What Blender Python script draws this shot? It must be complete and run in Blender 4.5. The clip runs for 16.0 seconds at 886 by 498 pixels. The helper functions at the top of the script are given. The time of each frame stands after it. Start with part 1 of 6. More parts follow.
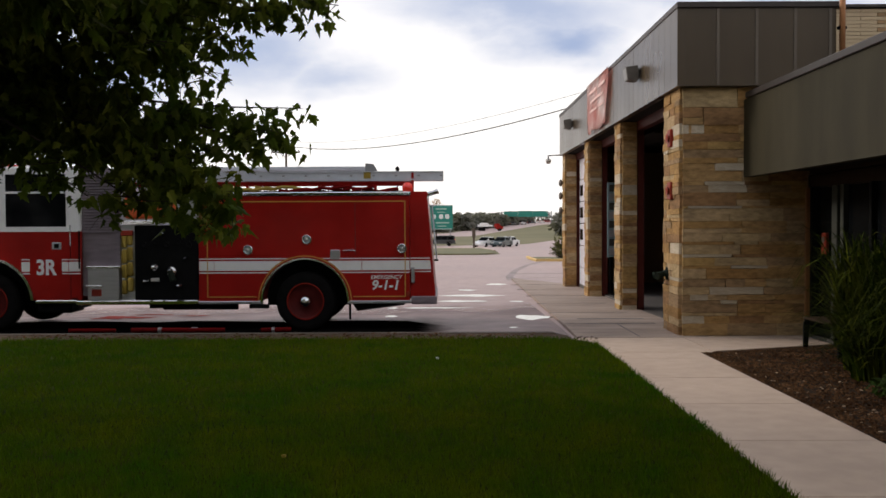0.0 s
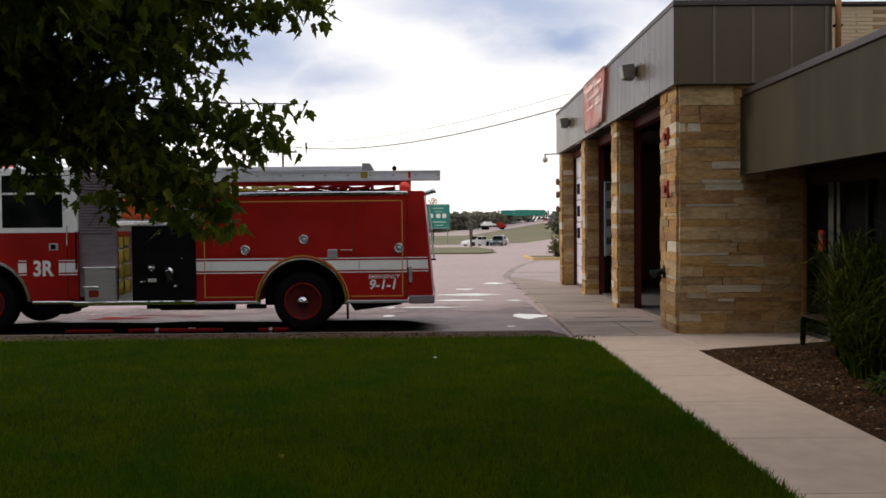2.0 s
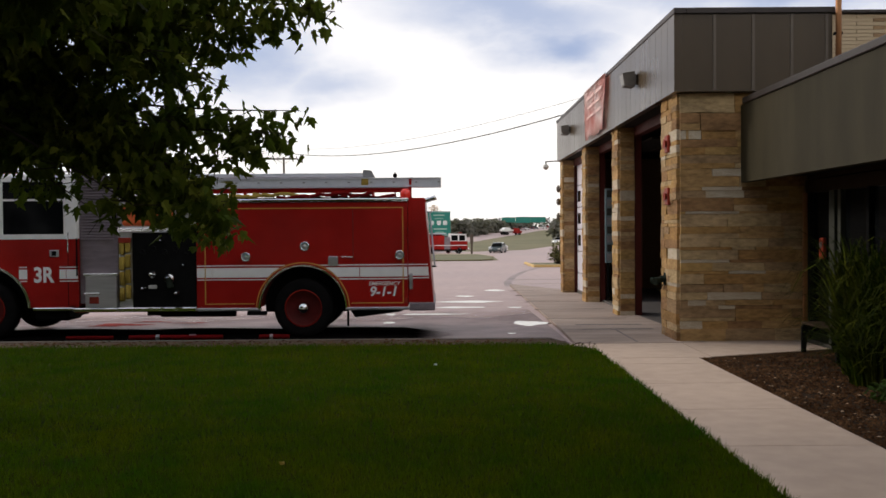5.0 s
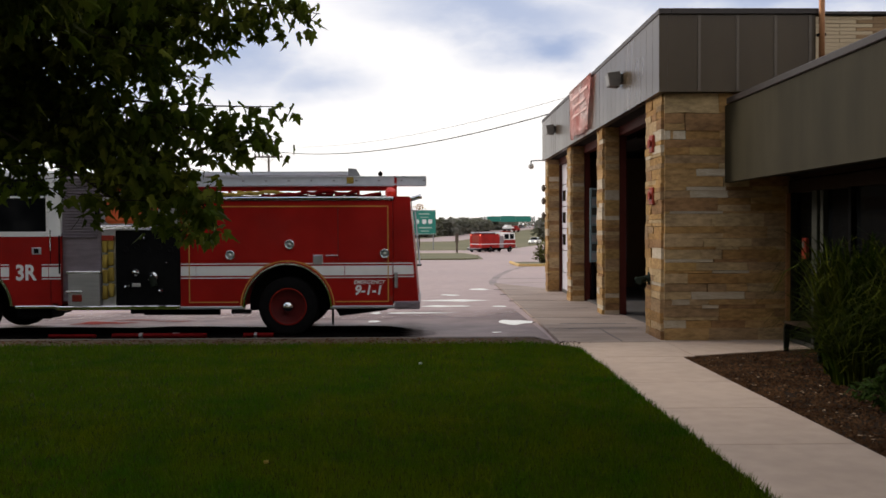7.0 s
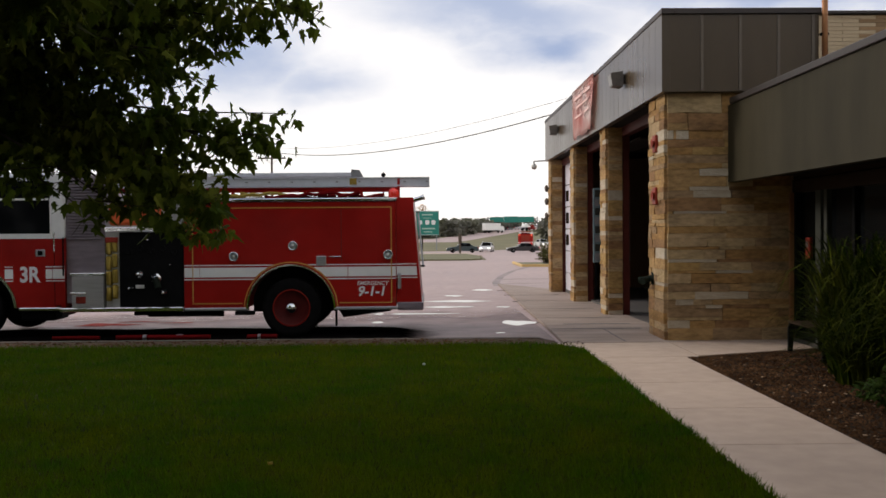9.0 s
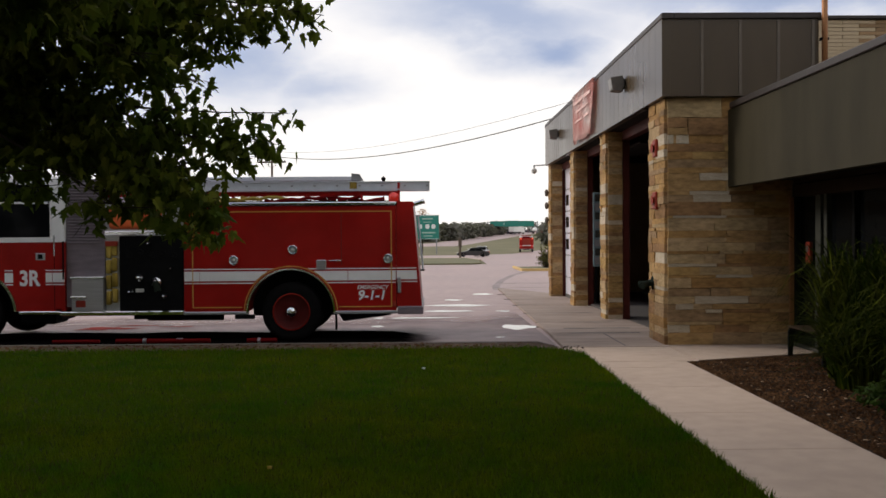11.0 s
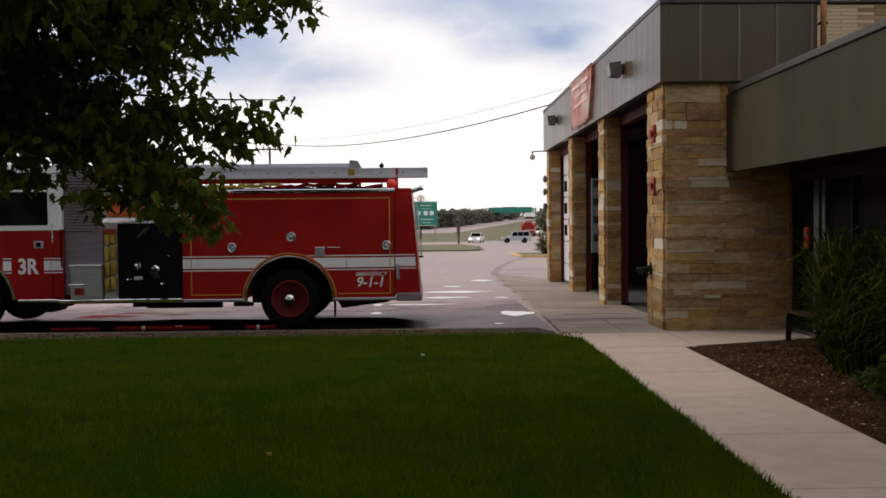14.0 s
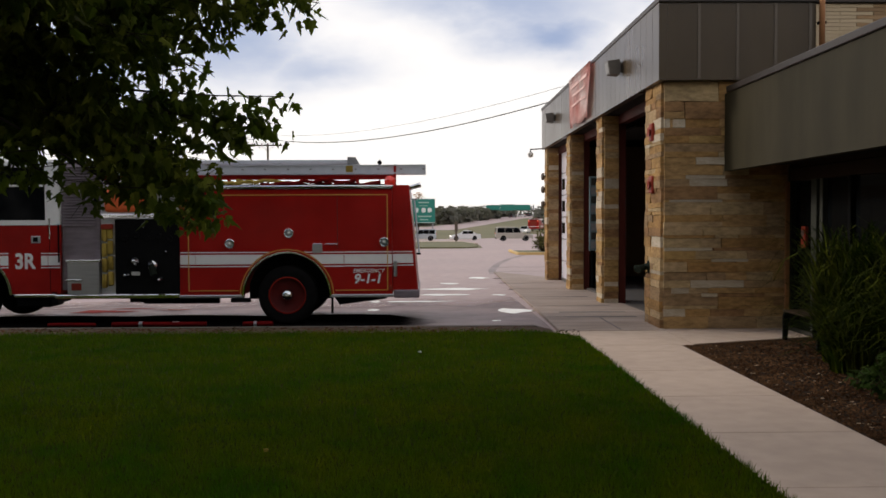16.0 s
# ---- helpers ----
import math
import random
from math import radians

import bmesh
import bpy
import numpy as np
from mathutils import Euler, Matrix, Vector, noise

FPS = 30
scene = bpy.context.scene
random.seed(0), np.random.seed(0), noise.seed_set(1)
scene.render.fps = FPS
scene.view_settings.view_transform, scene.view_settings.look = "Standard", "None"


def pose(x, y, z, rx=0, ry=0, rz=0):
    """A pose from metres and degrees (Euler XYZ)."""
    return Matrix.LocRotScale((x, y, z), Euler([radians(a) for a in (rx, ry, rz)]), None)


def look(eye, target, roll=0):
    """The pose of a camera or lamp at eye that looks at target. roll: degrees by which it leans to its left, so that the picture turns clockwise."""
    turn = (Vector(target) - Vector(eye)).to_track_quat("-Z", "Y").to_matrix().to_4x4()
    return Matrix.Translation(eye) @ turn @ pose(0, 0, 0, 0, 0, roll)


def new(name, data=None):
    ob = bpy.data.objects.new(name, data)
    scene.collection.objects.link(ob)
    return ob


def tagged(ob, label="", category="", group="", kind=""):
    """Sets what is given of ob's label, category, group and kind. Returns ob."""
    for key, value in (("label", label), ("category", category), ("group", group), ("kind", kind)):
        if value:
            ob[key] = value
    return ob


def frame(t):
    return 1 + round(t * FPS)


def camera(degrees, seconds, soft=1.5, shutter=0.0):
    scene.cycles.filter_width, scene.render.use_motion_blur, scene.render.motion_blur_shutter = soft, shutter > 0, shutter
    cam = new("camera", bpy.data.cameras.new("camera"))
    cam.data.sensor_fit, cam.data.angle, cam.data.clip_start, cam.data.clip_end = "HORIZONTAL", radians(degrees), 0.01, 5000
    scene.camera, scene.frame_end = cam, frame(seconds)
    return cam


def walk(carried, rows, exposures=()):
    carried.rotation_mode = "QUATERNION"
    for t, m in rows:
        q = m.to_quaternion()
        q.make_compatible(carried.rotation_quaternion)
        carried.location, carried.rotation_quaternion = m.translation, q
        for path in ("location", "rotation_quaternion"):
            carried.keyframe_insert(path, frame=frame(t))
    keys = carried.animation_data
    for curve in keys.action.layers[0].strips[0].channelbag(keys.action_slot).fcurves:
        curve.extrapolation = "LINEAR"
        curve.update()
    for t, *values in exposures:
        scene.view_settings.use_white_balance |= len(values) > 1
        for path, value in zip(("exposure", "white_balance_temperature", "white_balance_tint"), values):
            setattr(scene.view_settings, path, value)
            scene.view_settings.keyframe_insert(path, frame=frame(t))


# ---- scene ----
cam = camera(52.0, 16.0, soft=1.6)
EYE = 1.82
# seconds, pitch, roll, yaw of a camera held by hand on one spot
PATH = [
    (0, -1.51, 0.25, 0.04),
    (0.5, -1.44, 0.55, 0.03),
    (1, -1.00, 0.43, -0.39),
    (1.5, -1.27, 0.49, -0.39),
    (2, -1.56, 0.51, -0.14),
    (2.5, -1.19, 0.72, 0.04),
    (3, -1.57, 0.82, -0.14),
    (3.5, -1.29, 0.53, 0.03),
    (6, -1.02, 0.21, -0.44),
    (6.5, -0.93, 0.23, -1.06),
    (7, -1.20, 0.23, -1.03),
    (7.5, -0.58, 0.62, -1.09),
    (8, -0.83, 0.54, -1.75),
    (8.5, -1.13, 0.68, -1.79),
    (9, -1.15, 0.42, -0.83),
    (11.5, -0.86, 0.32, -0.86),
    (12, -1.16, 0.37, -1.11),
    (12.5, -1.37, 0.31, -1.04),
    (13, -1.52, 0.41, -1.00),
    (13.5, -1.74, 0.59, -0.66),
    (14, -1.74, 0.57, -0.93),
    (14.5, -1.80, 0.48, -1.00),
    (15, -1.65, 0.62, -0.79),
    (15.5, -1.65, 0.62, -0.79),
    (16, -1.92, 0.24, -1.07),
]
walk(cam, [(t, pose(0, 0, EYE, 90 + p, r, y)) for t, p, r, y in PATH], [(0, -0.30, 6850, 12), (8, -0.33, 6850, 12), (12, -0.41, 6850, 12), (16, -0.41, 6850, 12)])

# ---------------------------------------------------------------- light
world = bpy.data.worlds.new("sky")
scene.world = world
world.use_nodes = True
SUN_FROM = Vector((-0.86, 0.32, 0.44)).normalized()


# soft grey-blue clouds: side and height by the distance ahead, half width, half height, depth
CLOUDS = [(-0.135, 0.160, 0.095, 0.026, 0.62), (-0.215, 0.185, 0.075, 0.050, 0.75), (0.085, 0.240, 0.17, 0.032, 0.75), (0.135, 0.212, 0.085, 0.034, 0.85), (-0.40, 0.17, 0.14, 0.06, 0.8), (0.40, 0.265, 0.28, 0.032, 0.85)]


def build_sky():
    nt = world.node_tree
    nt.nodes.clear()
    n, l = nt.nodes.new, nt.links.new

    def calc(op, a, b=None):
        m = n("ShaderNodeMath")
        m.operation = op
        for k, x in enumerate((a, b)):
            if x is None:
                continue
            if isinstance(x, (int, float)):
                m.inputs[k].default_value = x
            else:
                l(x, m.inputs[k])
        return m.outputs[0]

    sky = n("ShaderNodeTexSky")
    sky.sky_type = "NISHITA"
    sky.sun_disc = False
    sky.sun_elevation = math.asin(SUN_FROM.z)
    sky.sun_rotation = math.atan2(SUN_FROM.x, SUN_FROM.y)
    tint = n("ShaderNodeVectorMath")
    tint.operation = "SCALE"
    tint.inputs["Scale"].default_value = 0.12
    l(sky.outputs[0], tint.inputs[0])
    co = n("ShaderNodeTexCoord")
    mp = n("ShaderNodeMapping")
    mp.inputs["Scale"].default_value = (1.0, 1.0, 2.2)
    l(co.outputs["Generated"], mp.inputs[0])
    no = n("ShaderNodeTexNoise")
    no.inputs["Scale"].default_value = 7.0
    no.inputs["Detail"].default_value = 6
    no.inputs["Roughness"].default_value = 0.55
    l(mp.outputs[0], no.inputs["Vector"])
    wob = n("ShaderNodeSeparateColor")
    l(no.outputs["Color"], wob.inputs[0])
    sep = n("ShaderNodeSeparateXYZ")
    l(co.outputs["Generated"], sep.inputs[0])
    ahead = calc("MAXIMUM", sep.outputs["Y"], 0.05)
    px = calc("ADD", calc("DIVIDE", sep.outputs["X"], ahead), calc("MULTIPLY", calc("SUBTRACT", wob.outputs[0], 0.5), 0.16))
    pz = calc("ADD", calc("DIVIDE", sep.outputs["Z"], ahead), calc("MULTIPLY", calc("SUBTRACT", wob.outputs[1], 0.5), 0.085))
    total = None
    for cx, cz, rx, rz, deep in CLOUDS:
        ex = calc("POWER", calc("DIVIDE", calc("ABSOLUTE", calc("SUBTRACT", px, cx)), rx), 2.0)
        ez = calc("POWER", calc("DIVIDE", calc("ABSOLUTE", calc("SUBTRACT", pz, cz)), rz), 2.0)
        k = calc("MULTIPLY", calc("POWER", 2.718, calc("MULTIPLY", calc("ADD", ex, ez), -1.0)), deep)
        total = k if total is None else calc("MAXIMUM", total, k)
    # loose cloud cover higher up and all round
    wide = n("ShaderNodeTexNoise")
    wide.inputs["Scale"].default_value = 2.4
    wide.inputs["Detail"].default_value = 5
    l(mp.outputs[0], wide.inputs["Vector"])
    cover = n("ShaderNodeMapRange")
    cover.inputs["From Min"].default_value = 0.42
    cover.inputs["From Max"].default_value = 0.62
    l(wide.outputs["Fac"], cover.inputs["Value"])
    high = n("ShaderNodeMapRange")
    high.inputs["From Min"].default_value = 0.26
    high.inputs["From Max"].default_value = 0.40
    l(sep.outputs["Z"], high.inputs["Value"])
    total = calc("MAXIMUM", total, calc("MULTIPLY", calc("MULTIPLY", cover.outputs[0], high.outputs[0]), 0.8))
    mx = n("ShaderNodeMix")
    mx.data_type = "RGBA"
    mx.inputs[6].default_value = (1.50, 1.50, 1.50, 1)
    mx.inputs[7].default_value = (0.30, 0.46, 0.83, 1)
    l(total, mx.inputs[0])
    add = n("ShaderNodeMix")
    add.data_type = "RGBA"
    add.inputs[0].default_value = 0.92
    l(tint.outputs[0], add.inputs[6])
    l(mx.outputs[2], add.inputs[7])
    bg = n("ShaderNodeBackground")
    bg.inputs["Strength"].default_value = 1.0
    l(add.outputs[2], bg.inputs["Color"])
    out = n("ShaderNodeOutputWorld")
    l(bg.outputs[0], out.inputs[0])


build_sky()
sun_data = bpy.data.lights.new("sun", "SUN")
sun_data.energy, sun_data.angle, sun_data.color = 2.1, radians(14), (1.0, 0.95, 0.88)
sun = new("sun", sun_data)
sun.matrix_world = look(SUN_FROM * 50, (0, 0, 0))


# ---------------------------------------------------------------- materials
def mat(name, c1, c2=None, rough=0.6, metal=0.0, scale=8.0, bump=0.0, bump_scale=60.0, spot=0.0, random_tint=0.0,
        coat=0.0, spec=0.5, emit=None, rough_var=0.0, island=False, stretch=(1, 1, 1), big=0.6):
    """A two-scale procedural surface in metres; c1 and c2 are its two colours."""
    m = bpy.data.materials.new(name)
    m.use_nodes = True
    nt = m.node_tree
    n, l = nt.nodes.new, nt.links.new
    b = nt.nodes["Principled BSDF"]
    b.inputs["Roughness"].default_value = rough
    b.inputs["Metallic"].default_value = metal
    b.inputs["Coat Weight"].default_value = coat
    b.inputs["Specular IOR Level"].default_value = spec
    b.inputs["Coat Roughness"].default_value = 0.08
    c2 = c2 or tuple(x * 0.75 for x in c1)
    co = n("ShaderNodeTexCoord")
    mp = n("ShaderNodeMapping")
    mp.inputs["Scale"].default_value = stretch
    l(co.outputs["Object"], mp.inputs[0])
    fine = n("ShaderNodeTexNoise")
    fine.inputs["Scale"].default_value = scale
    fine.inputs["Detail"].default_value = 5
    l(mp.outputs[0], fine.inputs["Vector"])
    wide = n("ShaderNodeTexNoise")
    wide.inputs["Scale"].default_value = big
    wide.inputs["Detail"].default_value = 3
    l(mp.outputs[0], wide.inputs["Vector"])
    mean = n("ShaderNodeMath")
    mean.operation = "ADD"
    l(fine.outputs["Fac"], mean.inputs[0])
    l(wide.outputs["Fac"], mean.inputs[1])
    rng = n("ShaderNodeMapRange")
    rng.inputs["From Min"].default_value = 0.72
    rng.inputs["From Max"].default_value = 1.28
    l(mean.outputs[0], rng.inputs["Value"])
    mix = n("ShaderNodeMix")
    mix.data_type = "RGBA"
    mix.inputs[6].default_value = (*c1, 1)
    mix.inputs[7].default_value = (*c2, 1)
    l(rng.outputs[0], mix.inputs[0])
    colour = mix.outputs[2]
    if random_tint:
        hsv = n("ShaderNodeHueSaturation")
        if island:
            rnd = n("ShaderNodeNewGeometry").outputs["Random Per Island"]
        else:
            rnd = n("ShaderNodeObjectInfo").outputs["Random"]
        vr = n("ShaderNodeMapRange")
        vr.inputs["To Min"].default_value = 1 - random_tint
        vr.inputs["To Max"].default_value = 1 + random_tint
        l(rnd, vr.inputs["Value"])
        l(vr.outputs[0], hsv.inputs["Value"])
        l(colour, hsv.inputs["Color"])
        colour = hsv.outputs[0]
    l(colour, b.inputs["Base Color"])
    if rough_var:
        rv = n("ShaderNodeMapRange")
        rv.inputs["To Min"].default_value = max(0.02, rough - rough_var)
        rv.inputs["To Max"].default_value = min(1, rough + rough_var)
        l(wide.outputs["Fac"], rv.inputs["Value"])
        l(rv.outputs[0], b.inputs["Roughness"])
    if bump:
        bn = n("ShaderNodeTexNoise")
        bn.inputs["Scale"].default_value = bump_scale
        bn.inputs["Detail"].default_value = 4
        l(mp.outputs[0], bn.inputs["Vector"])
        bp = n("ShaderNodeBump")
        bp.inputs["Strength"].default_value = min(1, bump)
        bp.inputs["Distance"].default_value = 0.01
        l(bn.outputs["Fac"], bp.inputs["Height"])
        l(bp.outputs[0], b.inputs["Normal"])
    if emit:
        b.inputs["Emission Color"].default_value = (*emit[0], 1)
        b.inputs["Emission Strength"].default_value = emit[1]
    return m


def leafy(name, c1, c2, tint=0.35, through_light=None, share=0.25):
    m = mat(name, c1, c2, 0.6, scale=3, random_tint=tint, island=True, big=0.8, spec=0.04)
    b = m.node_tree.nodes["Principled BSDF"]
    tr = m.node_tree.nodes.new("ShaderNodeBsdfTranslucent")
    tr.inputs["Color"].default_value = (*(through_light or (c1[0] * 1.6, c1[1] * 1.6, c1[2])), 1)
    mx = m.node_tree.nodes.new("ShaderNodeMixShader")
    mx.inputs[0].default_value = share
    out = m.node_tree.nodes["Material Output"]
    m.node_tree.links.new(b.outputs[0], mx.inputs[1])
    m.node_tree.links.new(tr.outputs[0], mx.inputs[2])
    m.node_tree.links.new(mx.outputs[0], out.inputs[0])
    return m


M = {}
M["asphalt"] = mat("asphalt", (0.32, 0.228, 0.208), (0.44, 0.325, 0.30), 0.6, scale=3, bump=0.5, bump_scale=90, rough_var=0.15, big=0.12)
# wet ground with the engine's shade painted in as near-black
M["wet_shade"] = mat("shaded_wet_asphalt", (0.004, 0.0035, 0.0035), (0.009, 0.008, 0.008), 0.9, spec=0.0, scale=3, bump=0.2, bump_scale=60, rough_var=0.12)
def fade_shade_out(m):
    """The painted shade thins out raggedly towards its end at x = 0.25."""
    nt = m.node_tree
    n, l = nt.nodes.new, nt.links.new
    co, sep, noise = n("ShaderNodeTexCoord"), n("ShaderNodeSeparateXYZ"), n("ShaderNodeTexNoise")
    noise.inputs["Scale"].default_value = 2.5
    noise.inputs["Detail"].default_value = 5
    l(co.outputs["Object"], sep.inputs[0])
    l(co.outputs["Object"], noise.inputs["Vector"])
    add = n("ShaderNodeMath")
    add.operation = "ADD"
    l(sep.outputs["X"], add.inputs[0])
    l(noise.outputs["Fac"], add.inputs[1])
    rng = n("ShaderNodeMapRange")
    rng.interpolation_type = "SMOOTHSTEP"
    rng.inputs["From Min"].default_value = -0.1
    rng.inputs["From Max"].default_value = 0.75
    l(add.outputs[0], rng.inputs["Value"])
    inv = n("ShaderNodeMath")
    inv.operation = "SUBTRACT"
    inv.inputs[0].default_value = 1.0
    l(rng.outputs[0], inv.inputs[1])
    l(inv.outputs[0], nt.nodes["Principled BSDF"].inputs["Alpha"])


fade_shade_out(M["wet_shade"])
# damp ground; some of the engine's shade is mixed into this colour
M["damp"] = mat("damp_shaded_asphalt", (0.165, 0.110, 0.106), (0.26, 0.185, 0.175), 0.6, scale=2, bump=0.4, bump_scale=90, big=0.5)
M["water"] = mat("puddle_water", (0.03, 0.03, 0.03), (0.04, 0.04, 0.04), 0.02, spec=1.0, scale=3, bump=0.01, bump_scale=6)
M["crack"] = mat("crack_filler", (0.11, 0.09, 0.085), (0.16, 0.13, 0.12), 0.7)
M["tar"] = mat("tar_stain", (0.16, 0.125, 0.115), (0.30, 0.235, 0.22), 0.65, scale=2.5, big=0.7)
M["concrete"] = mat("concrete", (0.53, 0.41, 0.322), (0.44, 0.335, 0.26), 0.85, spec=0.2, scale=5, bump=0.35, bump_scale=110, big=0.5)
M["apron"] = mat("apron_concrete", (0.38, 0.295, 0.24), (0.23, 0.17, 0.138), 0.8, scale=2, bump=0.35, bump_scale=110, big=0.7, stretch=(0.5, 1.5, 1))
# worn concrete, its colour lowered further for the tree's shade
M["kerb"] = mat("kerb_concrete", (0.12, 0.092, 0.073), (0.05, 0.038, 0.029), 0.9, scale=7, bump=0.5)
M["soil"] = mat("bare_soil", (0.050, 0.034, 0.023), (0.105, 0.076, 0.052), 0.95, scale=9, bump=0.8, bump_scale=30, big=1.2, spec=0.1)
M["kerb_dry"] = mat("dry_flecks", (0.30, 0.22, 0.15), (0.20, 0.14, 0.09), 0.9, spec=0.1, random_tint=0.4, island=True)
M["kerb_yellow"] = mat("kerb_yellow", (0.62, 0.40, 0.13), (0.50, 0.34, 0.14), 0.7, scale=4)
M["lawn"] = mat("lawn_soil", (0.010, 0.022, 0.0008), (0.026, 0.025, 0.001), 0.95, spec=0.03, scale=3, bump=0.8, bump_scale=40)
M["blades"] = leafy("grass_blades", (0.025, 0.074, 0.0006), (0.112, 0.110, 0.001), 0.10)
M["field"] = mat("far_grass", (0.10, 0.096, 0.037), (0.17, 0.145, 0.066), 0.9, scale=0.2, big=0.03)
M["verge"] = mat("verge_grass", (0.095, 0.10, 0.038), (0.15, 0.13, 0.06), 0.9, scale=0.6, big=0.1)
M["mulch"] = mat("mulch", (0.018, 0.010, 0.005), (0.038, 0.022, 0.012), 0.95, spec=0.1, scale=30, bump=1.0, bump_scale=45)
M["chips"] = mat("mulch_chips", (0.040, 0.019, 0.009), (0.110, 0.058, 0.028), 0.95, spec=0.03, scale=4, big=1.3, random_tint=0.35, island=True)
M["mortar"] = mat("mortar", (0.27, 0.18, 0.10), (0.21, 0.14, 0.08), 0.95, scale=12, bump=0.5)
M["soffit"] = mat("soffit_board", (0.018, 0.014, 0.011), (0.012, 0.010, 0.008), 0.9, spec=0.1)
M["fascia"] = mat("metal_fascia", (0.076, 0.053, 0.030), (0.050, 0.034, 0.019), 0.30, 0.0, spec=0.35, scale=1.5, stretch=(1, 1, 0.25), big=0.7, rough_var=0.1)
M["fascia_wing"] = mat("wing_fascia", (0.050, 0.042, 0.025), (0.028, 0.024, 0.013), 0.6, 0.0, spec=0.1, scale=2.5, stretch=(1, 1, 0.25), big=0.7)
M["batten"] = mat("fascia_batten", (0.105, 0.080, 0.055), (0.085, 0.064, 0.045), 0.35, spec=0.5)
M["cap"] = mat("roof_cap", (0.036, 0.026, 0.022), (0.024, 0.018, 0.016), 0.5, 0.2)
# near-black stands in for the unlit depth of the rooms
M["interior_shade"] = mat("interior_shade", (0.012, 0.011, 0.010), (0.008, 0.007, 0.007), 0.95, spec=0.05)
M["floor_bay"] = mat("bay_floor", (0.10, 0.088, 0.08), (0.07, 0.062, 0.056), 0.7)
M["jamb"] = mat("red_jamb", (0.085, 0.014, 0.009), (0.06, 0.010, 0.007), 0.6, spec=0.2)
M["white_door"] = mat("white_door", (0.62, 0.60, 0.64), (0.52, 0.50, 0.55), 0.5)
M["brick_cream"] = mat("cream_brick", (0.55, 0.43, 0.28), (0.46, 0.35, 0.22), 0.85, scale=9)
M["brick_tan"] = mat("tan_brick", (0.36, 0.23, 0.12), (0.29, 0.18, 0.09), 0.85, scale=9, random_tint=0.2)
M["wood"] = mat("porch_wood", (0.034, 0.019, 0.010), (0.020, 0.011, 0.006), 0.8, spec=0.15, scale=6, stretch=(6, 6, 0.6))
M["alu"] = mat("aluminium_frame", (0.05, 0.052, 0.042), (0.034, 0.036, 0.03), 0.7, 0.0, spec=0.2)
M["black"] = mat("black_paint", (0.004, 0.004, 0.0045), (0.008, 0.008, 0.008), 0.6, spec=0.04)
M["dark_glass"] = mat("dark_glass", (0.004, 0.0045, 0.005), (0.006, 0.007, 0.008), 0.06, spec=0.04)
M["red"] = mat("engine_red", (0.36, 0.011, 0.008), (0.24, 0.007, 0.005), 0.36, coat=0.05, spec=0.14, scale=1.2, rough_var=0.06)
M["rim_red"] = mat("rim_red", (0.105, 0.008, 0.006), (0.07, 0.006, 0.005), 0.6, spec=0.2, scale=9)
M["white"] = mat("white_paint", (0.84, 0.83, 0.81), (0.76, 0.75, 0.73), 0.35, coat=0.3)
M["red_dark"] = mat("seam_red", (0.10, 0.004, 0.003), (0.08, 0.003, 0.002), 0.5)
M["gold"] = mat("gold_line", (0.58, 0.32, 0.06), (0.50, 0.27, 0.05), 0.4, 0.2)
M["chrome"] = mat("chrome", (0.75, 0.75, 0.76), (0.68, 0.68, 0.69), 0.12, 1.0)
M["steel"] = mat("brushed_steel", (0.52, 0.52, 0.54), (0.42, 0.42, 0.44), 0.32, 0.9, stretch=(0.3, 1, 6))
M["plate"] = mat("diamond_plate", (0.27, 0.225, 0.245), (0.19, 0.155, 0.17), 0.42, 0.6, bump=0.8, bump_scale=70, stretch=(0.6, 1, 3))
M["ladder"] = mat("ladder_aluminium", (0.64, 0.66, 0.71), (0.54, 0.56, 0.61), 0.45, 0.25)
M["tyre"] = mat("tyre_rubber", (0.006, 0.006, 0.006), (0.011, 0.010, 0.010), 0.9, bump=0.3, spec=0.02)
M["hose"] = mat("yellow_hose", (0.36, 0.25, 0.035), (0.25, 0.165, 0.025), 0.8, bump=0.6, bump_scale=120)
M["hose_red"] = mat("red_hose", (0.15, 0.006, 0.006), (0.09, 0.004, 0.004), 0.9, spec=0.06, bump=0.6, bump_scale=120)
M["flat_red"] = mat("matt_red", (0.24, 0.02, 0.012), (0.17, 0.012, 0.008), 0.8, spec=0.08, scale=6, bump=0.5, bump_scale=14)
M["orange"] = mat("orange_cover", (0.75, 0.14, 0.03), (0.60, 0.10, 0.02), 0.7)
M["beacon"] = mat("red_beacon", (0.75, 0.03, 0.02), (0.65, 0.02, 0.015), 0.25, coat=0.5, emit=((1.0, 0.06, 0.03), 0.12))
M["lit_red"] = mat("lit_red_lamp", (0.8, 0.05, 0.03), (0.8, 0.04, 0.03), 0.3, emit=((1.0, 0.25, 0.12), 1.6))
M["lit_white"] = mat("lit_headlamp", (0.9, 0.9, 0.85), (0.9, 0.9, 0.85), 0.3, emit=((1.0, 0.95, 0.85), 2.5))
M["sign_green"] = mat("sign_green", (0.003, 0.21, 0.165), (0.003, 0.18, 0.14), 0.45)
M["sign_white"] = mat("sign_white", (0.75, 0.78, 0.77), (0.66, 0.70, 0.69), 0.5)
M["sign_text"] = mat("sign_text", (0.36, 0.52, 0.46), (0.30, 0.46, 0.40), 0.5)
M["galv"] = mat("galvanised_steel", (0.34, 0.34, 0.35), (0.25, 0.25, 0.26), 0.5, 0.6)
M["pole"] = mat("pole_wood", (0.10, 0.075, 0.055), (0.07, 0.052, 0.04), 0.9, stretch=(6, 6, 0.5))
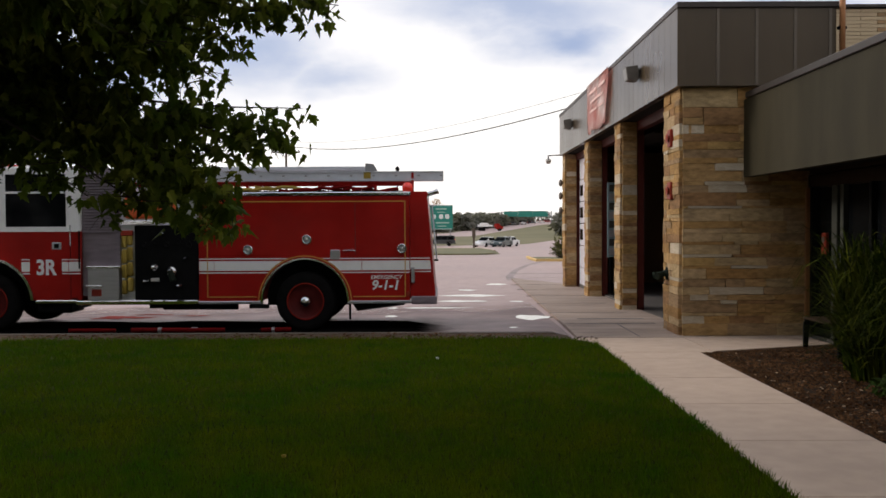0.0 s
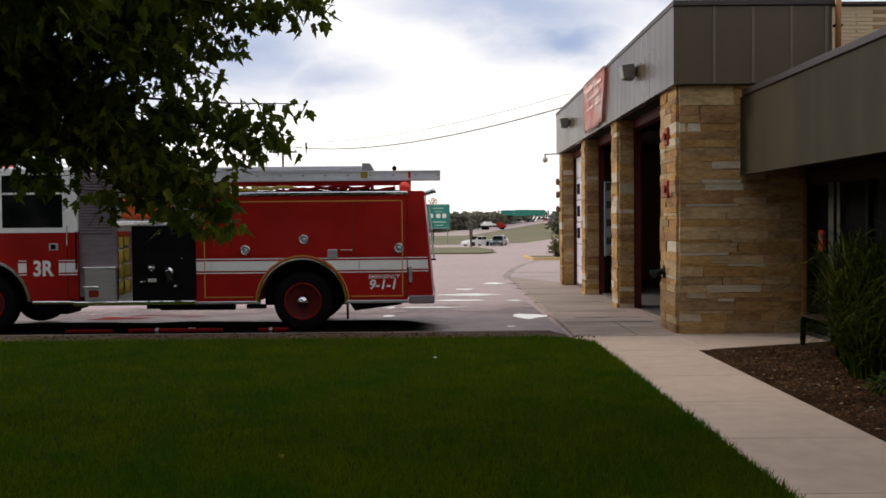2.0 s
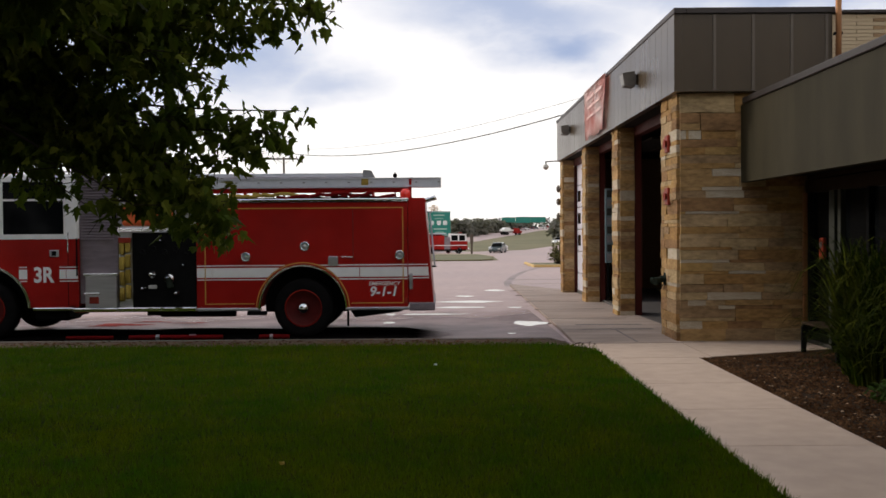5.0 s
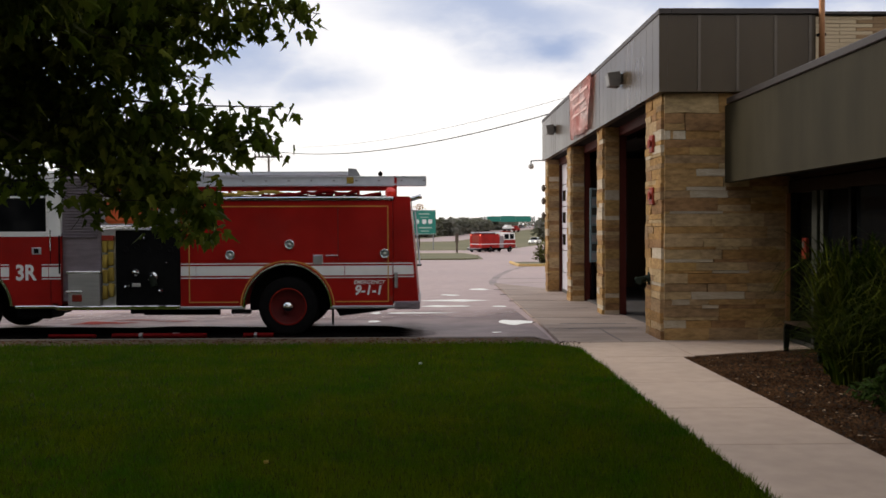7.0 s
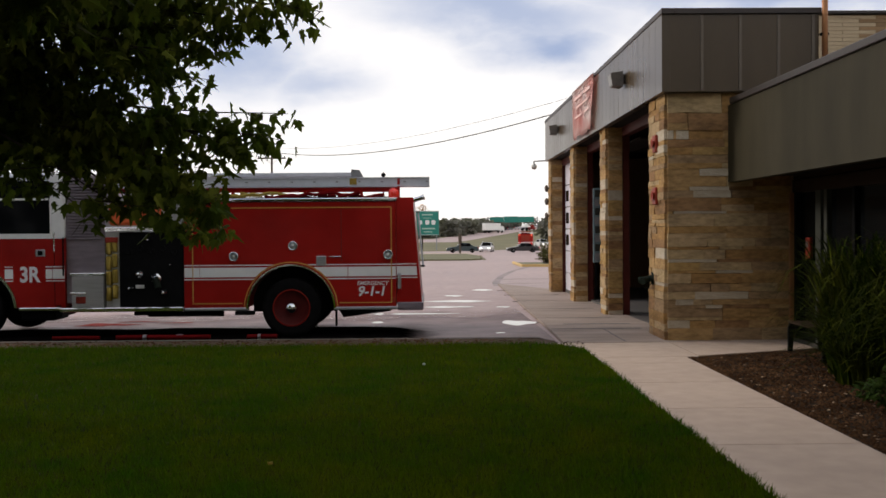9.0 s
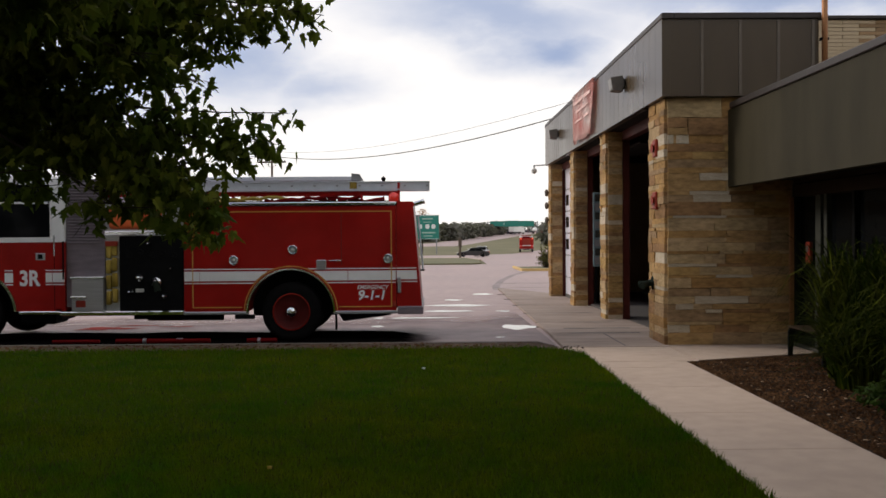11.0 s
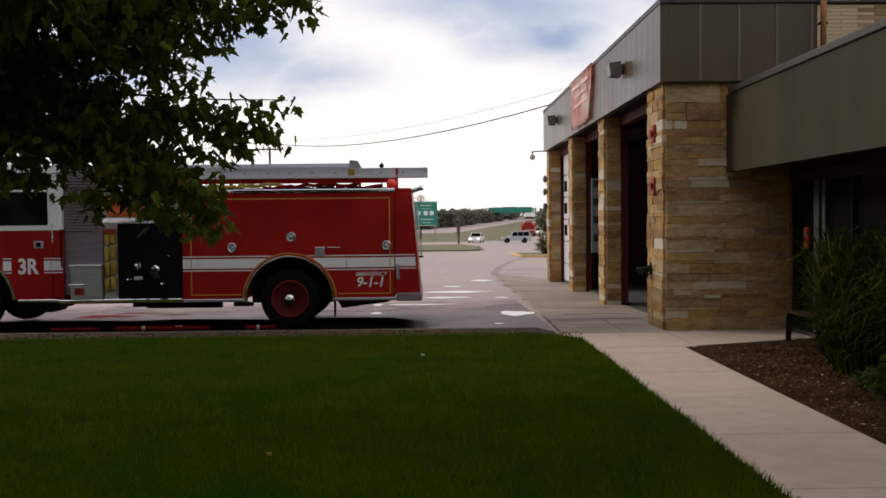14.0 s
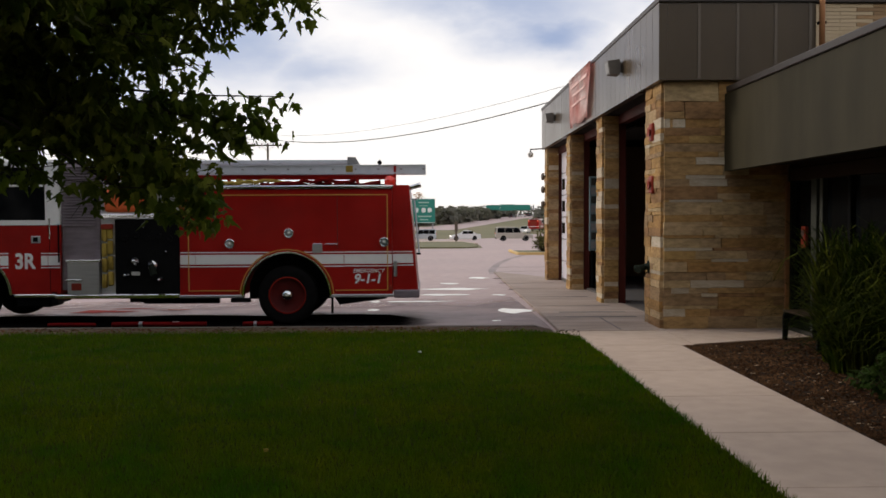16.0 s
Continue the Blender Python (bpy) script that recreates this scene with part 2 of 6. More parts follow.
M["cable"] = mat("cable", (0.02, 0.02, 0.02), (0.03, 0.03, 0.03), 0.7)
M["bark"] = mat("bark", (0.026, 0.020, 0.014), (0.045, 0.035, 0.025), 0.95, spec=0.1, bump=1.0, bump_scale=30, stretch=(1, 1, 0.4))
M["leaf"] = leafy("maple_leaves", (0.018, 0.040, 0.005), (0.125, 0.125, 0.016), 0.75, (0.10, 0.15, 0.015), 0.3)
M["reed"] = leafy("reed_blades", (0.008, 0.019, 0.001), (0.058, 0.060, 0.005), 0.9)
M["shrub"] = leafy("shrub_leaves", (0.020, 0.040, 0.007), (0.045, 0.060, 0.012), 0.5)
M["olive"] = leafy("olive_shrub", (0.085, 0.088, 0.032), (0.15, 0.135, 0.055), 0.4)
# leaves of the unseen tree belt added to block light
M["woods"] = leafy("unseen_belt_leaves", (0.04, 0.05, 0.02), (0.06, 0.065, 0.03), 0.35)
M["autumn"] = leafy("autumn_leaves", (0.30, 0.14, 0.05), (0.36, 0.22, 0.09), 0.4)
# air haze is painted into these paler, greyer leaf colours
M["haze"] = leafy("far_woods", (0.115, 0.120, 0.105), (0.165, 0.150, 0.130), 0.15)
M["banner"] = mat("banner_cloth", (0.70, 0.27, 0.23), (0.86, 0.70, 0.66), 0.8, scale=1.6, big=1.2, stretch=(1, 1, 1))
M["banner_ink"] = mat("banner_ink", (0.82, 0.60, 0.55), (0.78, 0.50, 0.45), 0.8)
M["alarm_red"] = mat("alarm_red", (0.30, 0.035, 0.018), (0.20, 0.022, 0.012), 0.5, spec=0.2)
M["bronze"] = mat("dark_bronze", (0.008, 0.013, 0.010), (0.014, 0.018, 0.012), 0.7, 0.0, spec=0.05)
M["lamp_box"] = mat("lamp_housing", (0.16, 0.14, 0.12), (0.11, 0.10, 0.09), 0.5, 0.3)
M["frost"] = mat("frosted_lens", (0.55, 0.54, 0.5), (0.48, 0.47, 0.44), 0.35)
M["notice"] = mat("notice_blue", (0.13, 0.20, 0.22), (0.20, 0.27, 0.28), 0.6)
M["lens_dull"] = mat("dull_lens", (0.24, 0.23, 0.21), (0.18, 0.17, 0.155), 0.4)
M["copper"] = mat("copper_pipe", (0.36, 0.16, 0.06), (0.28, 0.12, 0.05), 0.5, 0.4)


# ---------------------------------------------------------------- mesh helpers
def bm_new():
    return bmesh.new()


def box(bm, x0, x1, y0, y1, z0, z1, bevel=0.0, seg=1):
    r = bmesh.ops.create_cube(bm, size=1.0)
    vs = r["verts"]
    for v in vs:
        v.co = Vector(((x0 + x1) / 2 + v.co.x * (x1 - x0), (y0 + y1) / 2 + v.co.y * (y1 - y0), (z0 + z1) / 2 + v.co.z * (z1 - z0)))
    if bevel:
        es = list({e for v in vs for e in v.link_edges})
        bmesh.ops.bevel(bm, geom=es, offset=bevel, segments=seg, affect="EDGES", profile=0.5)
    return bm


def rod(bm, a, b, r0, r1=None, seg=8, caps=True):
    a, b = Vector(a), Vector(b)
    d = b - a
    q = d.to_track_quat("Z", "Y").to_matrix().to_4x4()
    m = Matrix.Translation((a + b) / 2) @ q
    bmesh.ops.create_cone(bm, cap_ends=caps, segments=seg, radius1=r0, radius2=r0 if r1 is None else r1, depth=d.length, matrix=m)
    return bm


def lathe(bm, profile, seg=24, m=None, caps=True):
    """Turns (radius, height) pairs round z."""
    m = m or Matrix()
    rings = []
    for r, h in profile:
        rings.append([bm.verts.new(m @ Vector((r * math.cos(2 * math.pi * i / seg), r * math.sin(2 * math.pi * i / seg), h))) for i in range(seg)])
    for a, b in zip(rings, rings[1:]):
        for i in range(seg):
            j = (i + 1) % seg
            bm.faces.new((a[i], a[j], b[j], b[i]))
    if caps and profile[0][0] > 1e-4:
        bm.faces.new(list(reversed(rings[0])))
    if caps and profile[-1][0] > 1e-4:
        bm.faces.new(rings[-1])
    return bm


def prism(bm, pts, y0, y1):
    """An (x, z) outline drawn out from y0 to y1."""
    a = [bm.verts.new((x, y0, z)) for x, z in pts]
    b = [bm.verts.new((x, y1, z)) for x, z in pts]
    n = len(pts)
    bm.faces.new(a)
    bm.faces.new(list(reversed(b)))
    for i in range(n):
        j = (i + 1) % n
        bm.faces.new((a[j], a[i], b[i], b[j]))
    bmesh.ops.recalc_face_normals(bm, faces=bm.faces[:])
    return bm


def prism_x(bm, pts, x0, x1):
    """A (y, z) outline drawn out from x0 to x1."""
    a = [bm.verts.new((x0, y, z)) for y, z in pts]
    b = [bm.verts.new((x1, y, z)) for y, z in pts]
    bm.faces.new(a)
    bm.faces.new(list(reversed(b)))
    for i in range(len(pts)):
        j = (i + 1) % len(pts)
        bm.faces.new((a[j], a[i], b[i], b[j]))
    bmesh.ops.recalc_face_normals(bm, faces=bm.faces[:])
    return bm


def sphere(bm, c, r, seg=12, squash=(1, 1, 1)):
    bmesh.ops.create_uvsphere(bm, u_segments=seg, v_segments=max(6, seg // 2), radius=1.0,
                              matrix=Matrix.Translation(c) @ Matrix.Diagonal((r * squash[0], r * squash[1], r * squash[2], 1)))
    return bm


def tube(bm, pts, r, seg=6):
    """One unbroken round tube along the points."""
    rings = []
    for i, p in enumerate(pts):
        d = (Vector(pts[min(i + 1, len(pts) - 1)]) - Vector(pts[max(i - 1, 0)])).normalized()
        side = d.cross(Vector((0, 0, 1)) if abs(d.z) < 0.9 else Vector((1, 0, 0))).normalized()
        up = side.cross(d)
        rings.append([bm.verts.new(Vector(p) + (side * math.cos(2 * math.pi * k / seg) + up * math.sin(2 * math.pi * k / seg)) * r) for k in range(seg)])
    for a, b in zip(rings, rings[1:]):
        for k in range(seg):
            bm.faces.new((a[k], a[(k + 1) % seg], b[(k + 1) % seg], b[k]))
    bm.faces.new(rings[0])
    bm.faces.new(list(reversed(rings[-1])))
    bmesh.ops.recalc_face_normals(bm, faces=bm.faces[:])
    return bm


def finish(name, bm, material, smooth=False):
    me = bpy.data.meshes.new(name)
    bm.to_mesh(me)
    bm.free()
    me.materials.append(material)
    if smooth:
        for p in me.polygons:
            p.use_smooth = True
    return me


def part(name, bm, material, parent, label="", smooth=False):
    ob = new(name, finish(name, bm, material, smooth))
    ob.parent = parent
    if label:
        tagged(ob, label)
    return ob


def solid(name, bm, material, label, category="", kind="", smooth=False, group=""):
    return tagged(new(name, finish(name, bm, material, smooth)), label, category, group, kind)


def thing(name, at, label, category, group=""):
    ob = new(name)
    ob.empty_display_size = 0.2
    ob.location = at
    return tagged(ob, label, category, group)


def lettering(name, words, size, at, rot, material, parent, shear=0.0, squeeze=1.0, heavy=0.0):
    cu = bpy.data.curves.new(name, "FONT")
    cu.body, cu.size, cu.shear, cu.extrude, cu.offset = words, size, shear, 0.003, heavy
    cu.align_x = "CENTER"
    tmp = bpy.data.objects.new(name, cu)
    me = bpy.data.meshes.new_from_object(tmp)
    bpy.data.objects.remove(tmp)
    me.materials.append(material)
    ob = new(name, me)
    ob.parent = parent
    ob.matrix_basis = pose(*at, *rot) @ Matrix.Diagonal((squeeze, 1, 1, 1))
    return ob


# ---------------------------------------------------------------- ground
PROFILE = [(-60, 0.0), (16, 0.0), (132, -1.40), (150, -1.42), (185, -1.28), (245, -1.0), (320, 0.1), (420, 3.0), (700, 3.6), (3500, 3.6)]


def gz(y):
    return float(np.interp(y, [p[0] for p in PROFILE], [p[1] for p in PROFILE]))


def sheet(name, outline, lift, material, label, thick=0.0, step=8.0):
    """A flat outline (x, y) laid on the ground's slope."""
    bm = bm_new()
    bm.faces.new([bm.verts.new((x, y, 0)) for x, y in outline])
    ys = [p[1] for p in outline]
    cuts = [p[0] for p in PROFILE if min(ys) < p[0] < max(ys)]
    for c in cuts:
        bmesh.ops.bisect_plane(bm, geom=bm.verts[:] + bm.edges[:] + bm.faces[:], plane_co=(0, c, 0), plane_no=(0, 1, 0))
    for v in bm.verts:
        v.co.z = gz(v.co.y) + lift
    bmesh.ops.recalc_face_normals(bm, faces=bm.faces[:])
    for f in bm.faces:
        if f.normal.z < 0:
            f.normal_flip()
    if thick:
        r = bmesh.ops.extrude_face_region(bm, geom=bm.faces[:])
        for v in [g for g in r["geom"] if isinstance(g, bmesh.types.BMVert)]:
            v.co.z += thick
        bmesh.ops.recalc_face_normals(bm, faces=bm.faces[:])
    return solid(name, bm, material, label, kind="structure")


def arc(cx, cy, r, a0, a1, n=8):
    return [(cx + r * math.cos(radians(a0 + (a1 - a0) * i / n)), cy + r * math.sin(radians(a0 + (a1 - a0) * i / n))) for i in range(n + 1)]


GX = 3500
sheet("ground", [(-GX, -60), (GX, -60), (GX, 3500), (-GX, 3500)], -0.02, M["field"], "dry green grassland reaching to the horizon")
# the station's yard and the road beyond it
sheet("road", [(-160, 14.35), (-60, 14.35), (30, 14.35), (40, 60), (60, 128), (160, 128), (160, 143), (60, 143), (33, 150), (40, 200), (29, 205), (14, 152),
               (6, 143), (-160, 143), (-160, 119.5), (4.7, 118.5), (5.7, 100), (5.0, 80), (3.5, 77.4), (-160, 77.4)], 0.0, M["asphalt"],
      "worn pinkish-grey asphalt yard and road")
sheet("highway", [(-160, 205), (6, 228), (24, 318), (41, 378), (72, 430), (150, 640), (110, 640), (52, 445), (31, 395), (16, 345), (0, 266), (-160, 242)], 0.02, M["asphalt"], "pale asphalt highway climbing to a rise")
sheet("verge", [(-160, 77.5), (3.4, 77.5), (4.6, 81), (5.2, 98), (4.4, 112.5), (-160, 113.5)], 0.02, M["verge"], "dry green grass verge beside the road", 0.10)
sheet("kerb", [(-160, 113.6), (4.42, 112.6), (5.22, 98.1), (5.62, 98.1), (4.7, 118.4), (-160, 119.4)], 0.01, M["concrete"], "pale concrete kerb behind a grass verge", 0.10)
# concrete apron before the doors
APRON_X = 2.08
sheet("apron", [(APRON_X, 14.1), (4.12, 14.1), (4.12, 28.4), (3.78, 30.0), (2.5, 33.5), (2.42, 30)], 0.012, M["apron"], "stained concrete apron before the bay doors", 0.05)
bm = bm_new()
for y in (16.1, 18.4, 20.9, 23.6, 26.4, 29.0):
    box(bm, 2.14, 3.74, y - 0.012, y + 0.012, gz(y) + 0.05, gz(y) + 0.066)
box(bm, 3.05, 3.074, 14.2, 16, 0.05, 0.066)
for y, w in ((16.1, 0.05), (17.0, 0.07)):
    box(bm, 2.5, 3.74, y - w, y + w, gz(y) + 0.05, gz(y) + 0.0645)
solid("apron_joint", bm, M["crack"], "dark joints between concrete apron slabs", kind="structure")
# yellow kerb and planting beyond the far pier
def yellow_kerb():
    bm = bm_new()
    z = gz(58)
    prism(bm, [(5.75, z), (5.82, z + 0.13), (5.92, z + 0.16), (13, z + 0.16), (13, z)], 57.2, 57.6)
    prism(bm, [(5.76, z), (5.77, z + 0.13), (5.88, z + 0.16), (5.96, z)], 57.6, 63.5)
    return solid("kerb_yellow", bm, M["kerb_yellow"], "faded yellow painted kerb of a planted island", kind="structure")


yellow_kerb()
sheet("island_bed", [(5.97, 57.61), (13, 57.61), (13, 64), (5.97, 63.5)], 0.02, M["verge"], "grass bed inside the yellow kerb", 0.12)
# tar-filled cracks in the yard
def crack(pts, w):
    bm = bm_new()
    for (x0, y0), (x1, y1) in zip(pts, pts[1:]):
        d = Vector((x1 - x0, y1 - y0)).normalized()
        nx, ny = -d.y * w / 2, d.x * w / 2
        bm.faces.new([bm.verts.new((x, y, gz(y) + 0.006)) for x, y in ((x0 + nx, y0 + ny), (x0 - nx, y0 - ny), (x1 - nx, y1 - ny), (x1 + nx, y1 + ny))])
    return bm


bm = crack([(2.45, 33), (2.6, 36), (3.3, 42), (4.6, 50), (6.2, 57)], 0.3)
solid("tar_seam", bm, M["tar"], "dark tar seam across the asphalt", kind="structure")
bm = crack([(2.5, 34.5), (4.0, 34.9), (6.0, 34.6)], 0.35)
solid("tar_seam", crack([(2.95, 38.4), (3.8, 38.9), (4.9, 38.7), (6.2, 38.3)], 0.5), M["tar"], "dark tar seam across the asphalt", kind="structure")
solid("tar_seam", bm, M["tar"], "dark tar seam across the asphalt", kind="structure")

# lawn with its path
LAWN_Z = 0.12
sheet("lawn", [(-60, -30), (2.17, -30)] + arc(1.47, 12.82, 0.7, 0, 90, 8) + [(-60, 13.52)], 0.0, M["lawn"], "dark green mown lawn", LAWN_Z)
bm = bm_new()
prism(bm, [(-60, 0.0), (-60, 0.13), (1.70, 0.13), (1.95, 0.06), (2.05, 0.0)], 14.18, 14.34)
solid("kerb_near", bm, M["kerb"], "worn grey concrete kerb along the lawn, darkened for the tree's shade", kind="structure")
bm = bm_new()
prism(bm, [(-60, 0.0), (-60, 0.122), (1.6, 0.122), (1.93, 0.09), (1.93, 0.0)], 13.525, 14.178)
solid("soil_strip", bm, M["soil"], "bare brown soil between lawn and kerb", kind="structure")
def paving():
    """The walk along the lawn: slabs with open joints."""
    base = solid("footpath", box(bm_new(), 2.175, 3.53, -30, 14.1, 0.0, 0.04), M["crack"], "pale concrete footpath of cast slabs", kind="structure")
    y = -3.3
    while y < 12.45:
        y1 = min(y + 1.52, 12.47)
        part("slab", box(bm_new(), 2.178, 3.527, y + 0.006, y1 - 0.006, 0.02, 0.058, 0.006), M["concrete"], base)
        y = y1
    part("slab", box(bm_new(), 1.94, 3.72, 12.48, 14.09, 0.0, 0.058, 0.006), M["concrete"], base)
    porch = bm_new()
    face = porch.faces.new([porch.verts.new((x, y, 0.0)) for x, y in ((3.73, 12.555), (5.66, 13.24), (5.66, 14.29), (3.73, 14.29))])
    for v in [g for g in bmesh.ops.extrude_face_region(porch, geom=[face])["geom"] if isinstance(g, bmesh.types.BMVert)]:
        v.co.z = 0.058
    bmesh.ops.recalc_face_normals(porch, faces=porch.faces[:])
    part("slab", porch, M["concrete"], base)
    return base


paving()
sheet("planting_bed", [(3.53, -30), (5.72, -30), (5.72, 13.24), (3.535, 12.47)], 0.0, M["mulch"], "dark brown mulch bed beside the path", 0.05)
def puddle(x0, x1, y, depth, seed):
    """A shallow long puddle with drawn-out ends between x0 and x1."""
    rnd = random.Random(seed)
    ph = [rnd.uniform(0, 6.28) for _ in range(4)]
    skew = rnd.uniform(-0.3, 0.3)
    n = 26
    upper, lower = [], []
    for i in range(n + 1):
        k = i / n
        x = x0 + (x1 - x0) * k
        w = depth * max(0.0, math.sin(math.pi * k ** (1 + skew))) ** 0.75
        upper.append((x, y + w * (0.85 + 0.22 * math.sin(5 * k + ph[0]) + 0.14 * math.sin(13 * k + ph[1]))))
        lower.append((x, y - w * (0.85 + 0.20 * math.sin(4 * k + ph[2]) + 0.16 * math.sin(11 * k + ph[3]))))
    bm = bm_new()
    bm.faces.new([bm.verts.new((px, py, gz(py) + 0.008)) for px, py in lower + upper[::-1][1:-1]])
    return solid("puddle", bm, M["water"], "puddle mirroring the bright sky on the asphalt", kind="structure")


for i, (x0, x1, y, depth) in enumerate([(1.39, 2.1, 30.2, 0.6), (0.4, 0.99, 27.13, 0.4), (-0.22, 1.7, 24.62, 0.44), (-0.2, 1.1, 22.49, 0.40), (-0.91, 0.7, 20.43, 0.22), (-1.29, -1.04, 20.45, 0.3), (-1.19, -0.93, 18.3, 0.26), (1.61, 1.97, 22.37, 0.27), (1.42, 2.2, 18.02, 0.56), (1.15, 1.33, 16.03, 0.1)]):
    puddle(x0, x1, y, depth, i)
# flat sheet whose dark colour stands for the shade under the engine
def shaded_wet_ground():
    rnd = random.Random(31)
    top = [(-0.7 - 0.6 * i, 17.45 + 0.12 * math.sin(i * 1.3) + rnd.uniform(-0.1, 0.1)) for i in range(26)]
    return sheet("shaded_wet_asphalt", [(-16, 14.36), (0.3, 14.36), (0.32, 15.2), (0.1, 16.3)] + top, 0.005, M["wet_shade"], "dark wet asphalt under the engine, its shade painted in")


shaded_wet_ground()


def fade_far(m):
    """The dark damp sheet fades out raggedly between y = 18.5 and 22."""
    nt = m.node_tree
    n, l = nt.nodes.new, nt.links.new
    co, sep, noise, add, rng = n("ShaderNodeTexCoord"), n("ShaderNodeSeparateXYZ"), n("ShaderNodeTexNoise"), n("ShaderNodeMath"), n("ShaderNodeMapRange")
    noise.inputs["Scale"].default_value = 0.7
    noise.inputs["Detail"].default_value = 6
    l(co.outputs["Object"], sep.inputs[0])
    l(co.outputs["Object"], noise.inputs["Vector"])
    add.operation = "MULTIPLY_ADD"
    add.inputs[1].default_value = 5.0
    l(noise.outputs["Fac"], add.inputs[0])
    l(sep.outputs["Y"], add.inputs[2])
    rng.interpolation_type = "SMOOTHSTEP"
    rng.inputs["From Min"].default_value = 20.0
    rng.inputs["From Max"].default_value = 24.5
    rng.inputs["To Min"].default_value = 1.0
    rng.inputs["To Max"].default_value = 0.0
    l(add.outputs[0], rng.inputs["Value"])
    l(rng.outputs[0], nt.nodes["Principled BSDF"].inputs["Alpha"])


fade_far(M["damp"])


def damp_shaded_ground():
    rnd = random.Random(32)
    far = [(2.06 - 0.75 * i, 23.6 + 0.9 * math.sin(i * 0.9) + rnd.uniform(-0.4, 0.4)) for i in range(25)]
    return sheet("damp_shaded_asphalt", [(-16, 14.355), (2.06, 14.355)] + far, 0.003, M["damp"], "damp asphalt round the engine, part of its shade in the colour")


damp_shaded_ground()


# ---------------------------------------------------------------- fire station
FX, FY = 3.75, 14.30        # corner of the stone wall
WALL_TOP, ROOF = 3.955, 5.24
PIERS = [(14.30, 15.31), (19.08, 19.71), (23.32, 23.92), (27.74, 28.32)]


def stone_material():
    m = mat("ledge_stone", (0.40, 0.26, 0.12), (0.30, 0.18, 0.08), 0.85, spec=0.15, scale=10, bump=0.7, bump_scale=25, big=2.0)
    nt = m.node_tree
    n, l = nt.nodes.new, nt.links.new
    geo = n("ShaderNodeNewGeometry")
    for node in nt.nodes:
        if node.type == "MAPPING":
            l(geo.outputs["Position"], node.inputs[0])
            node.inputs["Scale"].default_value = (1, 1, 2.5)
    info = n("ShaderNodeObjectInfo")
    ramp = n("ShaderNodeValToRGB")
    cr = ramp.color_ramp
    cr.interpolation = "CONSTANT"
    tones = [(0.0, (0.47, 0.29, 0.125)), (0.16, (0.38, 0.215, 0.08)), (0.32, (0.49, 0.35, 0.185)), (0.42, (0.44, 0.26, 0.10)), (0.56, (0.36, 0.235, 0.125)),
             (0.68, (0.50, 0.35, 0.19)), (0.80, (0.33, 0.185, 0.085)), (0.92, (0.46, 0.29, 0.11))]
    cr.elements[0].position, cr.elements[0].color = 0.0, (*tones[0][1], 1)
    cr.elements[1].position, cr.elements[1].color = tones[1][0], (*tones[1][1], 1)
    for p, c in tones[2:]:
        cr.elements.new(p).color = (*c, 1)
    l(info.outputs["Random"], ramp.inputs[0])
    mixes = [x for x in nt.nodes if x.type == "MIX"]
    scale = n("ShaderNodeVectorMath")
    scale.operation = "SCALE"
    scale.inputs["Scale"].default_value = 0.48
    l(ramp.outputs[0], scale.inputs[0])
    l(ramp.outputs[0], mixes[0].inputs[6])
    l(scale.outputs[0], mixes[0].inputs[7])
    return m


M["stone"] = stone_material()


M["stone_pale"] = mat("pale_ledge_stone", (0.50, 0.43, 0.33), (0.37, 0.30, 0.21), 0.85, spec=0.15, scale=9, bump=0.6, bump_scale=25, big=2.0, random_tint=0.15)


def stone_meshes(material):
    out = []
    for k in range(7):
        rnd = random.Random(100 + k)
        bm = box(bm_new(), -0.5, 0.5, -0.5, 0.5, -0.5, 0.5)
        bmesh.ops.subdivide_edges(bm, edges=[e for e in bm.edges if abs(e.verts[0].co.x - e.verts[1].co.x) > 0.5], cuts=2, use_grid_fill=True)
        for v in bm.verts:
            v.co.y += rnd.uniform(-0.10, 0.06)
            v.co.z += rnd.uniform(-0.035, 0.035)
            v.co.x += rnd.uniform(-0.012, 0.012)
        out.append(finish("stone", bm, material))
    return out


STONES = stone_meshes(M["stone"])
PALE_STONES = stone_meshes(M["stone_pale"])


def course(parent, rnd, length, z0, z1, place, left=3.0):
    """Courses of ledge stone on one face; place(s, z, out) gives the world point."""
    z = z0
    while z < z1 - 0.03:
        h = min(rnd.choice([0.055, 0.075, 0.09, 0.12, 0.14, 0.17, 0.21]), z1 - z)
        if z1 - z - h < 0.06:
            h = z1 - z
        s = 0.0
        while s < length - 0.01:
            w = min(rnd.uniform(0.28, 0.95) * (1.15 if h > 0.12 else 0.9), length - s)
            if length - s - w < 0.16:
                w = length - s
            split = h > 0.2 and rnd.random() < 0.35
            for za, zb in ([(z, z + h * 0.45), (z + h * 0.45, z + h)] if split else [(z, z + h)]):
                ob = new("stone", rnd.choice(STONES if rnd.random() > 0.07 else PALE_STONES))
                ob.parent = parent
                ob.matrix_basis = place(s + w / 2, (za + zb) / 2, 0.02 + rnd.uniform(0, 0.022)) @ Matrix.Diagonal((w - 0.004, 0.09, zb - za - 0.004, 1))
            s += w
        z += h


# courses of the side wall from the ground up: heights, and the long pale stones set in some of them (course, from, to)
SIDE_COURSES = [0.19, 0.12, 0.05, 0.14, 0.055, 0.09, 0.12, 0.13, 0.16, 0.045, 0.13, 0.05, 0.15, 0.05, 0.13, 0.19, 0.20, 0.04, 0.21, 0.115, 0.06, 0.165, 0.115, 0.09, 0.13, 0.12, 0.125, 0.14, 0.27, 0.13]
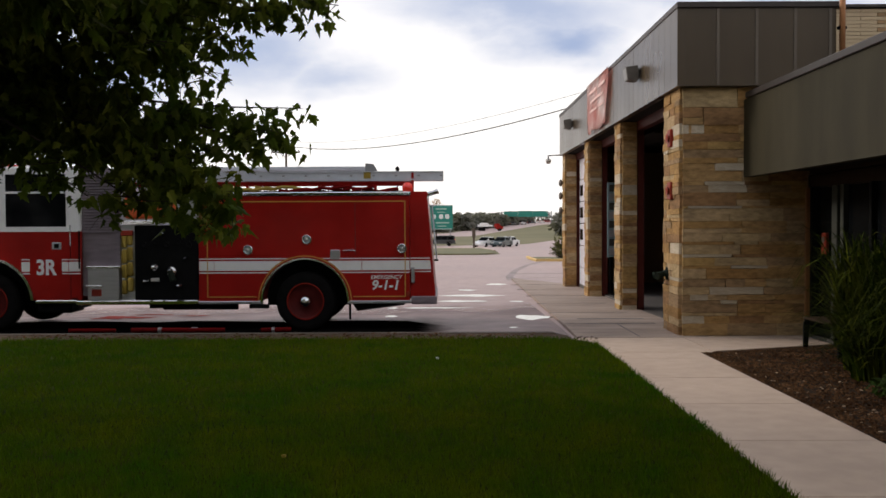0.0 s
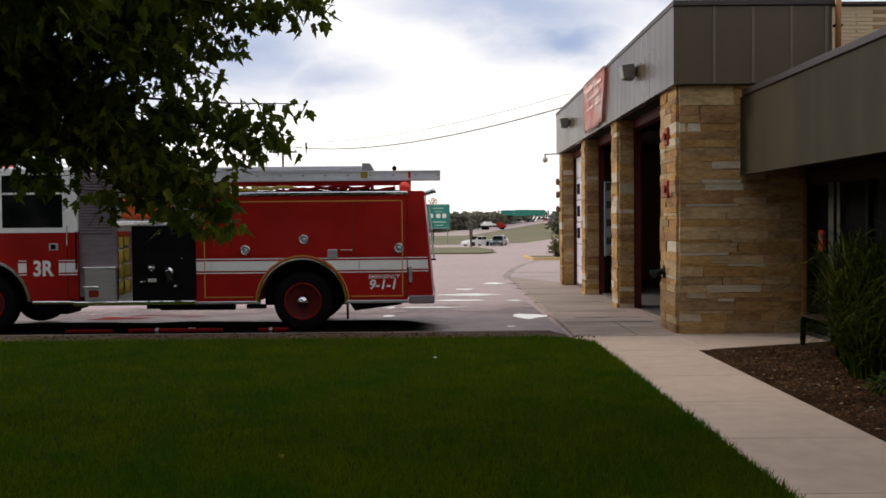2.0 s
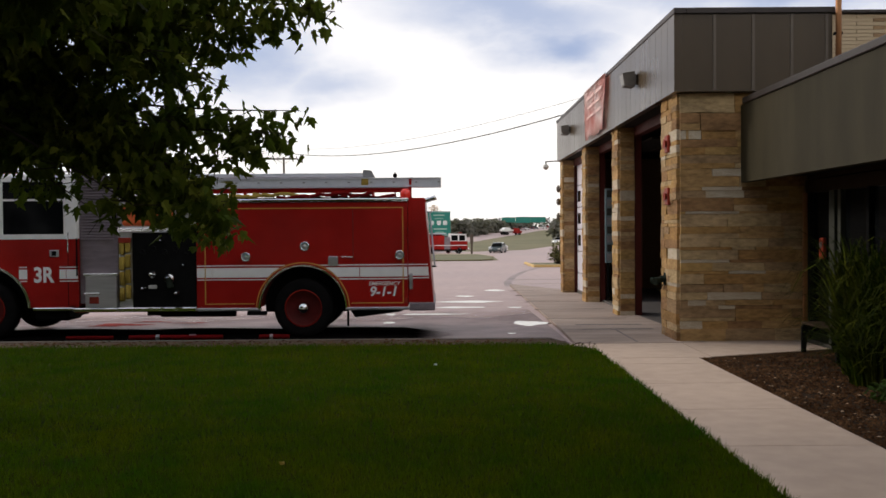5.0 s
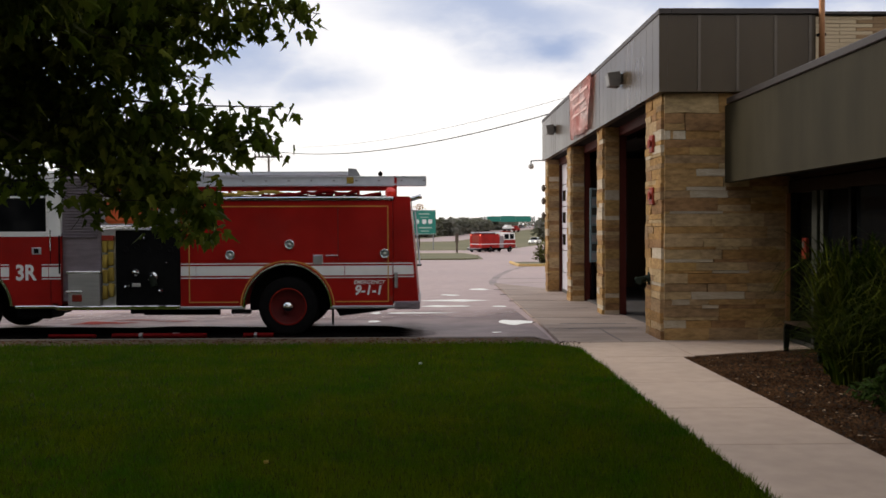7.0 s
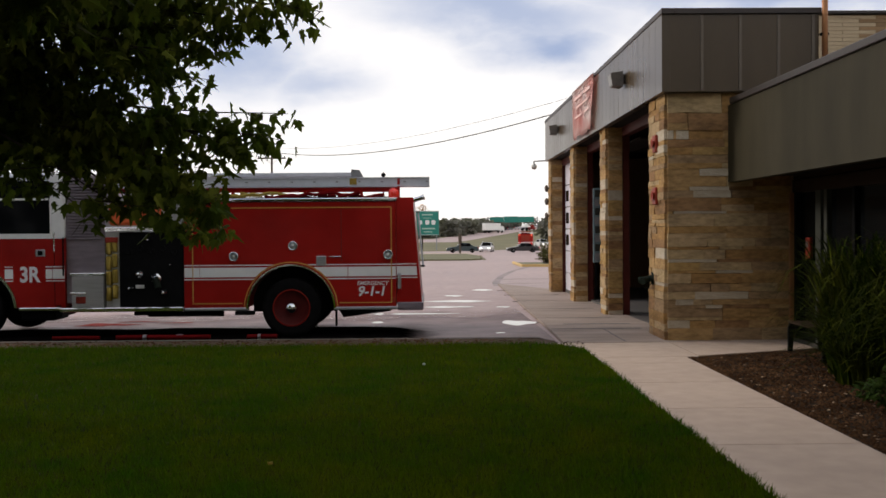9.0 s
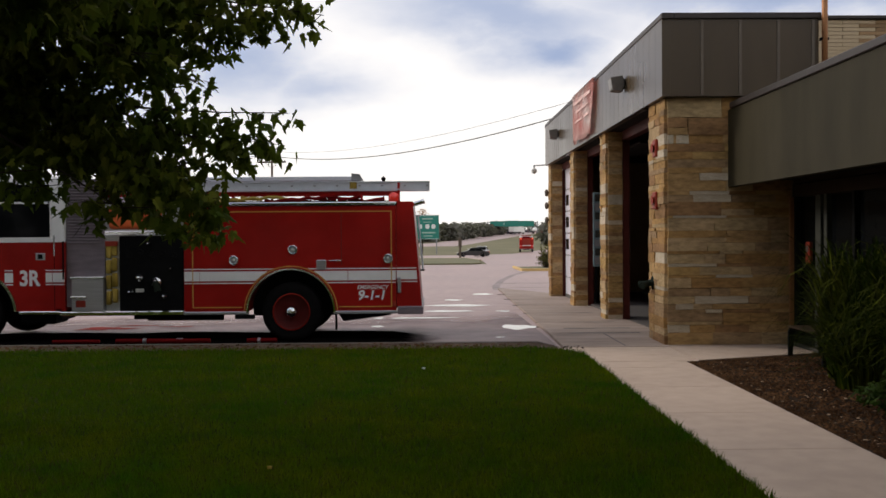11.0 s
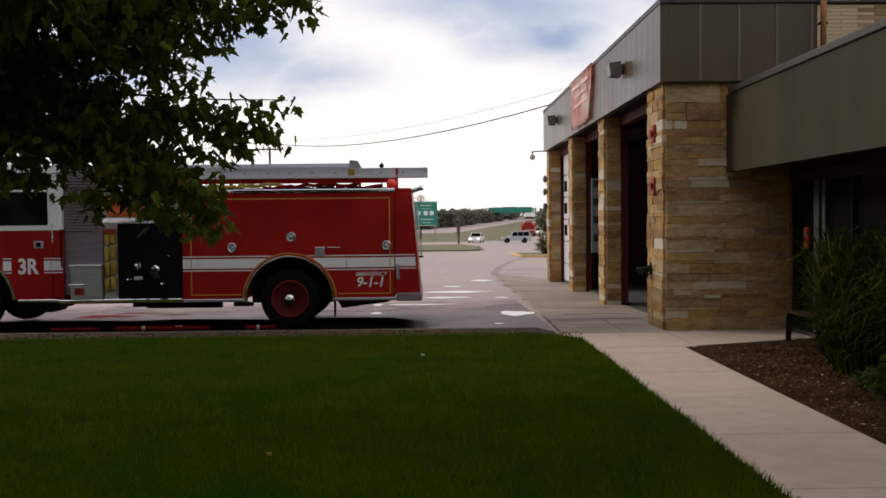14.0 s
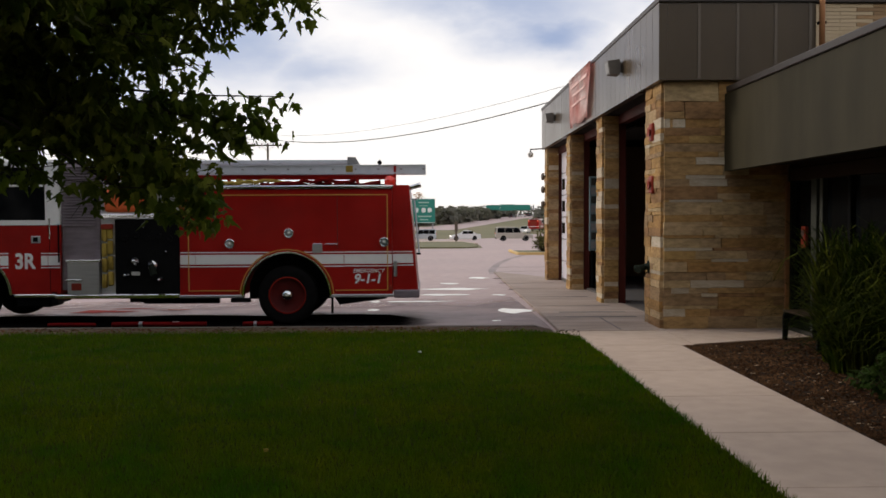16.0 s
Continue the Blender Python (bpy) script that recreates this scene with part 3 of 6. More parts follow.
SIDE_PALE = [(1, 0.0, 0.34), (4, 0.60, 0.86), (6, 0.42, 1.28), (5, 0.12, 0.40), (9, 0.76, 1.34), (11, 0.0, 0.78), (17, 0.08, 0.92), (19, 0.40, 1.0), (20, 0.34, 0.97), (22, 0.50, 0.97), (27, 0.0, 0.09), (27, 0.13, 0.33)]


def side_wall(parent, rnd, length):
    z = 0.062
    for k, h in enumerate(SIDE_COURSES):
        top = WALL_TOP if k == len(SIDE_COURSES) - 1 else z + h
        pale = sorted((a, b) for c, a, b in SIDE_PALE if c == k)
        cuts, s0 = [], 0.0
        for a, b in pale + [(length, length)]:
            while s0 < a - 0.01:
                w = min(rnd.uniform(0.30, 0.95), a - s0)
                if a - s0 - w < 0.14:
                    w = a - s0
                cuts.append((s0, s0 + w, STONES))
                s0 += w
            if b > a:
                cuts.append((a, b, PALE_STONES))
                s0 = b
        for a, b, kind in cuts:
            halves = [(z, top)]
            if top - z > 0.17 and rnd.random() < 0.4:
                m = z + (top - z) * rnd.uniform(0.4, 0.6)
                halves = [(z, m), (m, top)]
            for za, zb in halves:
                ob = new("stone", rnd.choice(kind))
                ob.parent = parent
                ob.matrix_basis = pose(FX + (a + b) / 2, FY + 0.01 - rnd.uniform(0, 0.022), (za + zb) / 2) @ Matrix.Diagonal((b - a - 0.004, 0.09, zb - za - 0.004, 1))
        z = top


def station():
    rnd = random.Random(5)
    # side wall that faces the lawn
    w = solid("wall_south", box(bm_new(), FX + 0.03, 5.72, FY + 0.03, FY + 0.30, 0.0, WALL_TOP), M["mortar"], "side wall of tan and cream ledge stone in uneven courses", kind="structure")
    side_wall(w, rnd, 5.70 - FX)
    for i, (y0, y1) in enumerate(PIERS):
        zb = gz(y1) - 0.02
        p = solid("pier", box(bm_new(), FX + 0.03, 4.06, y0 + 0.03 + (0.27 if i == 0 else 0), y1, zb, WALL_TOP), M["mortar"], "pier of tan and cream ledge stone between bay doors", kind="structure")
        course(p, rnd, y1 - y0, max(zb, gz(y0)) + 0.03, WALL_TOP, lambda s, z, o: pose(FX + 0.03 - o, y0 + s, z, 0, 0, -90))
        if i:
            course(p, rnd, 0.30, gz(y0) + 0.03, WALL_TOP, lambda s, z, o: pose(FX + s, y0 + 0.03 - o, z))
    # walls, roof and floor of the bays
    solid("wall_east", box(bm_new(), 15.0, 15.3, FY, 28.35, -0.4, ROOF - 0.1), M["interior_shade"], "back wall of the engine bays, near-black for indoor shade", kind="structure")
    solid("wall_north", box(bm_new(), 4.15, 15.0, 28.0, 28.34, -0.4, ROOF - 0.1), M["mortar"], "far end wall of the station", kind="structure")
    solid("wall_inner", box(bm_new(), 5.73, 15.0, FY + 0.02, FY + 0.32, 0.0, 3.9), M["mortar"], "end wall of the engine bays", kind="structure")
    solid("floor_bays", box(bm_new(), 4.13, 15.0, FY + 0.33, 27.99, -0.5, 0.02), M["floor_bay"], "grey concrete floor of the engine bays", kind="structure")
    solid("ceiling_bays", box(bm_new(), 4.16, 15.0, FY + 0.33, 27.99, WALL_TOP + 0.05, WALL_TOP + 0.25), M["interior_shade"], "ceiling of the engine bays, near-black for indoor shade", kind="structure")
    solid("roof", box(box(bm_new(), 3.81, 6.1, FY + 0.07, 28.3, ROOF - 0.18, ROOF - 0.06), 6.101, 15.2, 16.61, 28.3, ROOF - 0.18, ROOF - 0.06), M["cap"], "flat dark roof of the station", kind="structure")
    for (a, b), (c, d) in zip(PIERS, PIERS[1:]):
        fr = thing("door_frame", (0, 0, 0), "dark red painted steel frame of a bay door", "door frame", "bay door frames")
        part("jamb", box(bm_new(), 4.05, 4.22, b, b + 0.14, gz(b) - 0.05, 3.78, 0.01), M["jamb"], fr)
        part("jamb", box(bm_new(), 4.062, 4.21, c - 0.02, c + 0.16, gz(c) - 0.05, 3.78, 0.01), M["jamb"], fr)
        part("lintel", box(bm_new(), 4.05, 4.22, b, c, 3.78, WALL_TOP + 0.04, 0.01), M["jamb"], fr)
    # closed sectional door of the third bay
    d = thing("bay_door", (4.14, 24.02, gz(26) - 0.02), "closed white sectional bay door with small dark windows", "bay door")
    for k in range(6):
        part("panel", box(bm_new(), 0, 0.06, 0.02, 3.66, 0.02 + k * 0.66, 0.66 + k * 0.66, 0.008), M["white_door"], d)
    for k in range(2, 5):
        for j in range(4):
            y = 0.35 + j * 0.87
            part("window_pane", box(bm_new(), -0.012, 0.02, y, y + 0.5, 0.18 + k * 0.66, 0.50 + k * 0.66, 0.01), M["dark_glass"], d)
    # overhead tracks and a rolled-up door inside the open bays
    for b, c in ((15.31, 19.08), (19.71, 23.32)):
        up = thing("raised_door", (4.3, b, 3.72), "raised sectional bay door under the ceiling, darkened for the bay's shade", "bay door", "raised bay doors")
        for k in range(5):
            # panels take the near-black soffit colour to stand for the bay's shade
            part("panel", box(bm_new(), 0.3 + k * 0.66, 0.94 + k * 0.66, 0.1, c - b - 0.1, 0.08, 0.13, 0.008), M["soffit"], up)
    # metal fascia band
    def fascia(name, x0, x1, y0, y1, z0, z1, material, label, seams):
        ob = solid(name, box(bm_new(), x0, x1, y0, y1, z0, z1), material, label, kind="structure")
        for s in seams:
            part("seam", s, M["batten"] if name == "fascia_south" else material, ob)
        return ob
    FRX = 3.62
    seams = [box(bm_new(), FRX - 0.0015, FRX + 0.01, y - 0.004, y + 0.004, WALL_TOP + 0.012, ROOF - 0.10) for y in np.arange(FY + 0.21, 28.2, 0.405)]
    fascia("fascia_west", FRX, 3.75, FY - 0.20, 28.36, WALL_TOP, ROOF - 0.09, M["fascia"], "ribbed brown-grey metal fascia above the bay doors", seams)
    seams = [box(bm_new(), x - 0.022, x + 0.022, FY - 0.212, FY - 0.19, WALL_TOP + 0.012, ROOF - 0.10) for x in (4.245, 4.845, 5.44, 5.98)]
    fascia("fascia_south", 3.751, 6.07, FY - 0.20, FY + 0.02, WALL_TOP, ROOF - 0.09, M["fascia"], "ribbed brown-grey metal fascia on the end of the station", seams)
    solid("fascia_north", box(bm_new(), 3.751, 6.07, 28.21, 28.36, WALL_TOP, ROOF - 0.09), M["fascia"], "ribbed brown-grey metal fascia at the far end", kind="structure")
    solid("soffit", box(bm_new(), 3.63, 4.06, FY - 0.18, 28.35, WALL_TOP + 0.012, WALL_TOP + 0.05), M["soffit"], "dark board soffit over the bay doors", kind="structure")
    bm = box(bm_new(), FRX - 0.014, 3.80, FY - 0.24, 28.40, ROOF - 0.09, ROOF, 0.008)
    box(bm, 3.801, 6.10, FY - 0.24, FY + 0.06, ROOF - 0.09, ROOF, 0.008)
    solid("roof_edge", bm, M["cap"], "dark brown metal roof edge", kind="structure")
    # set-back upper wall of cream brick
    up = solid("wall_upper", box(bm_new(), 6.22, 12.0, 16.26, 16.5, 3.5, 5.64), M["mortar"], "set-back upper wall of cream brick", kind="structure")
    z = 3.95
    k = 0
    meshes = [finish("brick", box(bm_new(), -0.5, 0.5, -0.5, 0.5, -0.5, 0.5, 0.02), M[x]) for x in ("brick_cream", "brick_tan")]
    while z < 5.58:
        x = 6.22 - (0.3 if k % 2 else 0)
        while x < 9.2:
            xa = max(x, 6.22)
            ob = new("brick", meshes[int(x > 7.45)])
            ob.parent = up
            ob.matrix_basis = pose((xa + x + 0.6) / 2, 16.26, z + 0.033) @ Matrix.Diagonal((x + 0.59 - xa, 0.05, 0.060, 1))
            x += 0.6
        z += 0.067
        k += 1
    solid("roof_edge_upper", box(bm_new(), 6.15, 12.0, 16.18, 16.6, 5.64, 5.70, 0.01), M["cap"], "grey metal edge of the upper wall", kind="structure")
    # low wing along the path
    WX, WZ0, WZ1 = 4.70, 2.548, 3.765
    seams = [box(bm_new(), WX - 0.005, WX + 0.01, y - 0.008, y + 0.008, WZ0 + 0.012, WZ1 - 0.02) for y in (1.2, 5.0, 8.85)]
    fascia("fascia_wing", WX, WX + 0.14, -6, FY - 0.05, WZ0, WZ1 - 0.01, M["fascia_wing"], "wide olive-grey metal fascia of the low entrance wing", seams)
    solid("roof_edge_wing", box(bm_new(), WX - 0.035, WX + 0.22, -6, FY - 0.215, WZ1 - 0.01, WZ1 + 0.085, 0.01), M["cap"], "dark brown roof edge of the low wing", kind="structure")
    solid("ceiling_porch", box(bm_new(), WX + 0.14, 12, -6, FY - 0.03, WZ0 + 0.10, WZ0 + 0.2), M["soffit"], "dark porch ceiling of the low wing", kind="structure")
    solid("roof_wing", box(bm_new(), WX + 0.15, 12, -6, FY - 0.24, WZ1 - 0.12, WZ1 - 0.02), M["cap"], "flat roof of the low wing", kind="structure")
    solid("floor_wing", box(bm_new(), 5.73, 12, -6, FY + 0.02, 0.0, 0.10), M["floor_bay"], "floor inside the low wing", kind="structure")
    solid("wall_wing_back", box(bm_new(), 11.8, 12, -6, FY, 0.1, WZ0 + 0.1), M["interior_shade"], "inner wall of the low wing, near-black for indoor shade", kind="structure")
    # glazed entrance front of the wing
    front = thing("entrance_front", (5.72, 0, 0.1), "dark glazed entrance front with aluminium posts and a wooden header", "glazed wall")
    part("header", box(bm_new(), 0, 0.14, 3.0, FY - 0.04, 2.28, 2.48, 0.01), M["wood"], front, "brown wooden header")
    part("transom", box(bm_new(), 0.02, 0.10, 3.0, FY - 0.04, 2.49, 2.60), M["wood"], front)
    for y, w in ((14.1, 0.04), (13.27, 0.09), (13.02, 0.05), (12.15, 0.04), (11.0, 0.04), (9.9, 0.04), (8.7, 0.04), (7.5, 0.04)):
        part("post", box(bm_new(), -0.02, 0.11, y - w, y + w, 0.0, 2.279, 0.006), M["alu"] if 12.9 < y < 13.5 else M["black"], front)
    part("post", box(bm_new(), -0.07, 0.05, 14.17, 14.22, 0.0, 2.275, 0.006), M["copper"], front, "brown wooden door post")
    for a, b in ((14.05, 13.37), (12.96, 12.2), (12.1, 11.05), (10.95, 9.95), (9.85, 8.75), (8.65, 7.55)):
        part("pane", box(bm_new(), 0.05, 0.062, b, a, 0.12, 2.27), M["dark_glass"], front)
        part("sill", box(bm_new(), 0.0, 0.11, b, a, 0.0, 0.12, 0.006), M["black"], front)


station()
# ---------------------------------------------------------------- the parked fire engine
def wheel(parent, x, y, r, side, rim_colour, hub):
    """A tyre with a dished rim, its axle along y; side -1 shows its face to -y."""
    w = new("wheel")
    w.parent = parent
    w.location = (x, y, r)
    turn = pose(0, 0, 0, 90 if side < 0 else -90)
    tyre = lathe(bm_new(), [(r * 0.60, -0.14), (r * 0.80, -0.15), (r * 0.95, -0.13), (r, -0.09), (r, 0.09), (r * 0.95, 0.13), (r * 0.80, 0.15), (r * 0.60, 0.14)], 40, turn, False)
    part("tyre", tyre, M["tyre"], w, smooth=True)
    part("rim", lathe(bm_new(), [(r * 0.62, 0.10), (r * 0.63, 0.145), (r * 0.60, 0.15), (r * 0.56, 0.12), (r * 0.50, 0.05), (r * 0.30, 0.03), (r * 0.26, 0.08), (0.001, 0.09)], 32, turn), rim_colour, w, smooth=True)
    part("rim_edge", lathe(bm_new(), [(r * 0.615, 0.146), (r * 0.635, 0.155), (r * 0.60, 0.160), (r * 0.588, 0.150)], 32, turn, False), M["flat_red"], w, smooth=True)
    part("hub_cap", lathe(bm_new(), [(r * 0.22, 0.08), (r * 0.215, 0.16), (r * 0.17, 0.215), (r * 0.09, 0.245), (0.001, 0.25)], 20, turn), hub, w, "polished hub cap", smooth=True)
    for k in range(10):
        a = 2 * math.pi * k / 10
        p = turn @ Vector((r * 0.40 * math.cos(a), r * 0.40 * math.sin(a), 0.04))
        q = turn @ Vector((r * 0.40 * math.cos(a), r * 0.40 * math.sin(a), 0.075))
        part("wheel_nut", rod(bm_new(), p, q, 0.016, seg=6), M["steel"], w)
    return w


def arch_outline(x0, x1, z0, z1, cx, cz, r):
    """A side panel's (x, z) outline with a round wheel opening in its lower edge."""
    a0 = math.asin((z0 - cz) / r)
    pts = [(x0, z0)]
    for i in range(25):
        a = math.pi - a0 - (math.pi - 2 * a0) * i / 24
        pts.append((cx + r * math.cos(a), cz + r * math.sin(a)))
    return pts + [(x1, z0), (x1, z1), (x0, z1)]


def arch_band(cx, cz, r0, r1, z0, y0, y1):
    bm = bm_new()
    n = 28
    prev = None
    for i in range(n + 1):
        a0, a1 = math.asin((z0 - cz) / r0), math.asin((z0 - cz) / r1)
        ring = []
        for r, a in ((r0, a0), (r1, a1)):
            t = math.pi - a - (math.pi - 2 * a) * i / n
            ring.append((cx + r * math.cos(t), cz + r * math.sin(t)))
        vs = [bm.verts.new((x, y, z)) for (x, z), y in ((ring[0], y0), (ring[1], y0), (ring[1], y1), (ring[0], y1))]
        if prev:
            for k in range(4):
                bm.faces.new((prev[k], prev[(k + 1) % 4], vs[(k + 1) % 4], vs[k]))
        else:
            bm.faces.new(vs)
        prev = vs
    bm.faces.new(list(reversed(prev)))
    bmesh.ops.recalc_face_normals(bm, faces=bm.faces[:])
    return bm


def round_lamp(parent, x, z, r=0.085, y=0.0, name="side_lamp"):
    turn = pose(x, y, z, 90)
    a = part(name, lathe(bm_new(), [(r, -0.01), (r, 0.03), (r * 0.85, 0.042), (r * 0.68, 0.03), (r * 0.62, 0.012), (0.001, 0.010)], 20, turn), M["chrome"], parent, smooth=True)
    part("lens", lathe(bm_new(), [(r * 0.42, 0.012), (r * 0.35, 0.04), (0.001, 0.05)], 14, turn), M["frost"], a, smooth=True)
    return a


def fire_engine():
    e = thing("fire_engine", (0, 15.6, 0), "dark red fire engine with white stripe, gold lining and ladder", "fire engine")
    W = 2.45
    AX, R = -2.39, 0.51
    # rear body
    body = part("body", prism(bm_new(), arch_outline(-4.21, -0.585, 0.53, 2.33, AX, 0.50, 0.74), 0, W), M["red"], e)
    part("wheel_well", box(bm_new(), AX - 0.72, AX + 0.72, 0.42, W - 0.42, 0.42, 1.22), M["black"], e)
    part("rear_corner", prism(bm_new(), [(-0.58, 0.60), (-0.145, 0.60), (-0.29, 2.40), (-0.58, 2.40)], 0.035, W - 0.035), M["red"], e)
    part("rear_step", box(bm_new(), -0.56, -0.12, -0.02, W + 0.02, 0.46, 0.60, 0.015), M["plate"], e, "bright tread-plate rear step")
    part("top_rail", box(bm_new(), -4.15, -0.56, -0.03, 0.05, 2.335, 2.395, 0.012), M["chrome"], e, "bright metal rail along the body's top")
    part("hose_bed", box(bm_new(), -4.15, -0.60, 0.10, W - 0.10, 2.34, 2.42), M["black"], e)
    # wheel arch trims
    part("arch_trim", arch_band(AX, 0.50, 0.735, 0.768, 0.505, -0.03, 0.05), M["chrome"], e, "chrome wheel-arch trim", smooth=False)
    part("arch_line", arch_band(AX, 0.50, 0.790, 0.808, 0.535, -0.006, 0.01), M["gold"], e)
    # white band with its thin lines, broken by the arch
    def band(x_far, side, z0, z1):
        """A stripe from x_far to the wheel arch, its end cut along the arch."""
        rim = [(AX + side * math.sqrt(0.815 ** 2 - (z - 0.50) ** 2), z) for z in (z0, (z0 + z1) / 2, z1)]
        return prism(bm_new(), [(x_far, z0)] + rim + [(x_far, z1)], -0.005, 0.01)
    for z0, z1 in ((1.05, 1.215), (1.245, 1.262), (1.005, 1.022)):
        name = "white_stripe" if z1 - z0 > 0.1 else "stripe_line"
        part(name, box(bm_new(), -4.205, -3.95, -0.005, 0.01, z0, z1), M["white"], body)
        part(name, box(bm_new(), -1.405, -0.59, -0.005, 0.01, z0, z1), M["white"], body)
        part(name, band(-3.945, -1, z0, z1), M["white"], body)
        part(name, band(-1.415, 1, z0, z1), M["white"], body)
    for z0, z1 in ((1.06, 1.215), (1.245, 1.262), (1.015, 1.032)):
        sl = prism(bm_new(), [(-0.575, z0), (-0.185 - (z0 - 0.6) * 0.08, z0), (-0.185 - (z1 - 0.6) * 0.08, z1), (-0.575, z1)], 0.03, 0.05)
        part("white_stripe", sl, M["white"], body)
    # gold lining of the body panel
    for a, b, z0, z1 in ((-4.07, -0.655, 2.225, 2.243), (-0.673, -0.655, 0.59, 2.243), (-1.56, -0.655, 0.59, 0.606), (-4.07, -3.22, 0.59, 0.606), (-4.07, -4.054, 0.59, 2.243)):
        part("gold_line", box(bm_new(), a, b, -0.008, 0.01, z0, z1), M["gold"], body)
    # doors of the body's lockers: shallow seams
    for x in (-1.52,):
        part("seam", box(bm_new(), x - 0.006, x + 0.006, -0.002, 0.01, 1.32, 2.2), M["red_dark"], body)
    for x, z in ((-2.35, 1.58), (-3.36, 1.405), (-0.72, 1.42)):
        round_lamp(e, x, z)
    part("filler_cap", box(bm_new(), -1.95, -1.78, -0.025, 0.01, 1.235, 1.405, 0.012), M["steel"], e, "grey filler flap")
    part("handle", box(bm_new(), -1.73, -1.52, -0.03, -0.012, 1.385, 1.40, 0.004), M["chrome"], e)
    part("handle", box(bm_new(), -0.56, -0.50, -0.02, 0.04, 0.83, 1.10, 0.01), M["steel"], e)
    part("marker_lamp", box(bm_new(), -0.64, -0.585, -0.02, 0.01, 0.60, 0.68, 0.008), M["alarm_red"], e)
    lettering("lettering", "9-1-1", 0.225, (-1.01, -0.004, 0.72), (90, 0, 0), M["white"], e, 0.2, 1.0, 0.006)
    lettering("lettering", "EMERGENCY", 0.095, (-0.99, -0.004, 0.90), (90, 0, 0), M["white"], e, 0.2, 0.98, 0.001)
    # running boards and chassis
    part("running_board", box(bm_new(), -4.22, -3.12, -0.02, 0.10, 0.475, 0.528, 0.01), M["steel"], e)
    part("running_board", box(bm_new(), -1.66, -0.56, -0.02, 0.10, 0.475, 0.528, 0.01), M["steel"], e)
    part("chassis", box(bm_new(), -9.1, -0.4, 0.75, 0.95, 0.52, 0.75), M["black"], e)
    part("chassis", box(bm_new(), -9.1, -0.4, 1.5, 1.70, 0.52, 0.75), M["black"], e)
    part("axle", rod(bm_new(), (AX, 0.3, R), (AX, W - 0.3, R), 0.09), M["black"], e)
    part("axle", rod(bm_new(), (-7.85, 0.3, R), (-7.85, W - 0.3, R), 0.07), M["black"], e)
    part("exhaust", rod(bm_new(), (-4.9, 0.25, 0.42), (-3.6, 0.25, 0.42), 0.06), M["black"], e)
    part("exhaust_bracket", box(bm_new(), -3.35, -3.02, -0.02, 0.1, 0.40, 0.47, 0.01), M["black"], e)
    part("under_box", prism(bm_new(), [(-1.62, 0.52), (-0.6, 0.52), (-0.7, 0.44), (-1.5, 0.34)], 0.1, 0.8), M["black"], e)
    part("under_box", box(bm_new(), -5.1, -4.25, 0.1, 0.8, 0.40, 0.52), M["black"], e)
    part("drain_pipe", rod(bm_new(), (-1.62, 0.05, 0.2), (-1.62, 0.05, 0.5), 0.02), M["black"], e)
    for y, s in ((0.19, -1), (W - 0.19, 1)):
        wheel(e, AX, y, R, s, M["rim_red"], M["chrome"])
        wheel(e, -7.85, y, R, s, M["rim_red"], M["chrome"])
    for y in (0.52, W - 0.52):
        wheel(e, AX, y, R, -1, M["black"], M["black"])
    # ladders on the roof rack
    lad = part("ladder", box(bm_new(), -5.6, 0.0, 0.16, 0.20, 2.60, 2.755, 0.012), M["ladder"], e, "aluminium roof ladder")
    part("ladder_rail", box(bm_new(), -5.6, 0.0, 0.62, 0.66, 2.60, 2.755, 0.012), M["ladder"], lad)
    part("ladder_lip", box(bm_new(), -5.6, -0.03, 0.145, 0.162, 2.60, 2.625), M["ladder"], lad)
    part("ladder_lip", box(bm_new(), -5.6, 0.0, 0.145, 0.162, 2.735, 2.756), M["ladder"], lad)
    for k in range(15):
        x = -5.5 + k * 0.39
        part("rung", rod(bm_new(), (x, 0.18, 2.68), (x, 0.64, 2.68), 0.018), M["ladder"], lad)
        part("rung_end", box(bm_new(), x - 0.02, x + 0.02, 0.146, 0.162, 2.668, 2.69), M["galv"], lad)
    up = part("ladder", box(bm_new(), -5.6, -1.23, 0.26, 0.30, 2.775, 2.85, 0.01), M["ladder"], e, "second aluminium ladder")
    part("ladder_rail", box(bm_new(), -5.6, -1.23, 0.52, 0.56, 2.775, 2.85, 0.01), M["ladder"], up)
    part("ladder_foot", prism(bm_new(), [(-1.36, 2.77), (-1.15, 2.77), (-1.22, 2.89), (-1.36, 2.90)], 0.24, 0.34), M["galv"], up)
    part("tape", box(bm_new(), -1.38, -1.26, 0.140, 0.165, 2.63, 2.74), M["hose"], lad, "yellow tape")
    part("rack_beam", box(bm_new(), -5.6, -0.55, 0.2, 0.30, 2.505, 2.585, 0.01), M["red"], e, "red rack beam")
    for x in (-0.535, -1.18, -2.15, -3.4):
        part("rack_post", box(bm_new(), x - 0.022, x + 0.022, 0.15, 0.26, 2.40, 2.76 if x == -0.535 else 2.52), M["red"], e)
    part("beacon", lathe(bm_new(), [(0.05, 2.39), (0.085, 2.41), (0.095, 2.47), (0.08, 2.53), (0.03, 2.56), (0.001, 2.562)], 18, pose(-0.62, 0.08, 0)), M["beacon"], e, "red beacon", smooth=True)
    part("spot_lamp", lathe(bm_new(), [(0.03, 0), (0.04, 0.04), (0.042, 0.18), (0.055, 0.22), (0.001, 0.225)], 16, pose(-0.30, 0.10, 2.34, 0, 72, 0)), M["chrome"], e, smooth=True)
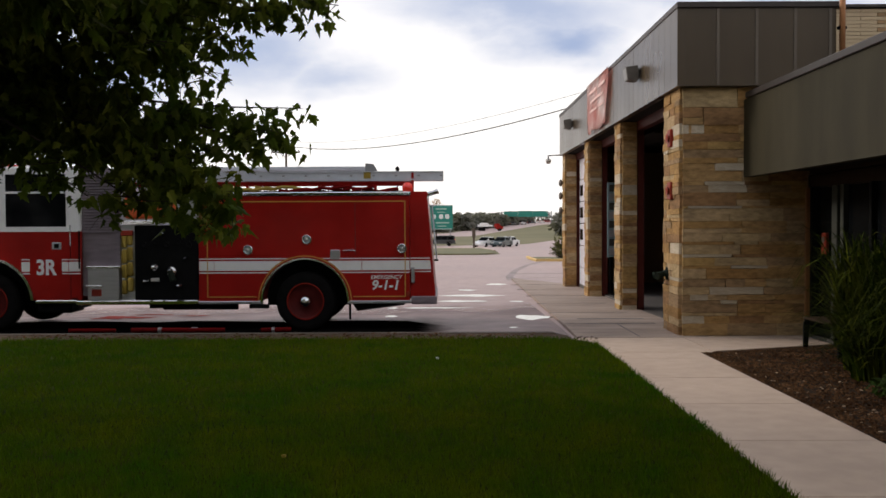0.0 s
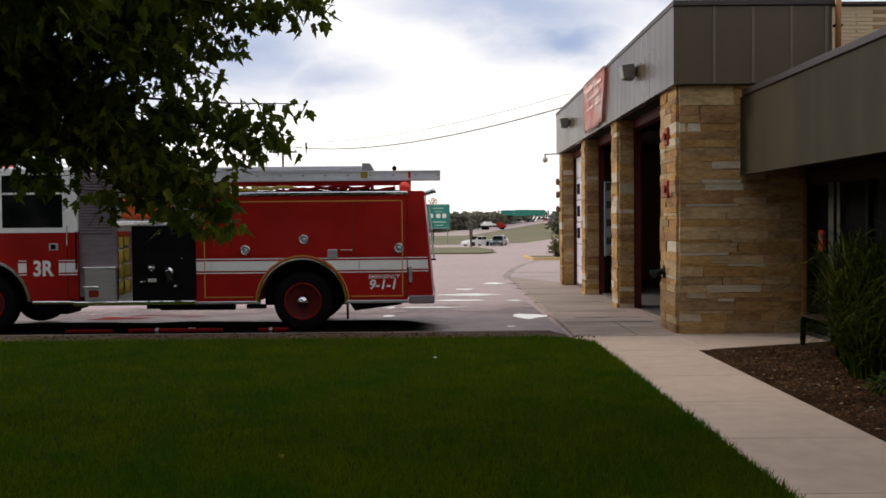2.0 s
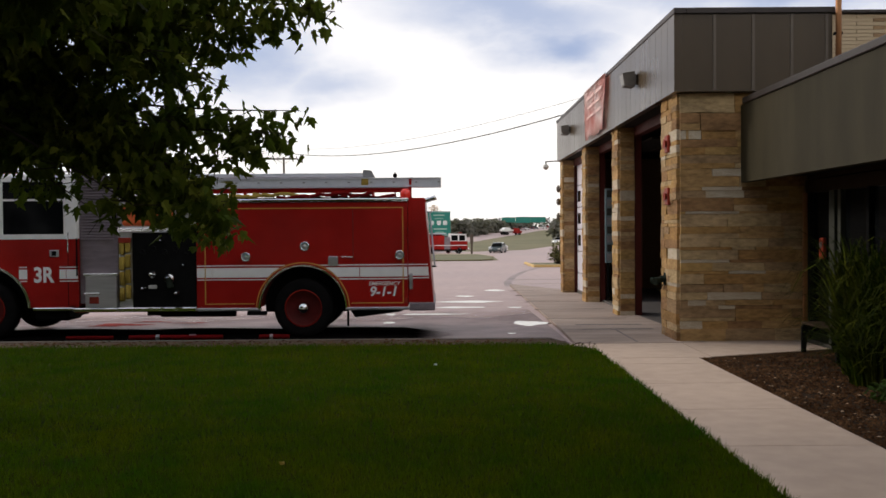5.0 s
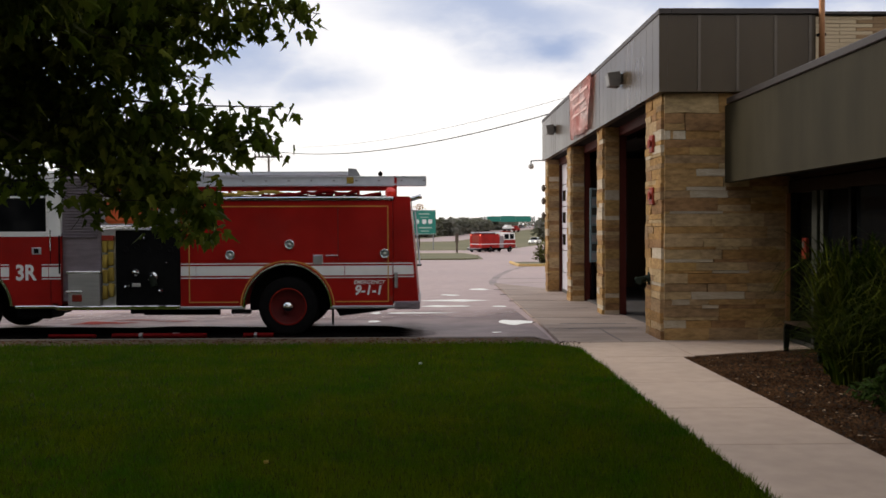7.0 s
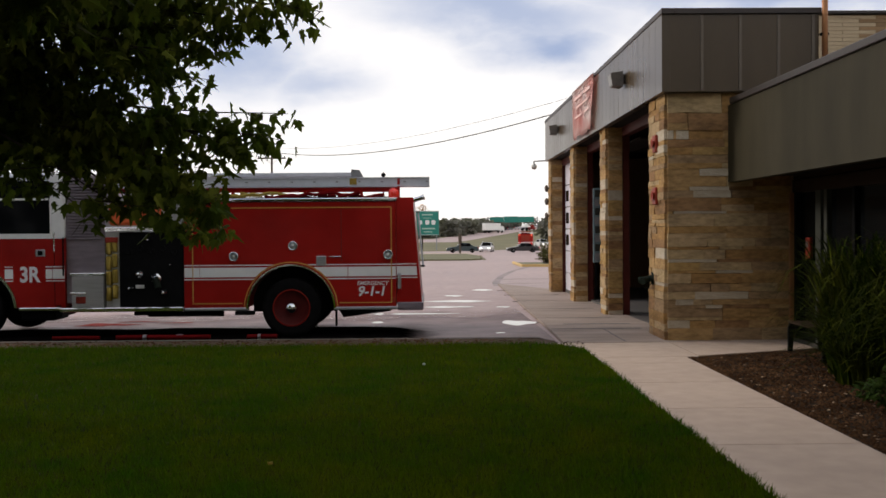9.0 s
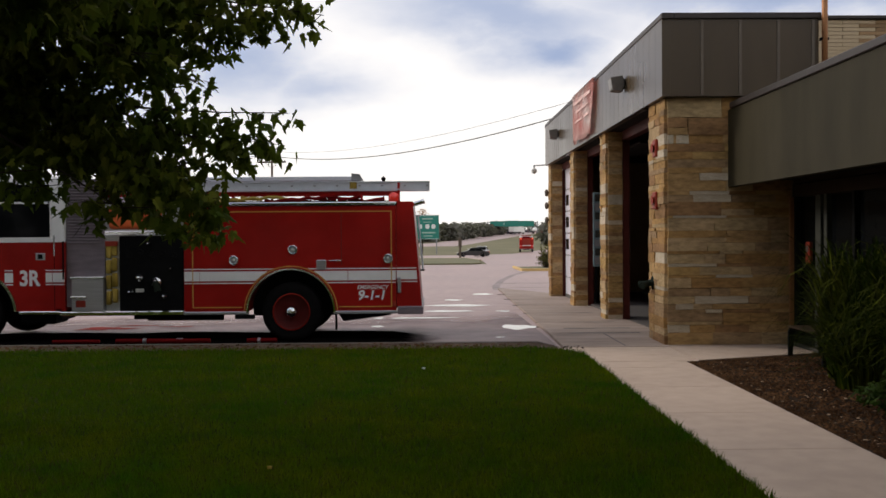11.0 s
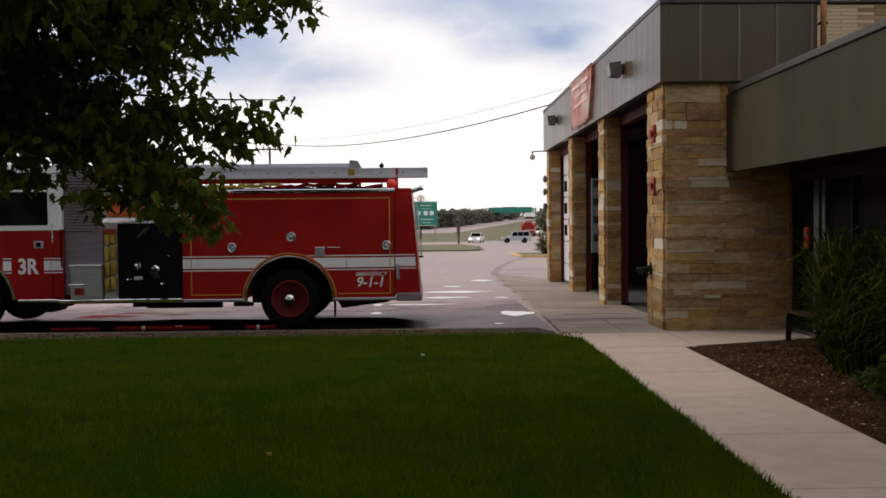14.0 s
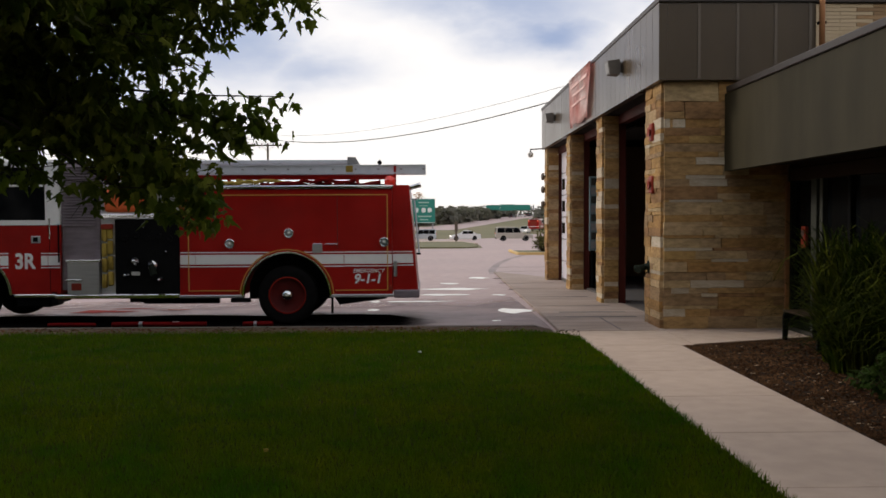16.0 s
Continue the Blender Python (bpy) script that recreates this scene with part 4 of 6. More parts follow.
    part("spot_arm", rod(bm_new(), (-0.32, 0.1, 2.32), (-0.22, 0.1, 2.40), 0.02), M["chrome"], e)
    part("grab_rail", rod(bm_new(), (-0.20, -0.01, 2.15), (-0.12, -0.01, 1.22), 0.015), M["ladder"], e)
    part("grab_foot", box(bm_new(), -0.17, -0.09, -0.03, 0.06, 1.205, 1.235, 0.01), M["black"], e)
    part("grab_foot", box(bm_new(), -0.26, -0.15, -0.03, 0.06, 2.14, 2.17, 0.01), M["steel"], e)
    # loose hose on the bed
    rnd = random.Random(8)
    for k in range(7):
        z = 2.43 + 0.02 * (k % 3)
        x = -4.1 + 0.42 * k
        m = M["hose"] if k < 3 else M["hose_red"]
        bm = bm_new()
        pts = [(x + 0.16 * i, 0.12 + 0.05 * math.sin(i + k), z + 0.025 * math.sin(1.7 * i + k)) for i in range(6)]
        part("hose", tube(bm, pts, 0.032, 6), m, e)
    part("antenna", rod(bm_new(), (-0.86, 1.4, 2.42), (-0.86, 1.4, 2.93), 0.010), M["black"], e)
    part("antenna_head", sphere(bm_new(), (-0.86, 1.4, 2.87), 0.045), M["black"], e)
    # pump section
    part("pump_house", box(bm_new(), -5.56, -4.215, 0.06, W - 0.06, 0.55, 2.40), M["steel"], e)
    panel = part("pump_panel", box(bm_new(), -5.32, -4.22, 0.02, 0.08, 0.55, 1.835, 0.01), M["black"], e, "black pump control panel")
    for x, z, r in ((-4.97, 1.12, 0.075), (-4.68, 1.04, 0.10), (-5.12, 0.88, 0.05), (-4.55, 0.80, 0.06), (-4.80, 1.70, 0.035), (-4.42, 1.28, 0.03)):
        t = pose(x, 0.02, z, 90)
        g = part("outlet", lathe(bm_new(), [(r, 0), (r, 0.03), (r * 0.8, 0.07), (r * 0.45, 0.09), (r * 0.4, 0.13), (0.001, 0.14)], 18, t), M["chrome"], panel, smooth=True)
    part("elbow", rod(bm_new(), (-4.68, -0.08, 1.06), (-4.62, -0.12, 0.88), 0.05, 0.06, 12), M["bronze"], panel)
    part("plate", box(bm_new(), -5.04, -4.90, 0.0, 0.03, 0.87, 0.93, 0.004), M["frost"], panel)
    for k in range(5):
        t = pose(-5.15 + k * 0.19, 0.018, 1.50 + 0.05 * (k % 2), 90)
        part("gauge", lathe(bm_new(), [(0.055, 0), (0.055, 0.015), (0.045, 0.02), (0.001, 0.012)], 16, t), M["black"], panel)
    part("panel_edge", box(bm_new(), -5.56, -4.2, -0.02, 0.07, 1.85, 1.92, 0.01), M["chrome"], e, "chrome edge above the pump panel")
    part("panel_edge", box(bm_new(), -5.56, -4.215, -0.05, 0.12, 0.475, 0.548, 0.01), M["chrome"], e)
    for k in range(2):
        for j in range(4):
            z, x = 0.66 + j * 0.265 + 0.04 * k, -5.545 + k * 0.10
            fold = box(bm_new(), x, x + 0.09, 0.0, 0.07, z, z + 0.235, 0.022, 2)
            for v in fold.verts:
                v.co += Vector((rnd.uniform(-0.008, 0.008), rnd.uniform(-0.012, 0.006), rnd.uniform(-0.012, 0.012)))
            part("hose_fold", fold, M["hose"], e, smooth=True)
    part("hose_strap", box(bm_new(), -5.55, -5.345, -0.012, 0.05, 1.66, 1.75, 0.01), M["alarm_red"], e)
    part("orange_cover", box(bm_new(), -5.50, -4.6, 0.0, 0.5, 1.95, 2.34, 0.06, 2), M["orange"], e, "orange folded cover")
    # bright panel behind the cab with louvres, and the step box
    rear = part("cab_rear_panel", box(bm_new(), -6.235, -5.565, 0.05, W - 0.05, 0.62, 2.82, 0.01), M["plate"], e, "bright ribbed metal panel behind the cab")
    for k in range(21):
        z = 1.72 + k * 0.05
        bm = bm_new()
        part("louvre", prism_x(bm, [(0.052, z), (0.020, z + 0.004), (0.052, z + 0.036)], -6.20, -5.64), M["plate"], rear)
    part("intake", box(bm_new(), -5.66, -5.59, 0.0, 0.06, 2.05, 2.45, 0.01), M["black"], e)
    st = part("step_box", box(bm_new(), -6.12, -5.575, -0.03, 0.55, 0.55, 1.13, 0.012), M["steel"], e, "tread-plate step box")
    part("step_tread", box(bm_new(), -6.14, -5.56, -0.05, 0.55, 1.10, 1.14, 0.006), M["chrome"], st)
    part("step_tread", box(bm_new(), -6.13, -5.86, -0.08, 0.0, 0.78, 0.81, 0.006), M["chrome"], st)
    part("step_lamp", box(bm_new(), -6.05, -5.88, -0.04, 0.0, 0.62, 0.74, 0.01), M["alarm_red"], st)
    part("step_base", box(bm_new(), -6.32, -5.56, -0.06, 0.5, 0.475, 0.545, 0.01), M["chrome"], e)
    part("mud_flap", box(bm_new(), -6.40, -6.30, 0.0, 0.6, 0.40, 0.60), M["black"], e)
    part("grab_rail", rod(bm_new(), (-6.25, -0.04, 1.1), (-6.25, -0.04, 1.75), 0.015), M["black"], e)
    # cab
    part("cab_side", prism(bm_new(), arch_outline(-9.35, -6.24, 0.56, 1.74, -7.85, 0.50, 0.76), 0, W), M["red"], e)
    part("wheel_well", box(bm_new(), -8.55, -7.15, 0.42, W - 0.42, 0.42, 1.24), M["black"], e)
    cab = part("cab_top", box(bm_new(), -9.30, -6.24, 0.01, W - 0.01, 1.745, 2.86, 0.05, 2), M["white"], e, "white upper cab")
    for a, b in ((-7.52, -6.49), (-8.65, -7.70)):
        part("window_pane", box(bm_new(), a, b, 0.0, 0.04, 1.82, 2.72), M["dark_glass"], cab)
        part("window_bar", box(bm_new(), a, b, -0.012, 0.02, 2.39, 2.425), M["white"], cab)
        part("window_frame", box(bm_new(), a - 0.03, b + 0.03, -0.01, 0.02, 1.79, 1.82), M["white"], cab)
    part("sill_line", box(bm_new(), -9.3, -6.24, -0.008, 0.02, 1.735, 1.79), M["white"], cab)
    part("arch_trim", arch_band(-7.85, 0.50, 0.755, 0.80, 0.555, -0.035, 0.05), M["chrome"], e, "chrome wheel-arch trim")
    for a, b in ((-7.26, -7.12), (-6.565, -6.455), (-6.445, -6.245)):
        part("white_stripe", box(bm_new(), a, b, -0.005, 0.01, 1.05, 1.215), M["white"], e)
        part("stripe_line", box(bm_new(), a, b, -0.005, 0.01, 1.245, 1.262), M["white"], e)
        part("stripe_line", box(bm_new(), a, b, -0.005, 0.01, 1.005, 1.022), M["white"], e)
    lettering("lettering", "3R", 0.36, (-6.84, -0.004, 1.0), (90, 0, 0), M["white"], e, 0.0, 0.86, 0.011)
    part("badge", box(bm_new(), -6.73, -6.57, -0.012, 0.01, 1.43, 1.55, 0.006), M["steel"], e)
    part("badge_plate", box(bm_new(), -6.69, -6.61, -0.018, 0.0, 1.45, 1.53), M["black"], e)
    part("door_handle", rod(bm_new(), (-6.40, -0.04, 1.50), (-6.40, -0.04, 1.85), 0.014), M["chrome"], e)
    part("door_seam", box(bm_new(), -6.42, -6.41, -0.003, 0.01, 0.6, 1.73), M["black"], e)
    part("running_board", box(bm_new(), -7.03, -6.32, -0.02, 0.10, 0.50, 0.555, 0.01), M["chrome"], e)
    part("fuel_tank", box(bm_new(), -7.05, -6.45, 0.1, 0.7, 0.32, 0.50, 0.04, 2), M["black"], e)
    part("bumper", box(bm_new(), -9.75, -9.36, 0.0, W, 0.45, 0.78, 0.04, 2), M["chrome"], e)
    part("light_bar", box(bm_new(), -8.6, -8.2, 0.3, W - 0.3, 2.865, 3.02, 0.03, 2), M["beacon"], e)
    return e


fire_engine()


def ground_hose(x0, x1, y, r, couplings, label):
    """A hose lying nearly straight along the kerb, with metal couplings."""
    t = thing("fire_hose", (x0, y, gz(y)), label, "hose", "hoses on the ground")
    n = 24
    fine = [Vector(((x1 - x0) * i / n, 0.02 * math.sin(4.0 * i / n * (x1 - x0)), r)) for i in range(n + 1)]
    part("jacket", tube(bm_new(), fine, r, 10), M["hose_red"], t, smooth=True)
    for x, w in couplings:
        for k in (-1, 1):
            part("coupling", rod(bm_new(), Vector((x - x0 + k * w * 0.52 - w * 0.4, 0, r)), Vector((x - x0 + k * w * 0.52 + w * 0.4, 0, r)), r * 1.2, seg=14), M["steel"], t)
    return t


ground_hose(-6.45, -5.65, 15.56, 0.034, [], "dark red fire hose end lying on the wet ground")
ground_hose(-5.35, -3.75, 15.5, 0.042, [(-4.86, 0.03), (-4.27, 0.055)], "red fire hose with steel couplings lying on the wet ground")
ground_hose(-3.13, -2.62, 15.5, 0.04, [(-2.92, 0.025)], "short red fire hose lying on the wet ground")


def red_patch(cx, cy, rx, ry, seed):
    rnd = random.Random(seed)
    rim = []
    for i in range(30):
        a = 2 * math.pi * i / 30
        k = 1 + 0.25 * math.sin(3 * a + seed) + 0.15 * math.sin(7 * a) + rnd.uniform(-0.06, 0.06)
        rim.append((cx + rx * k * math.cos(a), cy + ry * k * math.sin(a)))
    return sheet("flat_red", rim, 0.014, M["flat_red"], "flat red patch on the ground behind the engine")


for at in ((-6.5, 18.25, 0.55, 0.30, 8), (-6.05, 18.9, 0.40, 0.10, 3), (-5.15, 18.6, 0.35, 0.08, 5)):
    red_patch(*at)


# ---------------------------------------------------------------- tree
def leaf_shape(rnd):
    """A lobed maple leaf, tip towards +y, folded along its rib."""
    half = [(0.0, 0.0), (0.13, -0.08), (0.33, 0.06), (0.24, 0.26), (0.40, 0.52), (0.18, 0.52), (0.13, 0.74), (0.0, 1.08)]
    right = [(x, y, -abs(x) * 0.35) for x, y in half]
    left = [(-x, y, -abs(x) * 0.35) for x, y in half[1:-1]]
    return right, left


def leaf_cloud(name, spots, size, material, parent, rnd, droop=0.6):
    verts, faces = [], []
    right, left = leaf_shape(rnd)
    for c in spots:
        s = size * rnd.uniform(0.65, 1.25)
        m = Euler((rnd.gauss(-1.5 * droop - 0.2, 0.45), rnd.gauss(0, 0.5), rnd.uniform(0, 6.283))).to_matrix()
        b = len(verts)
        for v in right + left:
            verts.append(c + (m @ Vector(v)) * s)
        r = len(right)
        faces.append(tuple(b + i for i in range(r)))
        faces.append(tuple([b] + [b + r - 1] + [b + i for i in range(len(right) + len(left) - 1, r - 1, -1)]))
    me = bpy.data.meshes.new(name)
    me.from_pydata([tuple(v) for v in verts], [], faces)
    me.materials.append(material)
    ob = new(name, me)
    ob.parent = parent
    return ob


BOUGHS = []


def open_sky(w):
    """The gaps between the sprays on the crown's outer side."""
    if w.y < 7.2 or w.z > 4.6:
        return False
    if w.z > 3.36:
        return w.x > -0.90
    if w.z > 3.06:
        return w.x > -2.02
    if w.z > 2.45:
        return w.x > -1.24
    if w.z < (1.66 if w.x > -2.3 else 1.80):
        return True
    return w.x > -1.80


def maple():
    rnd = random.Random(21)
    base = Vector((-6.3, 8.9, 0.12))
    t = thing("maple_tree", base, "maple tree with dense dark green leaves over the lawn", "tree")
    bm = bm_new()
    pts = [Vector((0, 0, 0)), Vector((0.05, 0, 1.2)), Vector((0.0, 0.08, 2.6)), Vector((0.12, 0.0, 4.2)), Vector((0.05, 0.05, 6.5))]
    for i, (a, b) in enumerate(zip(pts, pts[1:])):
        rod(bm, a, b, 0.20 - 0.04 * i, 0.16 - 0.04 * i + 0.005, 12)
    part("trunk", bm, M["bark"], t, smooth=True)
    # tips of the limbs in the place's metres, and how full each is
    tips = [((-0.95, 8.3, 3.80), 420, 0.22), ((-1.25, 8.4, 3.95), 300, 0.22), ((-1.5, 8.4, 3.72), 260, 0.2), ((-1.34, 8.6, 2.96), 340, 0.24), ((-1.55, 8.4, 2.72), 260, 0.2), ((-1.80, 8.0, 1.98), 400, 0.21), ((-2.30, 8.7, 1.82), 300, 0.34),
            ((-3.28, 8.4, 2.10), 81, 0.15), ((-2.62, 7.8, 2.05), 300, 0.36), ((-3.95, 8.6, 2.9), 240, 0.3), ((-2.35, 9.2, 3.95), 420, 0.36), ((-1.62, 8.5, 4.15), 240, 0.26),
            ((-2.5, 7.9, 3.4), 760, 0.5), ((-3.3, 8.2, 3.3), 820, 0.5), ((-2.25, 8.7, 2.7), 560, 0.42), ((-1.78, 8.4, 2.60), 330, 0.25),
            ((-2.95, 8.3, 2.78), 560, 0.38), ((-3.6, 8.5, 3.0), 360, 0.36), ((-2.15, 8.5, 3.25), 420, 0.26), ((-2.35, 8.3, 3.72), 420, 0.30), ((-3.75, 8.4, 2.66), 260, 0.28), ((-2.22, 8.6, 3.48), 320, 0.24), ((-2.3, 8.2, 2.38), 520, 0.30), ((-2.75, 8.4, 2.45), 360, 0.24), ((-2.0, 8.2, 4.35), 560, 0.5), ((-3.0, 8.6, 4.2), 820, 0.55),
            ((-3.7, 7.6, 3.7), 820, 0.6), ((-4.4, 9.2, 5.2), 360, 0.7), ((-7.6, 10.6, 3.6), 300, 0.8),
            ((-8.6, 8.4, 3.4), 300, 0.8), ((-7.4, 6.6, 3.6), 300, 0.8), ((-6.3, 9.0, 6.8), 360, 0.9), ((-5.2, 10.9, 4.2), 320, 0.8), ((-4.9, 7.0, 5.0), 320, 0.8),
            # next three rows: unseen boughs overhead and left, added to shade lawn and leaves
            ((-4.2, 5.2, 4.9), 520, 0.8), ((-4.9, 3.7, 4.5), 520, 0.9), ((-3.3, 4.4, 5.1), 520, 0.9), ((-5.8, 4.6, 4.6), 520, 0.8), ((-3.0, 6.2, 5.4), 520, 0.8), ((-6.6, 6.0, 5.8), 480, 0.9), ((-2.3, 7.4, 5.7), 520, 0.8),
            ((-3.6, 8.0, 6.7), 520, 0.9), ((-5.0, 9.2, 7.3), 480, 0.9), ((-3.9, 6.6, 6.3), 520, 0.9), ((-4.6, 10.8, 6.2), 420, 0.9), ((-8.2, 7.2, 5.6), 420, 0.9),
            ((-9.4, 10.4, 5.0), 520, 1.0), ((-8.6, 11.4, 4.2), 520, 1.0), ((-7.3, 11.9, 5.4), 520, 1.0), ((-9.0, 9.3, 6.2), 480, 1.0), ((-6.6, 11.6, 4.4), 420, 0.6),
            ((-4.05, 8.5, 2.62), 300, 0.24), ((-4.35, 8.3, 2.45), 300, 0.26), ((-3.62, 8.3, 2.48), 160, 0.20), ((-4.2, 8.6, 3.3), 520, 0.5),
            ((-2.35, 6.3, 3.45), 300, 0.26), ((-2.0, 6.2, 3.6), 240, 0.28), ((-2.9, 6.4, 3.5), 300, 0.3),
            # next two rows: unseen low canopy, added to darken the near lawn
            ((-1.0, 5.5, 5.2), 420, 0.9), ((-0.3, 4.0, 4.9), 420, 0.9), ((-2.0, 3.0, 4.6), 680, 0.9), ((-4.0, 2.0, 4.8), 680, 0.9), ((-6.0, 2.5, 5.2), 680, 0.9),
            ((-2.0, 1.0, 4.7), 680, 0.9), ((-0.6, 1.6, 4.8), 420, 0.9), ((-7.2, 4.0, 5.7), 680, 0.9), ((-5.0, 0.5, 5.2), 680, 0.9), ((-0.6, 4.5, 4.15), 800, 0.6), ((-2.0, 4.3, 4.1), 800, 0.6), ((-3.4, 4.5, 4.15), 800, 0.6), ((-1.2, 2.8, 3.9), 800, 0.6), ((-2.8, 2.7, 3.9), 800, 0.6), ((-4.6, 3.3, 4.2), 800, 0.6),
            # the last three here are unseen boughs behind the camera, added for shade
            ((-2.0, 8.4, 3.58), 280, 0.2), ((-1.85, 8.5, 3.9), 280, 0.22), ((-3.9, 8.4, 2.72), 300, 0.24), ((-4.5, 8.5, 2.62), 300, 0.24), ((-3.4, 8.3, 2.70), 220, 0.18), ((-4.0, -1.8, 5.2), 520, 0.9), ((-1.6, -1.6, 5.0), 520, 0.9), ((-6.6, -0.8, 5.4), 520, 0.9)]
    for tip, count, spread in tips:
        tip = Vector(tip) - base
        start = Vector((0.05, 0.02, min(5.6, max(3.7, tip.z * 0.72 + 1.6))))
        thick = 0.026 if tip.z + base.z < 4.4 else 0.045
        limb = new("limb")
        limb.parent = t
        limb.location = start
        mid = (tip - start) * 0.5 + Vector((rnd.uniform(-0.1, 0.1), rnd.uniform(-0.25, 0.25), -0.45 if tip.x + base.x > -1.6 and tip.z + base.z < 3.1 else 0.25))
        end = tip - start
        path = []
        for i in range(9):
            k = i / 8
            path.append(mid * (2 * k * (1 - k)) + end * (k * k))
        bm = bm_new()
        for i, (a, b) in enumerate(zip(path, path[1:])):
            rod(bm, a, b, thick * (1 - i / 8.4) + 0.003, thick * (1 - (i + 1) / 8.4) + 0.003, 7)
        spots = []
        low = tip.z + base.z < 2.6
        bare = 0.22 if low else 0.55
        for k in range(int(count * (0.092 if tip.z + base.z < 4.4 else 0.15))):
            u = 1 - bare * rnd.random() ** 1.25
            i = min(7, int(u * 8))
            c = path[i].lerp(path[i + 1], u * 8 - i)
            off = Vector((rnd.gauss(0, 1), rnd.gauss(0, 1), rnd.gauss(0, 0.75))) * spread * (1.1 - 0.55 * u)
            if open_sky(c + off + start + base):
                continue
            rod(bm, c, c + off, 0.005, 0.002, 4, False)
            for j in range(9):
                q = c + off * rnd.uniform(0.35, 1.1)
                q = q + Vector((rnd.gauss(0, 0.085), rnd.gauss(0, 0.085), rnd.gauss(-0.03, 0.075)))
                w = q + start + base
                # the crown is open low down beside the trunk, but for one hanging spray
                if (count < 100 or not (w.x < -2.95 and w.z < (2.40 if w.x > -3.75 else 2.22))) and not open_sky(w):
                    spots.append(q)
        part("branch", bm, M["bark"], limb)
        # high unseen boughs carry larger leaves to cast more shade
        leaf_cloud("foliage", spots, 0.126 if tip.z + base.z < 4.4 else 0.23, M["leaf"], limb, rnd)
        BOUGHS.append((limb, start.copy(), rnd.uniform(0, 6.28), rnd.uniform(1.5, 2.6), rnd.uniform(0.4, 0.9)))
    return t


maple()


# ---------------------------------------------------------------- lawn blades, reeds and shrubs
def blades(name, places, label, material, height, width, kind="stuff"):
    rng = np.random.default_rng(3)
    n = len(places)
    a = rng.uniform(0, 2 * np.pi, n)
    h = height * rng.uniform(0.5, 1.25, n)
    lean = rng.normal(0, 0.33, (n, 2)) * h[:, None]
    w = width * rng.uniform(0.7, 1.3, n)
    p = np.array(places)
    dx, dy = np.cos(a) * w / 2, np.sin(a) * w / 2
    v = np.zeros((n, 3, 3))
    v[:, 0] = p + np.c_[dx, dy, np.zeros(n)]
    v[:, 1] = p - np.c_[dx, dy, np.zeros(n)]
    v[:, 2] = p + np.c_[lean, h]
    me = bpy.data.meshes.new(name)
    me.from_pydata(v.reshape(-1, 3).tolist(), [], np.arange(n * 3).reshape(-1, 3).tolist())
    me.materials.append(material)
    return tagged(new(name, me), label, "grass", kind=kind)


def lawn_blades():
    rng = np.random.default_rng(12)
    n = 150000
    y = 5.2 + (13.54 - 5.2) * rng.random(n) ** 1.15
    x = 2.155 - (2.155 + 0.56 * y + 0.6) * rng.random(n)
    keep = ~((x > 1.47) & (y > 12.82) & ((x - 1.47) ** 2 + (y - 12.82) ** 2 > 0.51))
    x, y = x[keep], y[keep]
    blades("lawn_grass", np.c_[x, y, np.full(len(x), LAWN_Z - 0.004)], "short dark green grass blades of the lawn", M["blades"], 0.055, 0.009)
    k = 2500
    sx, sy = 1.6 - 13 * rng.random(k), 13.52 + 0.3 * rng.random(k) ** 2.5
    blades("stray_grass", np.c_[sx, sy, np.full(k, 0.118)], "thin stray grass on the bare soil", M["blades"], 0.045, 0.008)
    m = 2600
    yy = -4 + 16.9 * rng.random(m)
    blades("edge_grass", np.c_[2.18 - 0.05 * rng.random(m), yy, np.full(m, LAWN_Z - 0.004)], "grass overhanging the path's edge", M["blades"], 0.065, 0.009)


lawn_blades()


def reed_clump(x, y, count, height, spread, seed, label):
    rnd = random.Random(seed)
    t = thing("ornamental_grass", (x, y, 0.05), label, "grass clump", "ornamental grasses")
    verts, faces = [], []
    for k in range(count):
        a = rnd.uniform(0, 6.283)
        r0 = 0.38 * math.sqrt(rnd.random())
        bx, by = r0 * math.cos(a), r0 * math.sin(a)
        h = height * rnd.uniform(0.35, 1.12)
        out = spread * rnd.uniform(0.1, 1.25)
        a2 = a + rnd.gauss(0, 0.9)
        w = rnd.uniform(0.007, 0.019)
        nx, ny = -math.sin(a2) * w, math.cos(a2) * w
        b = len(verts)
        fall = rnd.uniform(0.1, 1.1)
        for i in range(7):
            u = i / 6
            px, py = bx + out * u ** 1.7 * math.cos(a2), by + out * u ** 1.7 * math.sin(a2)
            pz = h * (1.6 * u - (0.6 + fall * 0.5) * u * u * u)
            q = 1 - u ** 2.5
            verts += [(px + nx * q, py + ny * q, pz), (px - nx * q, py - ny * q, pz)]
        for i in range(6):
            j = b + 2 * i
            faces.append((j, j + 1, j + 3, j + 2))
    me = bpy.data.meshes.new("blade_tuft")
    me.from_pydata(verts, [], faces)
    me.materials.append(M["reed"])
    ob = new("blade_tuft", me)
    ob.parent = t
    tagged(ob, kind="stuff")
    return t


reed_clump(5.22, 10.9, 950, 1.72, 0.95, 1, "tall arching ornamental grass in the mulch bed")
reed_clump(5.42, 9.7, 950, 1.75, 1.0, 2, "tall arching ornamental grass in the mulch bed")
reed_clump(5.0, 10.2, 700, 1.0, 0.75, 8, "low arching ornamental grass in the mulch bed")
reed_clump(5.3, 8.7, 1100, 1.5, 1.0, 9, "tall arching ornamental grass in the mulch bed")


# unseen clumps further along the bed, added to keep light off the porch
for k, y in enumerate((7.4, 6.2, 5.0)):
    reed_clump(5.25, y, 700, 1.7, 0.9, 20 + k, "tall arching ornamental grass in the mulch bed")


